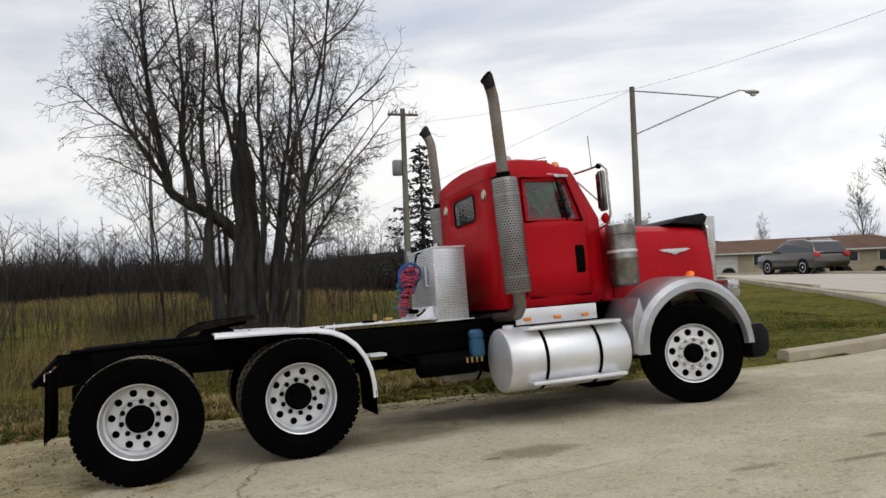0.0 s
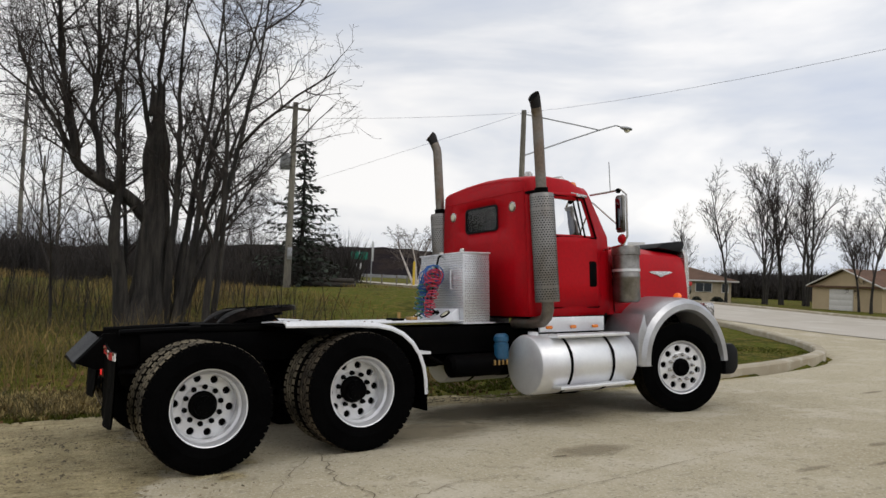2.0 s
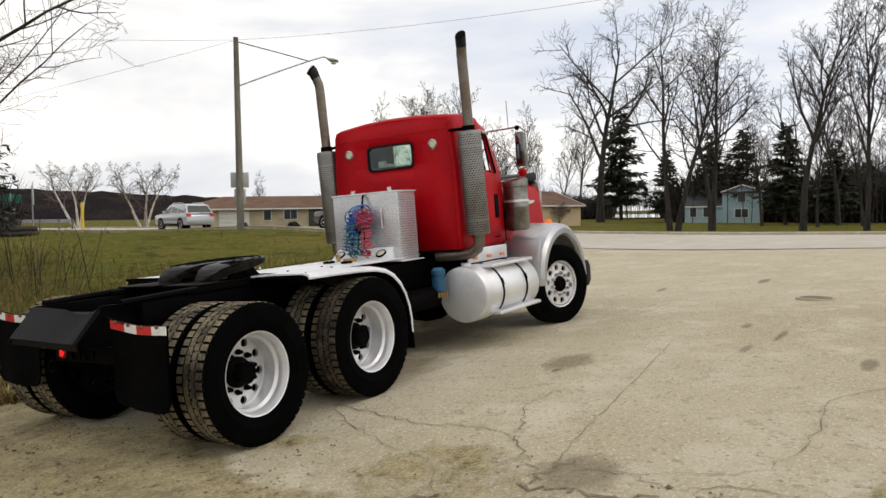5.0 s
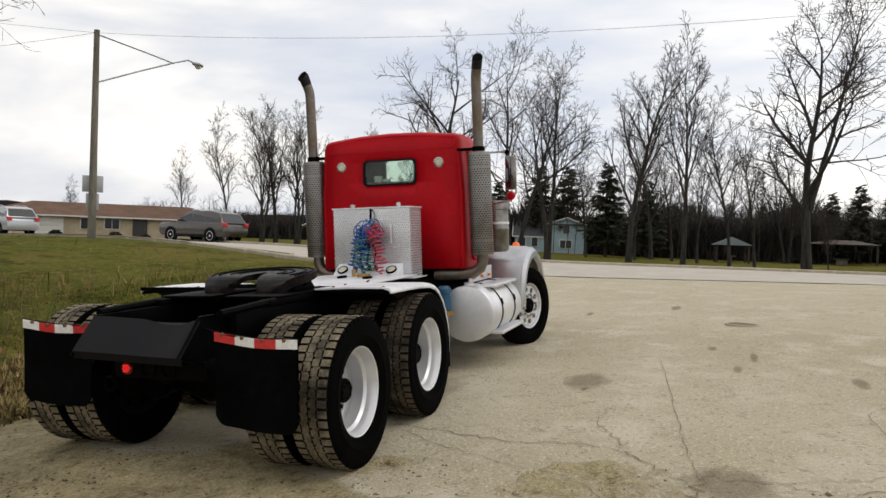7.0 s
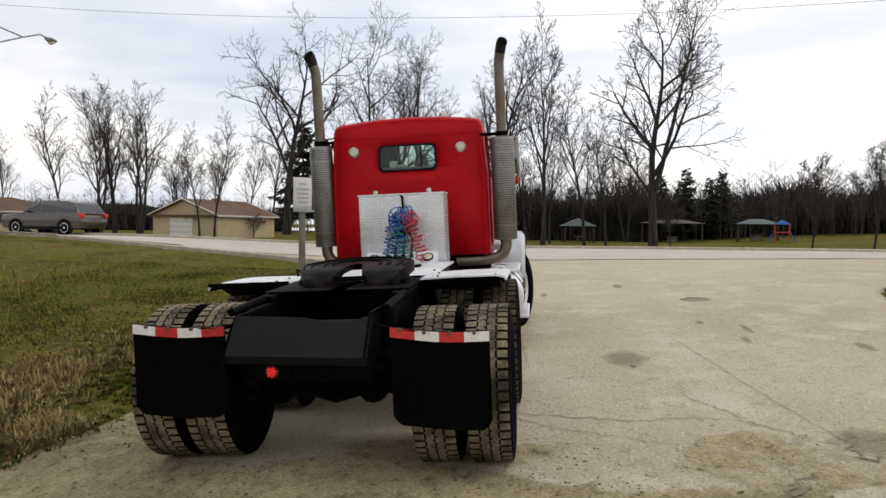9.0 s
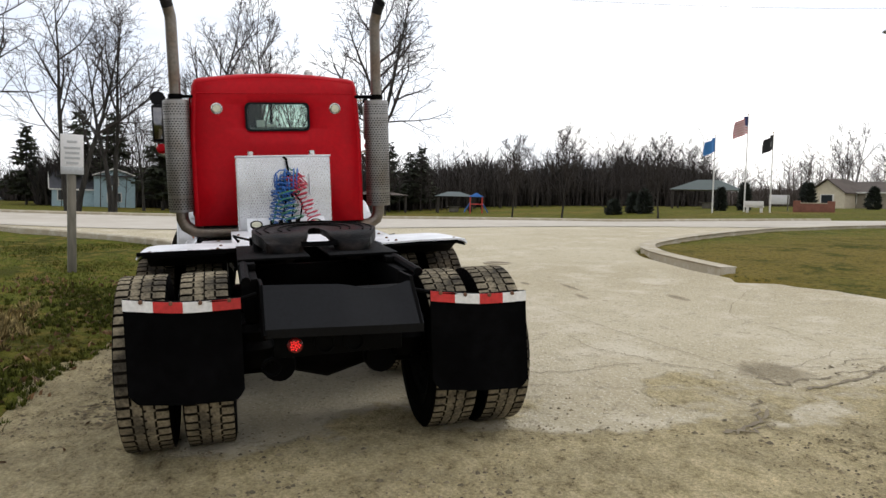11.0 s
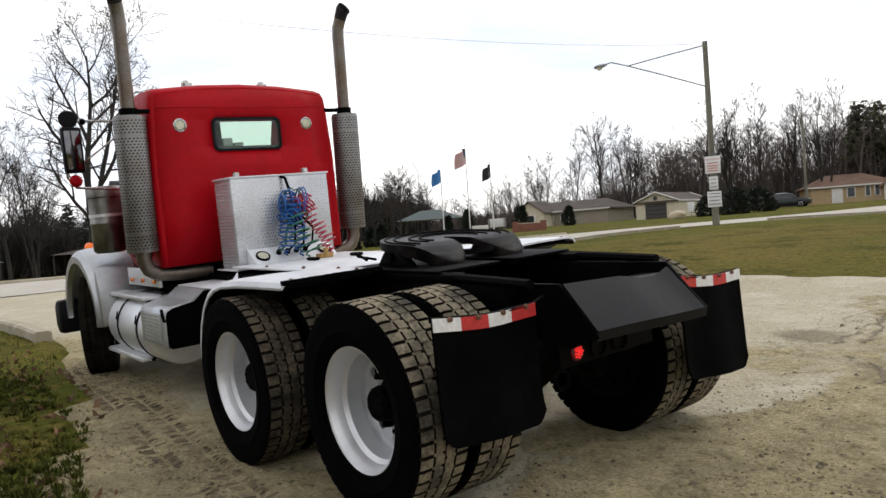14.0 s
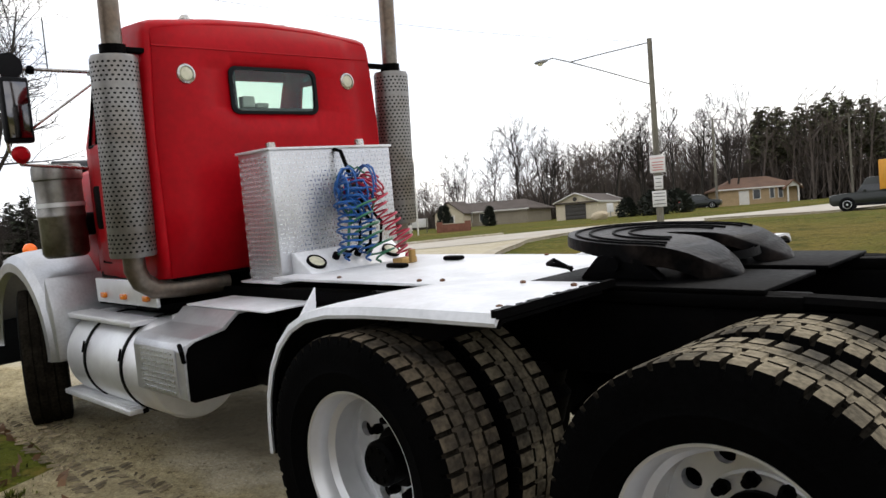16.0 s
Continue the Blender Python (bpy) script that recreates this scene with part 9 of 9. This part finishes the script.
m = pose(*polar(-42.4, 71, (-3.56, 2.53)), land(*polar(-42.4, 71, (-3.56, 2.53))), 0, 0, 45)
wall = thing("memorial_wall", "low red brick memorial wall by the flagpoles", "wall", m)
part("wall", boxm(-1.3, 1.3, -0.2, 0.2, -0.2, 0.72, 0.01), BRICKRED, wall)
part("coping", boxm(-1.36, 1.36, -0.25, 0.25, 0.722, 0.80, 0.01), KERB, wall)
for x in (-1.3, 1.3):
    part("pier", boxm(x - 0.28, x + 0.28, -0.28, 0.28, -0.2, 0.95, 0.01), BRICKRED, wall)
x, y = polar(-38.7, 70, (-3.56, 2.53))
bench = thing("stone_bench", "white stone bench by the flagpoles", "bench", pose(x, y, land(x, y), 0, 0, 45))
part("seat", boxm(-0.75, 0.75, -0.22, 0.22, 0.42, 0.52, 0.02), TRIM, bench)
part("back", boxm(-0.75, 0.75, 0.18, 0.26, 0.52, 0.95, 0.02), TRIM, bench)
for sx in (-0.55, 0.55):
    part("leg", boxm(sx - 0.09, sx + 0.09, -0.18, 0.18, -0.1, 0.42, 0.01), TRIM, bench)
x, y = polar(-40.0, 80, (-3.56, 2.53))
board = thing("notice_board", "white board on two posts beyond the flagpoles", "sign", pose(x, y, land(x, y), 0, 0, 45))
part("sheet", boxm(-0.9, 0.9, -0.03, 0.03, 0.6, 1.5, 0.01), SIGN, board)
for sx in (-0.8, 0.8):
    part("post", boxm(sx - 0.05, sx + 0.05, 0.03, 0.12, -0.2, 1.6, 0.005), POLE, board)
x, y = polar(-53.1, 72, (-3.56, 2.53))
bm = bmesh.new()
bmesh.ops.create_icosphere(bm, subdivisions=3, radius=1.0)
for v in bm.verts:
    k = 1 + 0.25 * noise.noise(v.co * 1.4) + 0.08 * noise.noise(v.co * 4.0)
    v.co = Vector((v.co.x * 0.85 * k, v.co.y * 0.55 * k, v.co.z * 0.5 * k))
rock = part("boulder", bm, BRICKTAN)
rock.matrix_world = pose(x, y, land(x, y) + 0.25, 0, 8, 20)
tagged(rock, "pale tan boulder on the lawn by the road", "boulder")
x, y = polar(-54.2, 84, (-3.56, 2.53))
sgn = thing("yard_sign", "small white and blue yard sign by the garage", "sign", pose(x, y, land(x, y), 0, 0, 38))
part("sheet", boxm(-0.35, 0.35, -0.02, 0.02, 0.5, 1.5, 0.005), SIGN, sgn)
part("panel", boxm(-0.28, 0.28, -0.03, -0.02, 0.75, 1.2), FLAGBLUE, sgn, smooth=False)
part("post", boxm(-0.04, 0.04, 0.0, 0.06, -0.2, 0.6), GALV, sgn)


# ---- cars ----
def car(name, label, m, paint, length=4.7, width=1.8, height=1.62, wagon=True):
    root = thing(name, label, "car", m)
    L, W, Hh = length, width / 2, height
    bm = bmesh.new()
    side = [(-L * 0.5, 0.45), (-L * 0.5, 0.75), (-L * 0.48, 0.92), (-L * 0.25, 1.02), (L * 0.44, 1.02), (L * 0.49, 0.9), (L * 0.5, 0.5), (L * 0.46, 0.3), (-L * 0.46, 0.28)]
    prism(bm, side, "y", -W, W, 0.07)
    body = part("body", bm, paint, root)
    bm = bmesh.new()
    if wagon:
        prof = [(-L * 0.24, 1.0), (-L * 0.10, Hh - 0.10), (-L * 0.02, Hh - 0.01), (L * 0.28, Hh - 0.02), (L * 0.40, Hh - 0.10), (L * 0.475, 1.0)]
    else:
        prof = [(-L * 0.20, 1.0), (-L * 0.09, Hh - 0.06), (-L * 0.05, Hh - 0.01), (L * 0.08, Hh - 0.01), (L * 0.12, Hh - 0.06), (L * 0.13, 1.0)]
    lo = [bm.verts.new((x, -W * (0.97 if z < 1.05 else 0.80), z)) for x, z in prof]
    hi = [bm.verts.new((x, W * (0.97 if z < 1.05 else 0.80), z)) for x, z in prof]
    bm.faces.new(lo)
    bm.faces.new(hi[::-1])
    for k in range(len(prof)):
        q = (k + 1) % len(prof)
        bm.faces.new((lo[k], hi[k], hi[q], lo[q]))
    bmesh.ops.bevel(bm, geom=list(bm.edges), offset=0.03, segments=2, affect="EDGES", profile=0.5)
    cabin = part("cabin", bm, paint, root)
    (ax, az_), (bx, bz), (cx, cz) = prof[0], prof[1], prof[-2]
    for s in (-1, 1):
        xs = [ax + 0.28, -L * 0.0, L * 0.20, prof[-1][0] - 0.15] if wagon else [ax + 0.22, prof[-1][0] - 0.1]
        for a, b in zip(xs, xs[1:]):
            def roofline(x):
                return min(Hh - 0.12, 1.04 + (x - ax) / (bx - ax) * (bz - 1.0) - 0.06, 1.04 + (prof[-1][0] - x) / (prof[-1][0] - cx) * (cz - 1.0) - 0.02)
            t0, t1 = roofline(a + 0.03), roofline(b - 0.03)
            def yy(z):
                return s * (W * (0.97 - 0.17 * (z - 1.0) / (Hh - 1.1)) + 0.006)
            bm = bmesh.new()
            bm.faces.new([bm.verts.new((px, yy(pz), pz)) for px, pz in ((a + 0.03, 1.06), (b - 0.03, 1.06), (b - 0.03, max(1.1, t1)), (a + 0.03, max(1.1, t0)))])
            part("side_window", bm, CARGLASS, cabin, smooth=False)
        part("head_lamp", boxm(-L * 0.495, -L * 0.44, s * W * 0.72 - 0.16, s * W * 0.72 + 0.16, 0.74, 0.88, 0.03), HEADLAMP, body)
        part("tail_light", boxm(L * 0.455, L * 0.505, s * W * 0.84 - 0.12, s * W * 0.84 + 0.12, 0.82, 1.02, 0.02), REDLENS, body)
        part("door_mirror", boxm(ax + 0.35, ax + 0.5, s * (W + 0.08) - 0.09, s * (W + 0.08) + 0.09, 1.04, 1.18, 0.03), paint, body)
        part("sill", boxm(-L * 0.26, L * 0.26, s * W - 0.02, s * W + 0.02, 0.24, 0.40, 0.02), SATIN, body)
        for wx in (-L * 0.305, L * 0.30):
            mm = pose(wx, s * (W - 0.11), 0.34) @ pose(0, 0, 0, -90 * s, 0, 0)
            arch = part("wheel_arch", lathem([(0.40, 0.09), (0.43, 0.10), (0.43, 0.122), (0, 0.122)], 24, mm), SATIN, body)
            wh = part("wheel", lathem([(0.235, 0.05), (0.235, 0.125), (0.21, 0.13), (0.2, 0.10), (0.06, 0.11), (0.05, 0.13), (0, 0.13)], 24, mm), ALU, root)
            part("tyre", lathem([(0.235, 0.09), (0.25, 0.128), (0.30, 0.135), (0.335, 0.11), (0.34, 0.0), (0.335, -0.1), (0.24, -0.1)], 28, mm), RUBBER, wh)
    for nm, (p0, p1) in (("windscreen", (prof[0], prof[1])), ("rear_window", (prof[-1], prof[-2]))):
        bm = bmesh.new()
        off = -0.008 if nm == "windscreen" else 0.008
        q = []
        for t, wy in ((0.1, 0.86), (0.9, 0.72)):
            px, pz = p0[0] + (p1[0] - p0[0]) * t + off, p0[1] + (p1[1] - p0[1]) * t + 0.006
            q.append([(px, -W * wy, pz), (px, W * wy, pz)])
        bm.faces.new([bm.verts.new(p) for p in (q[0][0], q[0][1], q[1][1], q[1][0])])
        part(nm, bm, CARGLASS, cabin, smooth=False)
    if wagon:
        for s in (-1, 1):
            part("roof_rail", tubem([(-L * 0.02, s * W * 0.72, Hh + 0.02), (0, s * W * 0.72, Hh + 0.05), (L * 0.26, s * W * 0.72, Hh + 0.04), (L * 0.3, s * W * 0.72, Hh)], 0.018, 6), ALU, cabin)
    else:
        part("bed_rail", boxm(L * 0.14, L * 0.49, -W * 0.98, W * 0.98, 1.0, 1.06, 0.02), paint, body)
    return root


x, y = 28.3, 22.6
car("passing_suv", "grey-brown SUV on the street", pose(x, y, land(x, y) + 0.02, 0, 0, -98), CARGREY, 4.7, 1.8, 1.62)
x, y = polar(51.7, 50, E65)
car("parked_suv", "silver SUV on the street", pose(x, y, land(x, y) + 0.01, 0, 0, 258), CARSILVER)
x, y = polar(-73.1, 50, (-0.98, 2.74))
pk = car("box_truck", "dark green box truck with an orange-yellow body", pose(x, y, land(x, y) + 0.02, 0, 0, 196), CARBLACK, 4.7, 2.0, 1.85, False)
part("box_body", boxm(0.22, 5.2, -1.12, 1.12, 1.08, 2.75, 0.04), ORANGEBOX, pk, "plain orange-yellow box body")
part("chassis", boxm(2.3, 5.1, -0.45, 0.45, 0.6, 1.06, 0.02), BLACK, pk)
part("rear_bumper", boxm(5.1, 5.3, -1.0, 1.0, 0.5, 0.7, 0.02), BLACK, pk)
x, y = polar(-61.2, 92, ER)
car("parked_car", "dark car beside the orange house", pose(x, y, land(x, y), 0, 0, 20), CARBLACK, 4.6, 1.8, 1.6)
# the woodpile by the thicket
root = thing("log_pile", "low pile of dark old logs in the grass", "log pile", pose(11.5, 26.5, land(11.5, 26.5)))
rng = random.Random(4)
for k in range(7):
    part("log", tubem([(-1.6 + rng.uniform(-0.3, 0.3), 0.2 * (k % 4), 0.12 + 0.2 * (k // 4)), (1.5 + rng.uniform(-0.3, 0.3), 0.2 * (k % 4), 0.12 + 0.2 * (k // 4))], 0.11, 8), ASH, root)
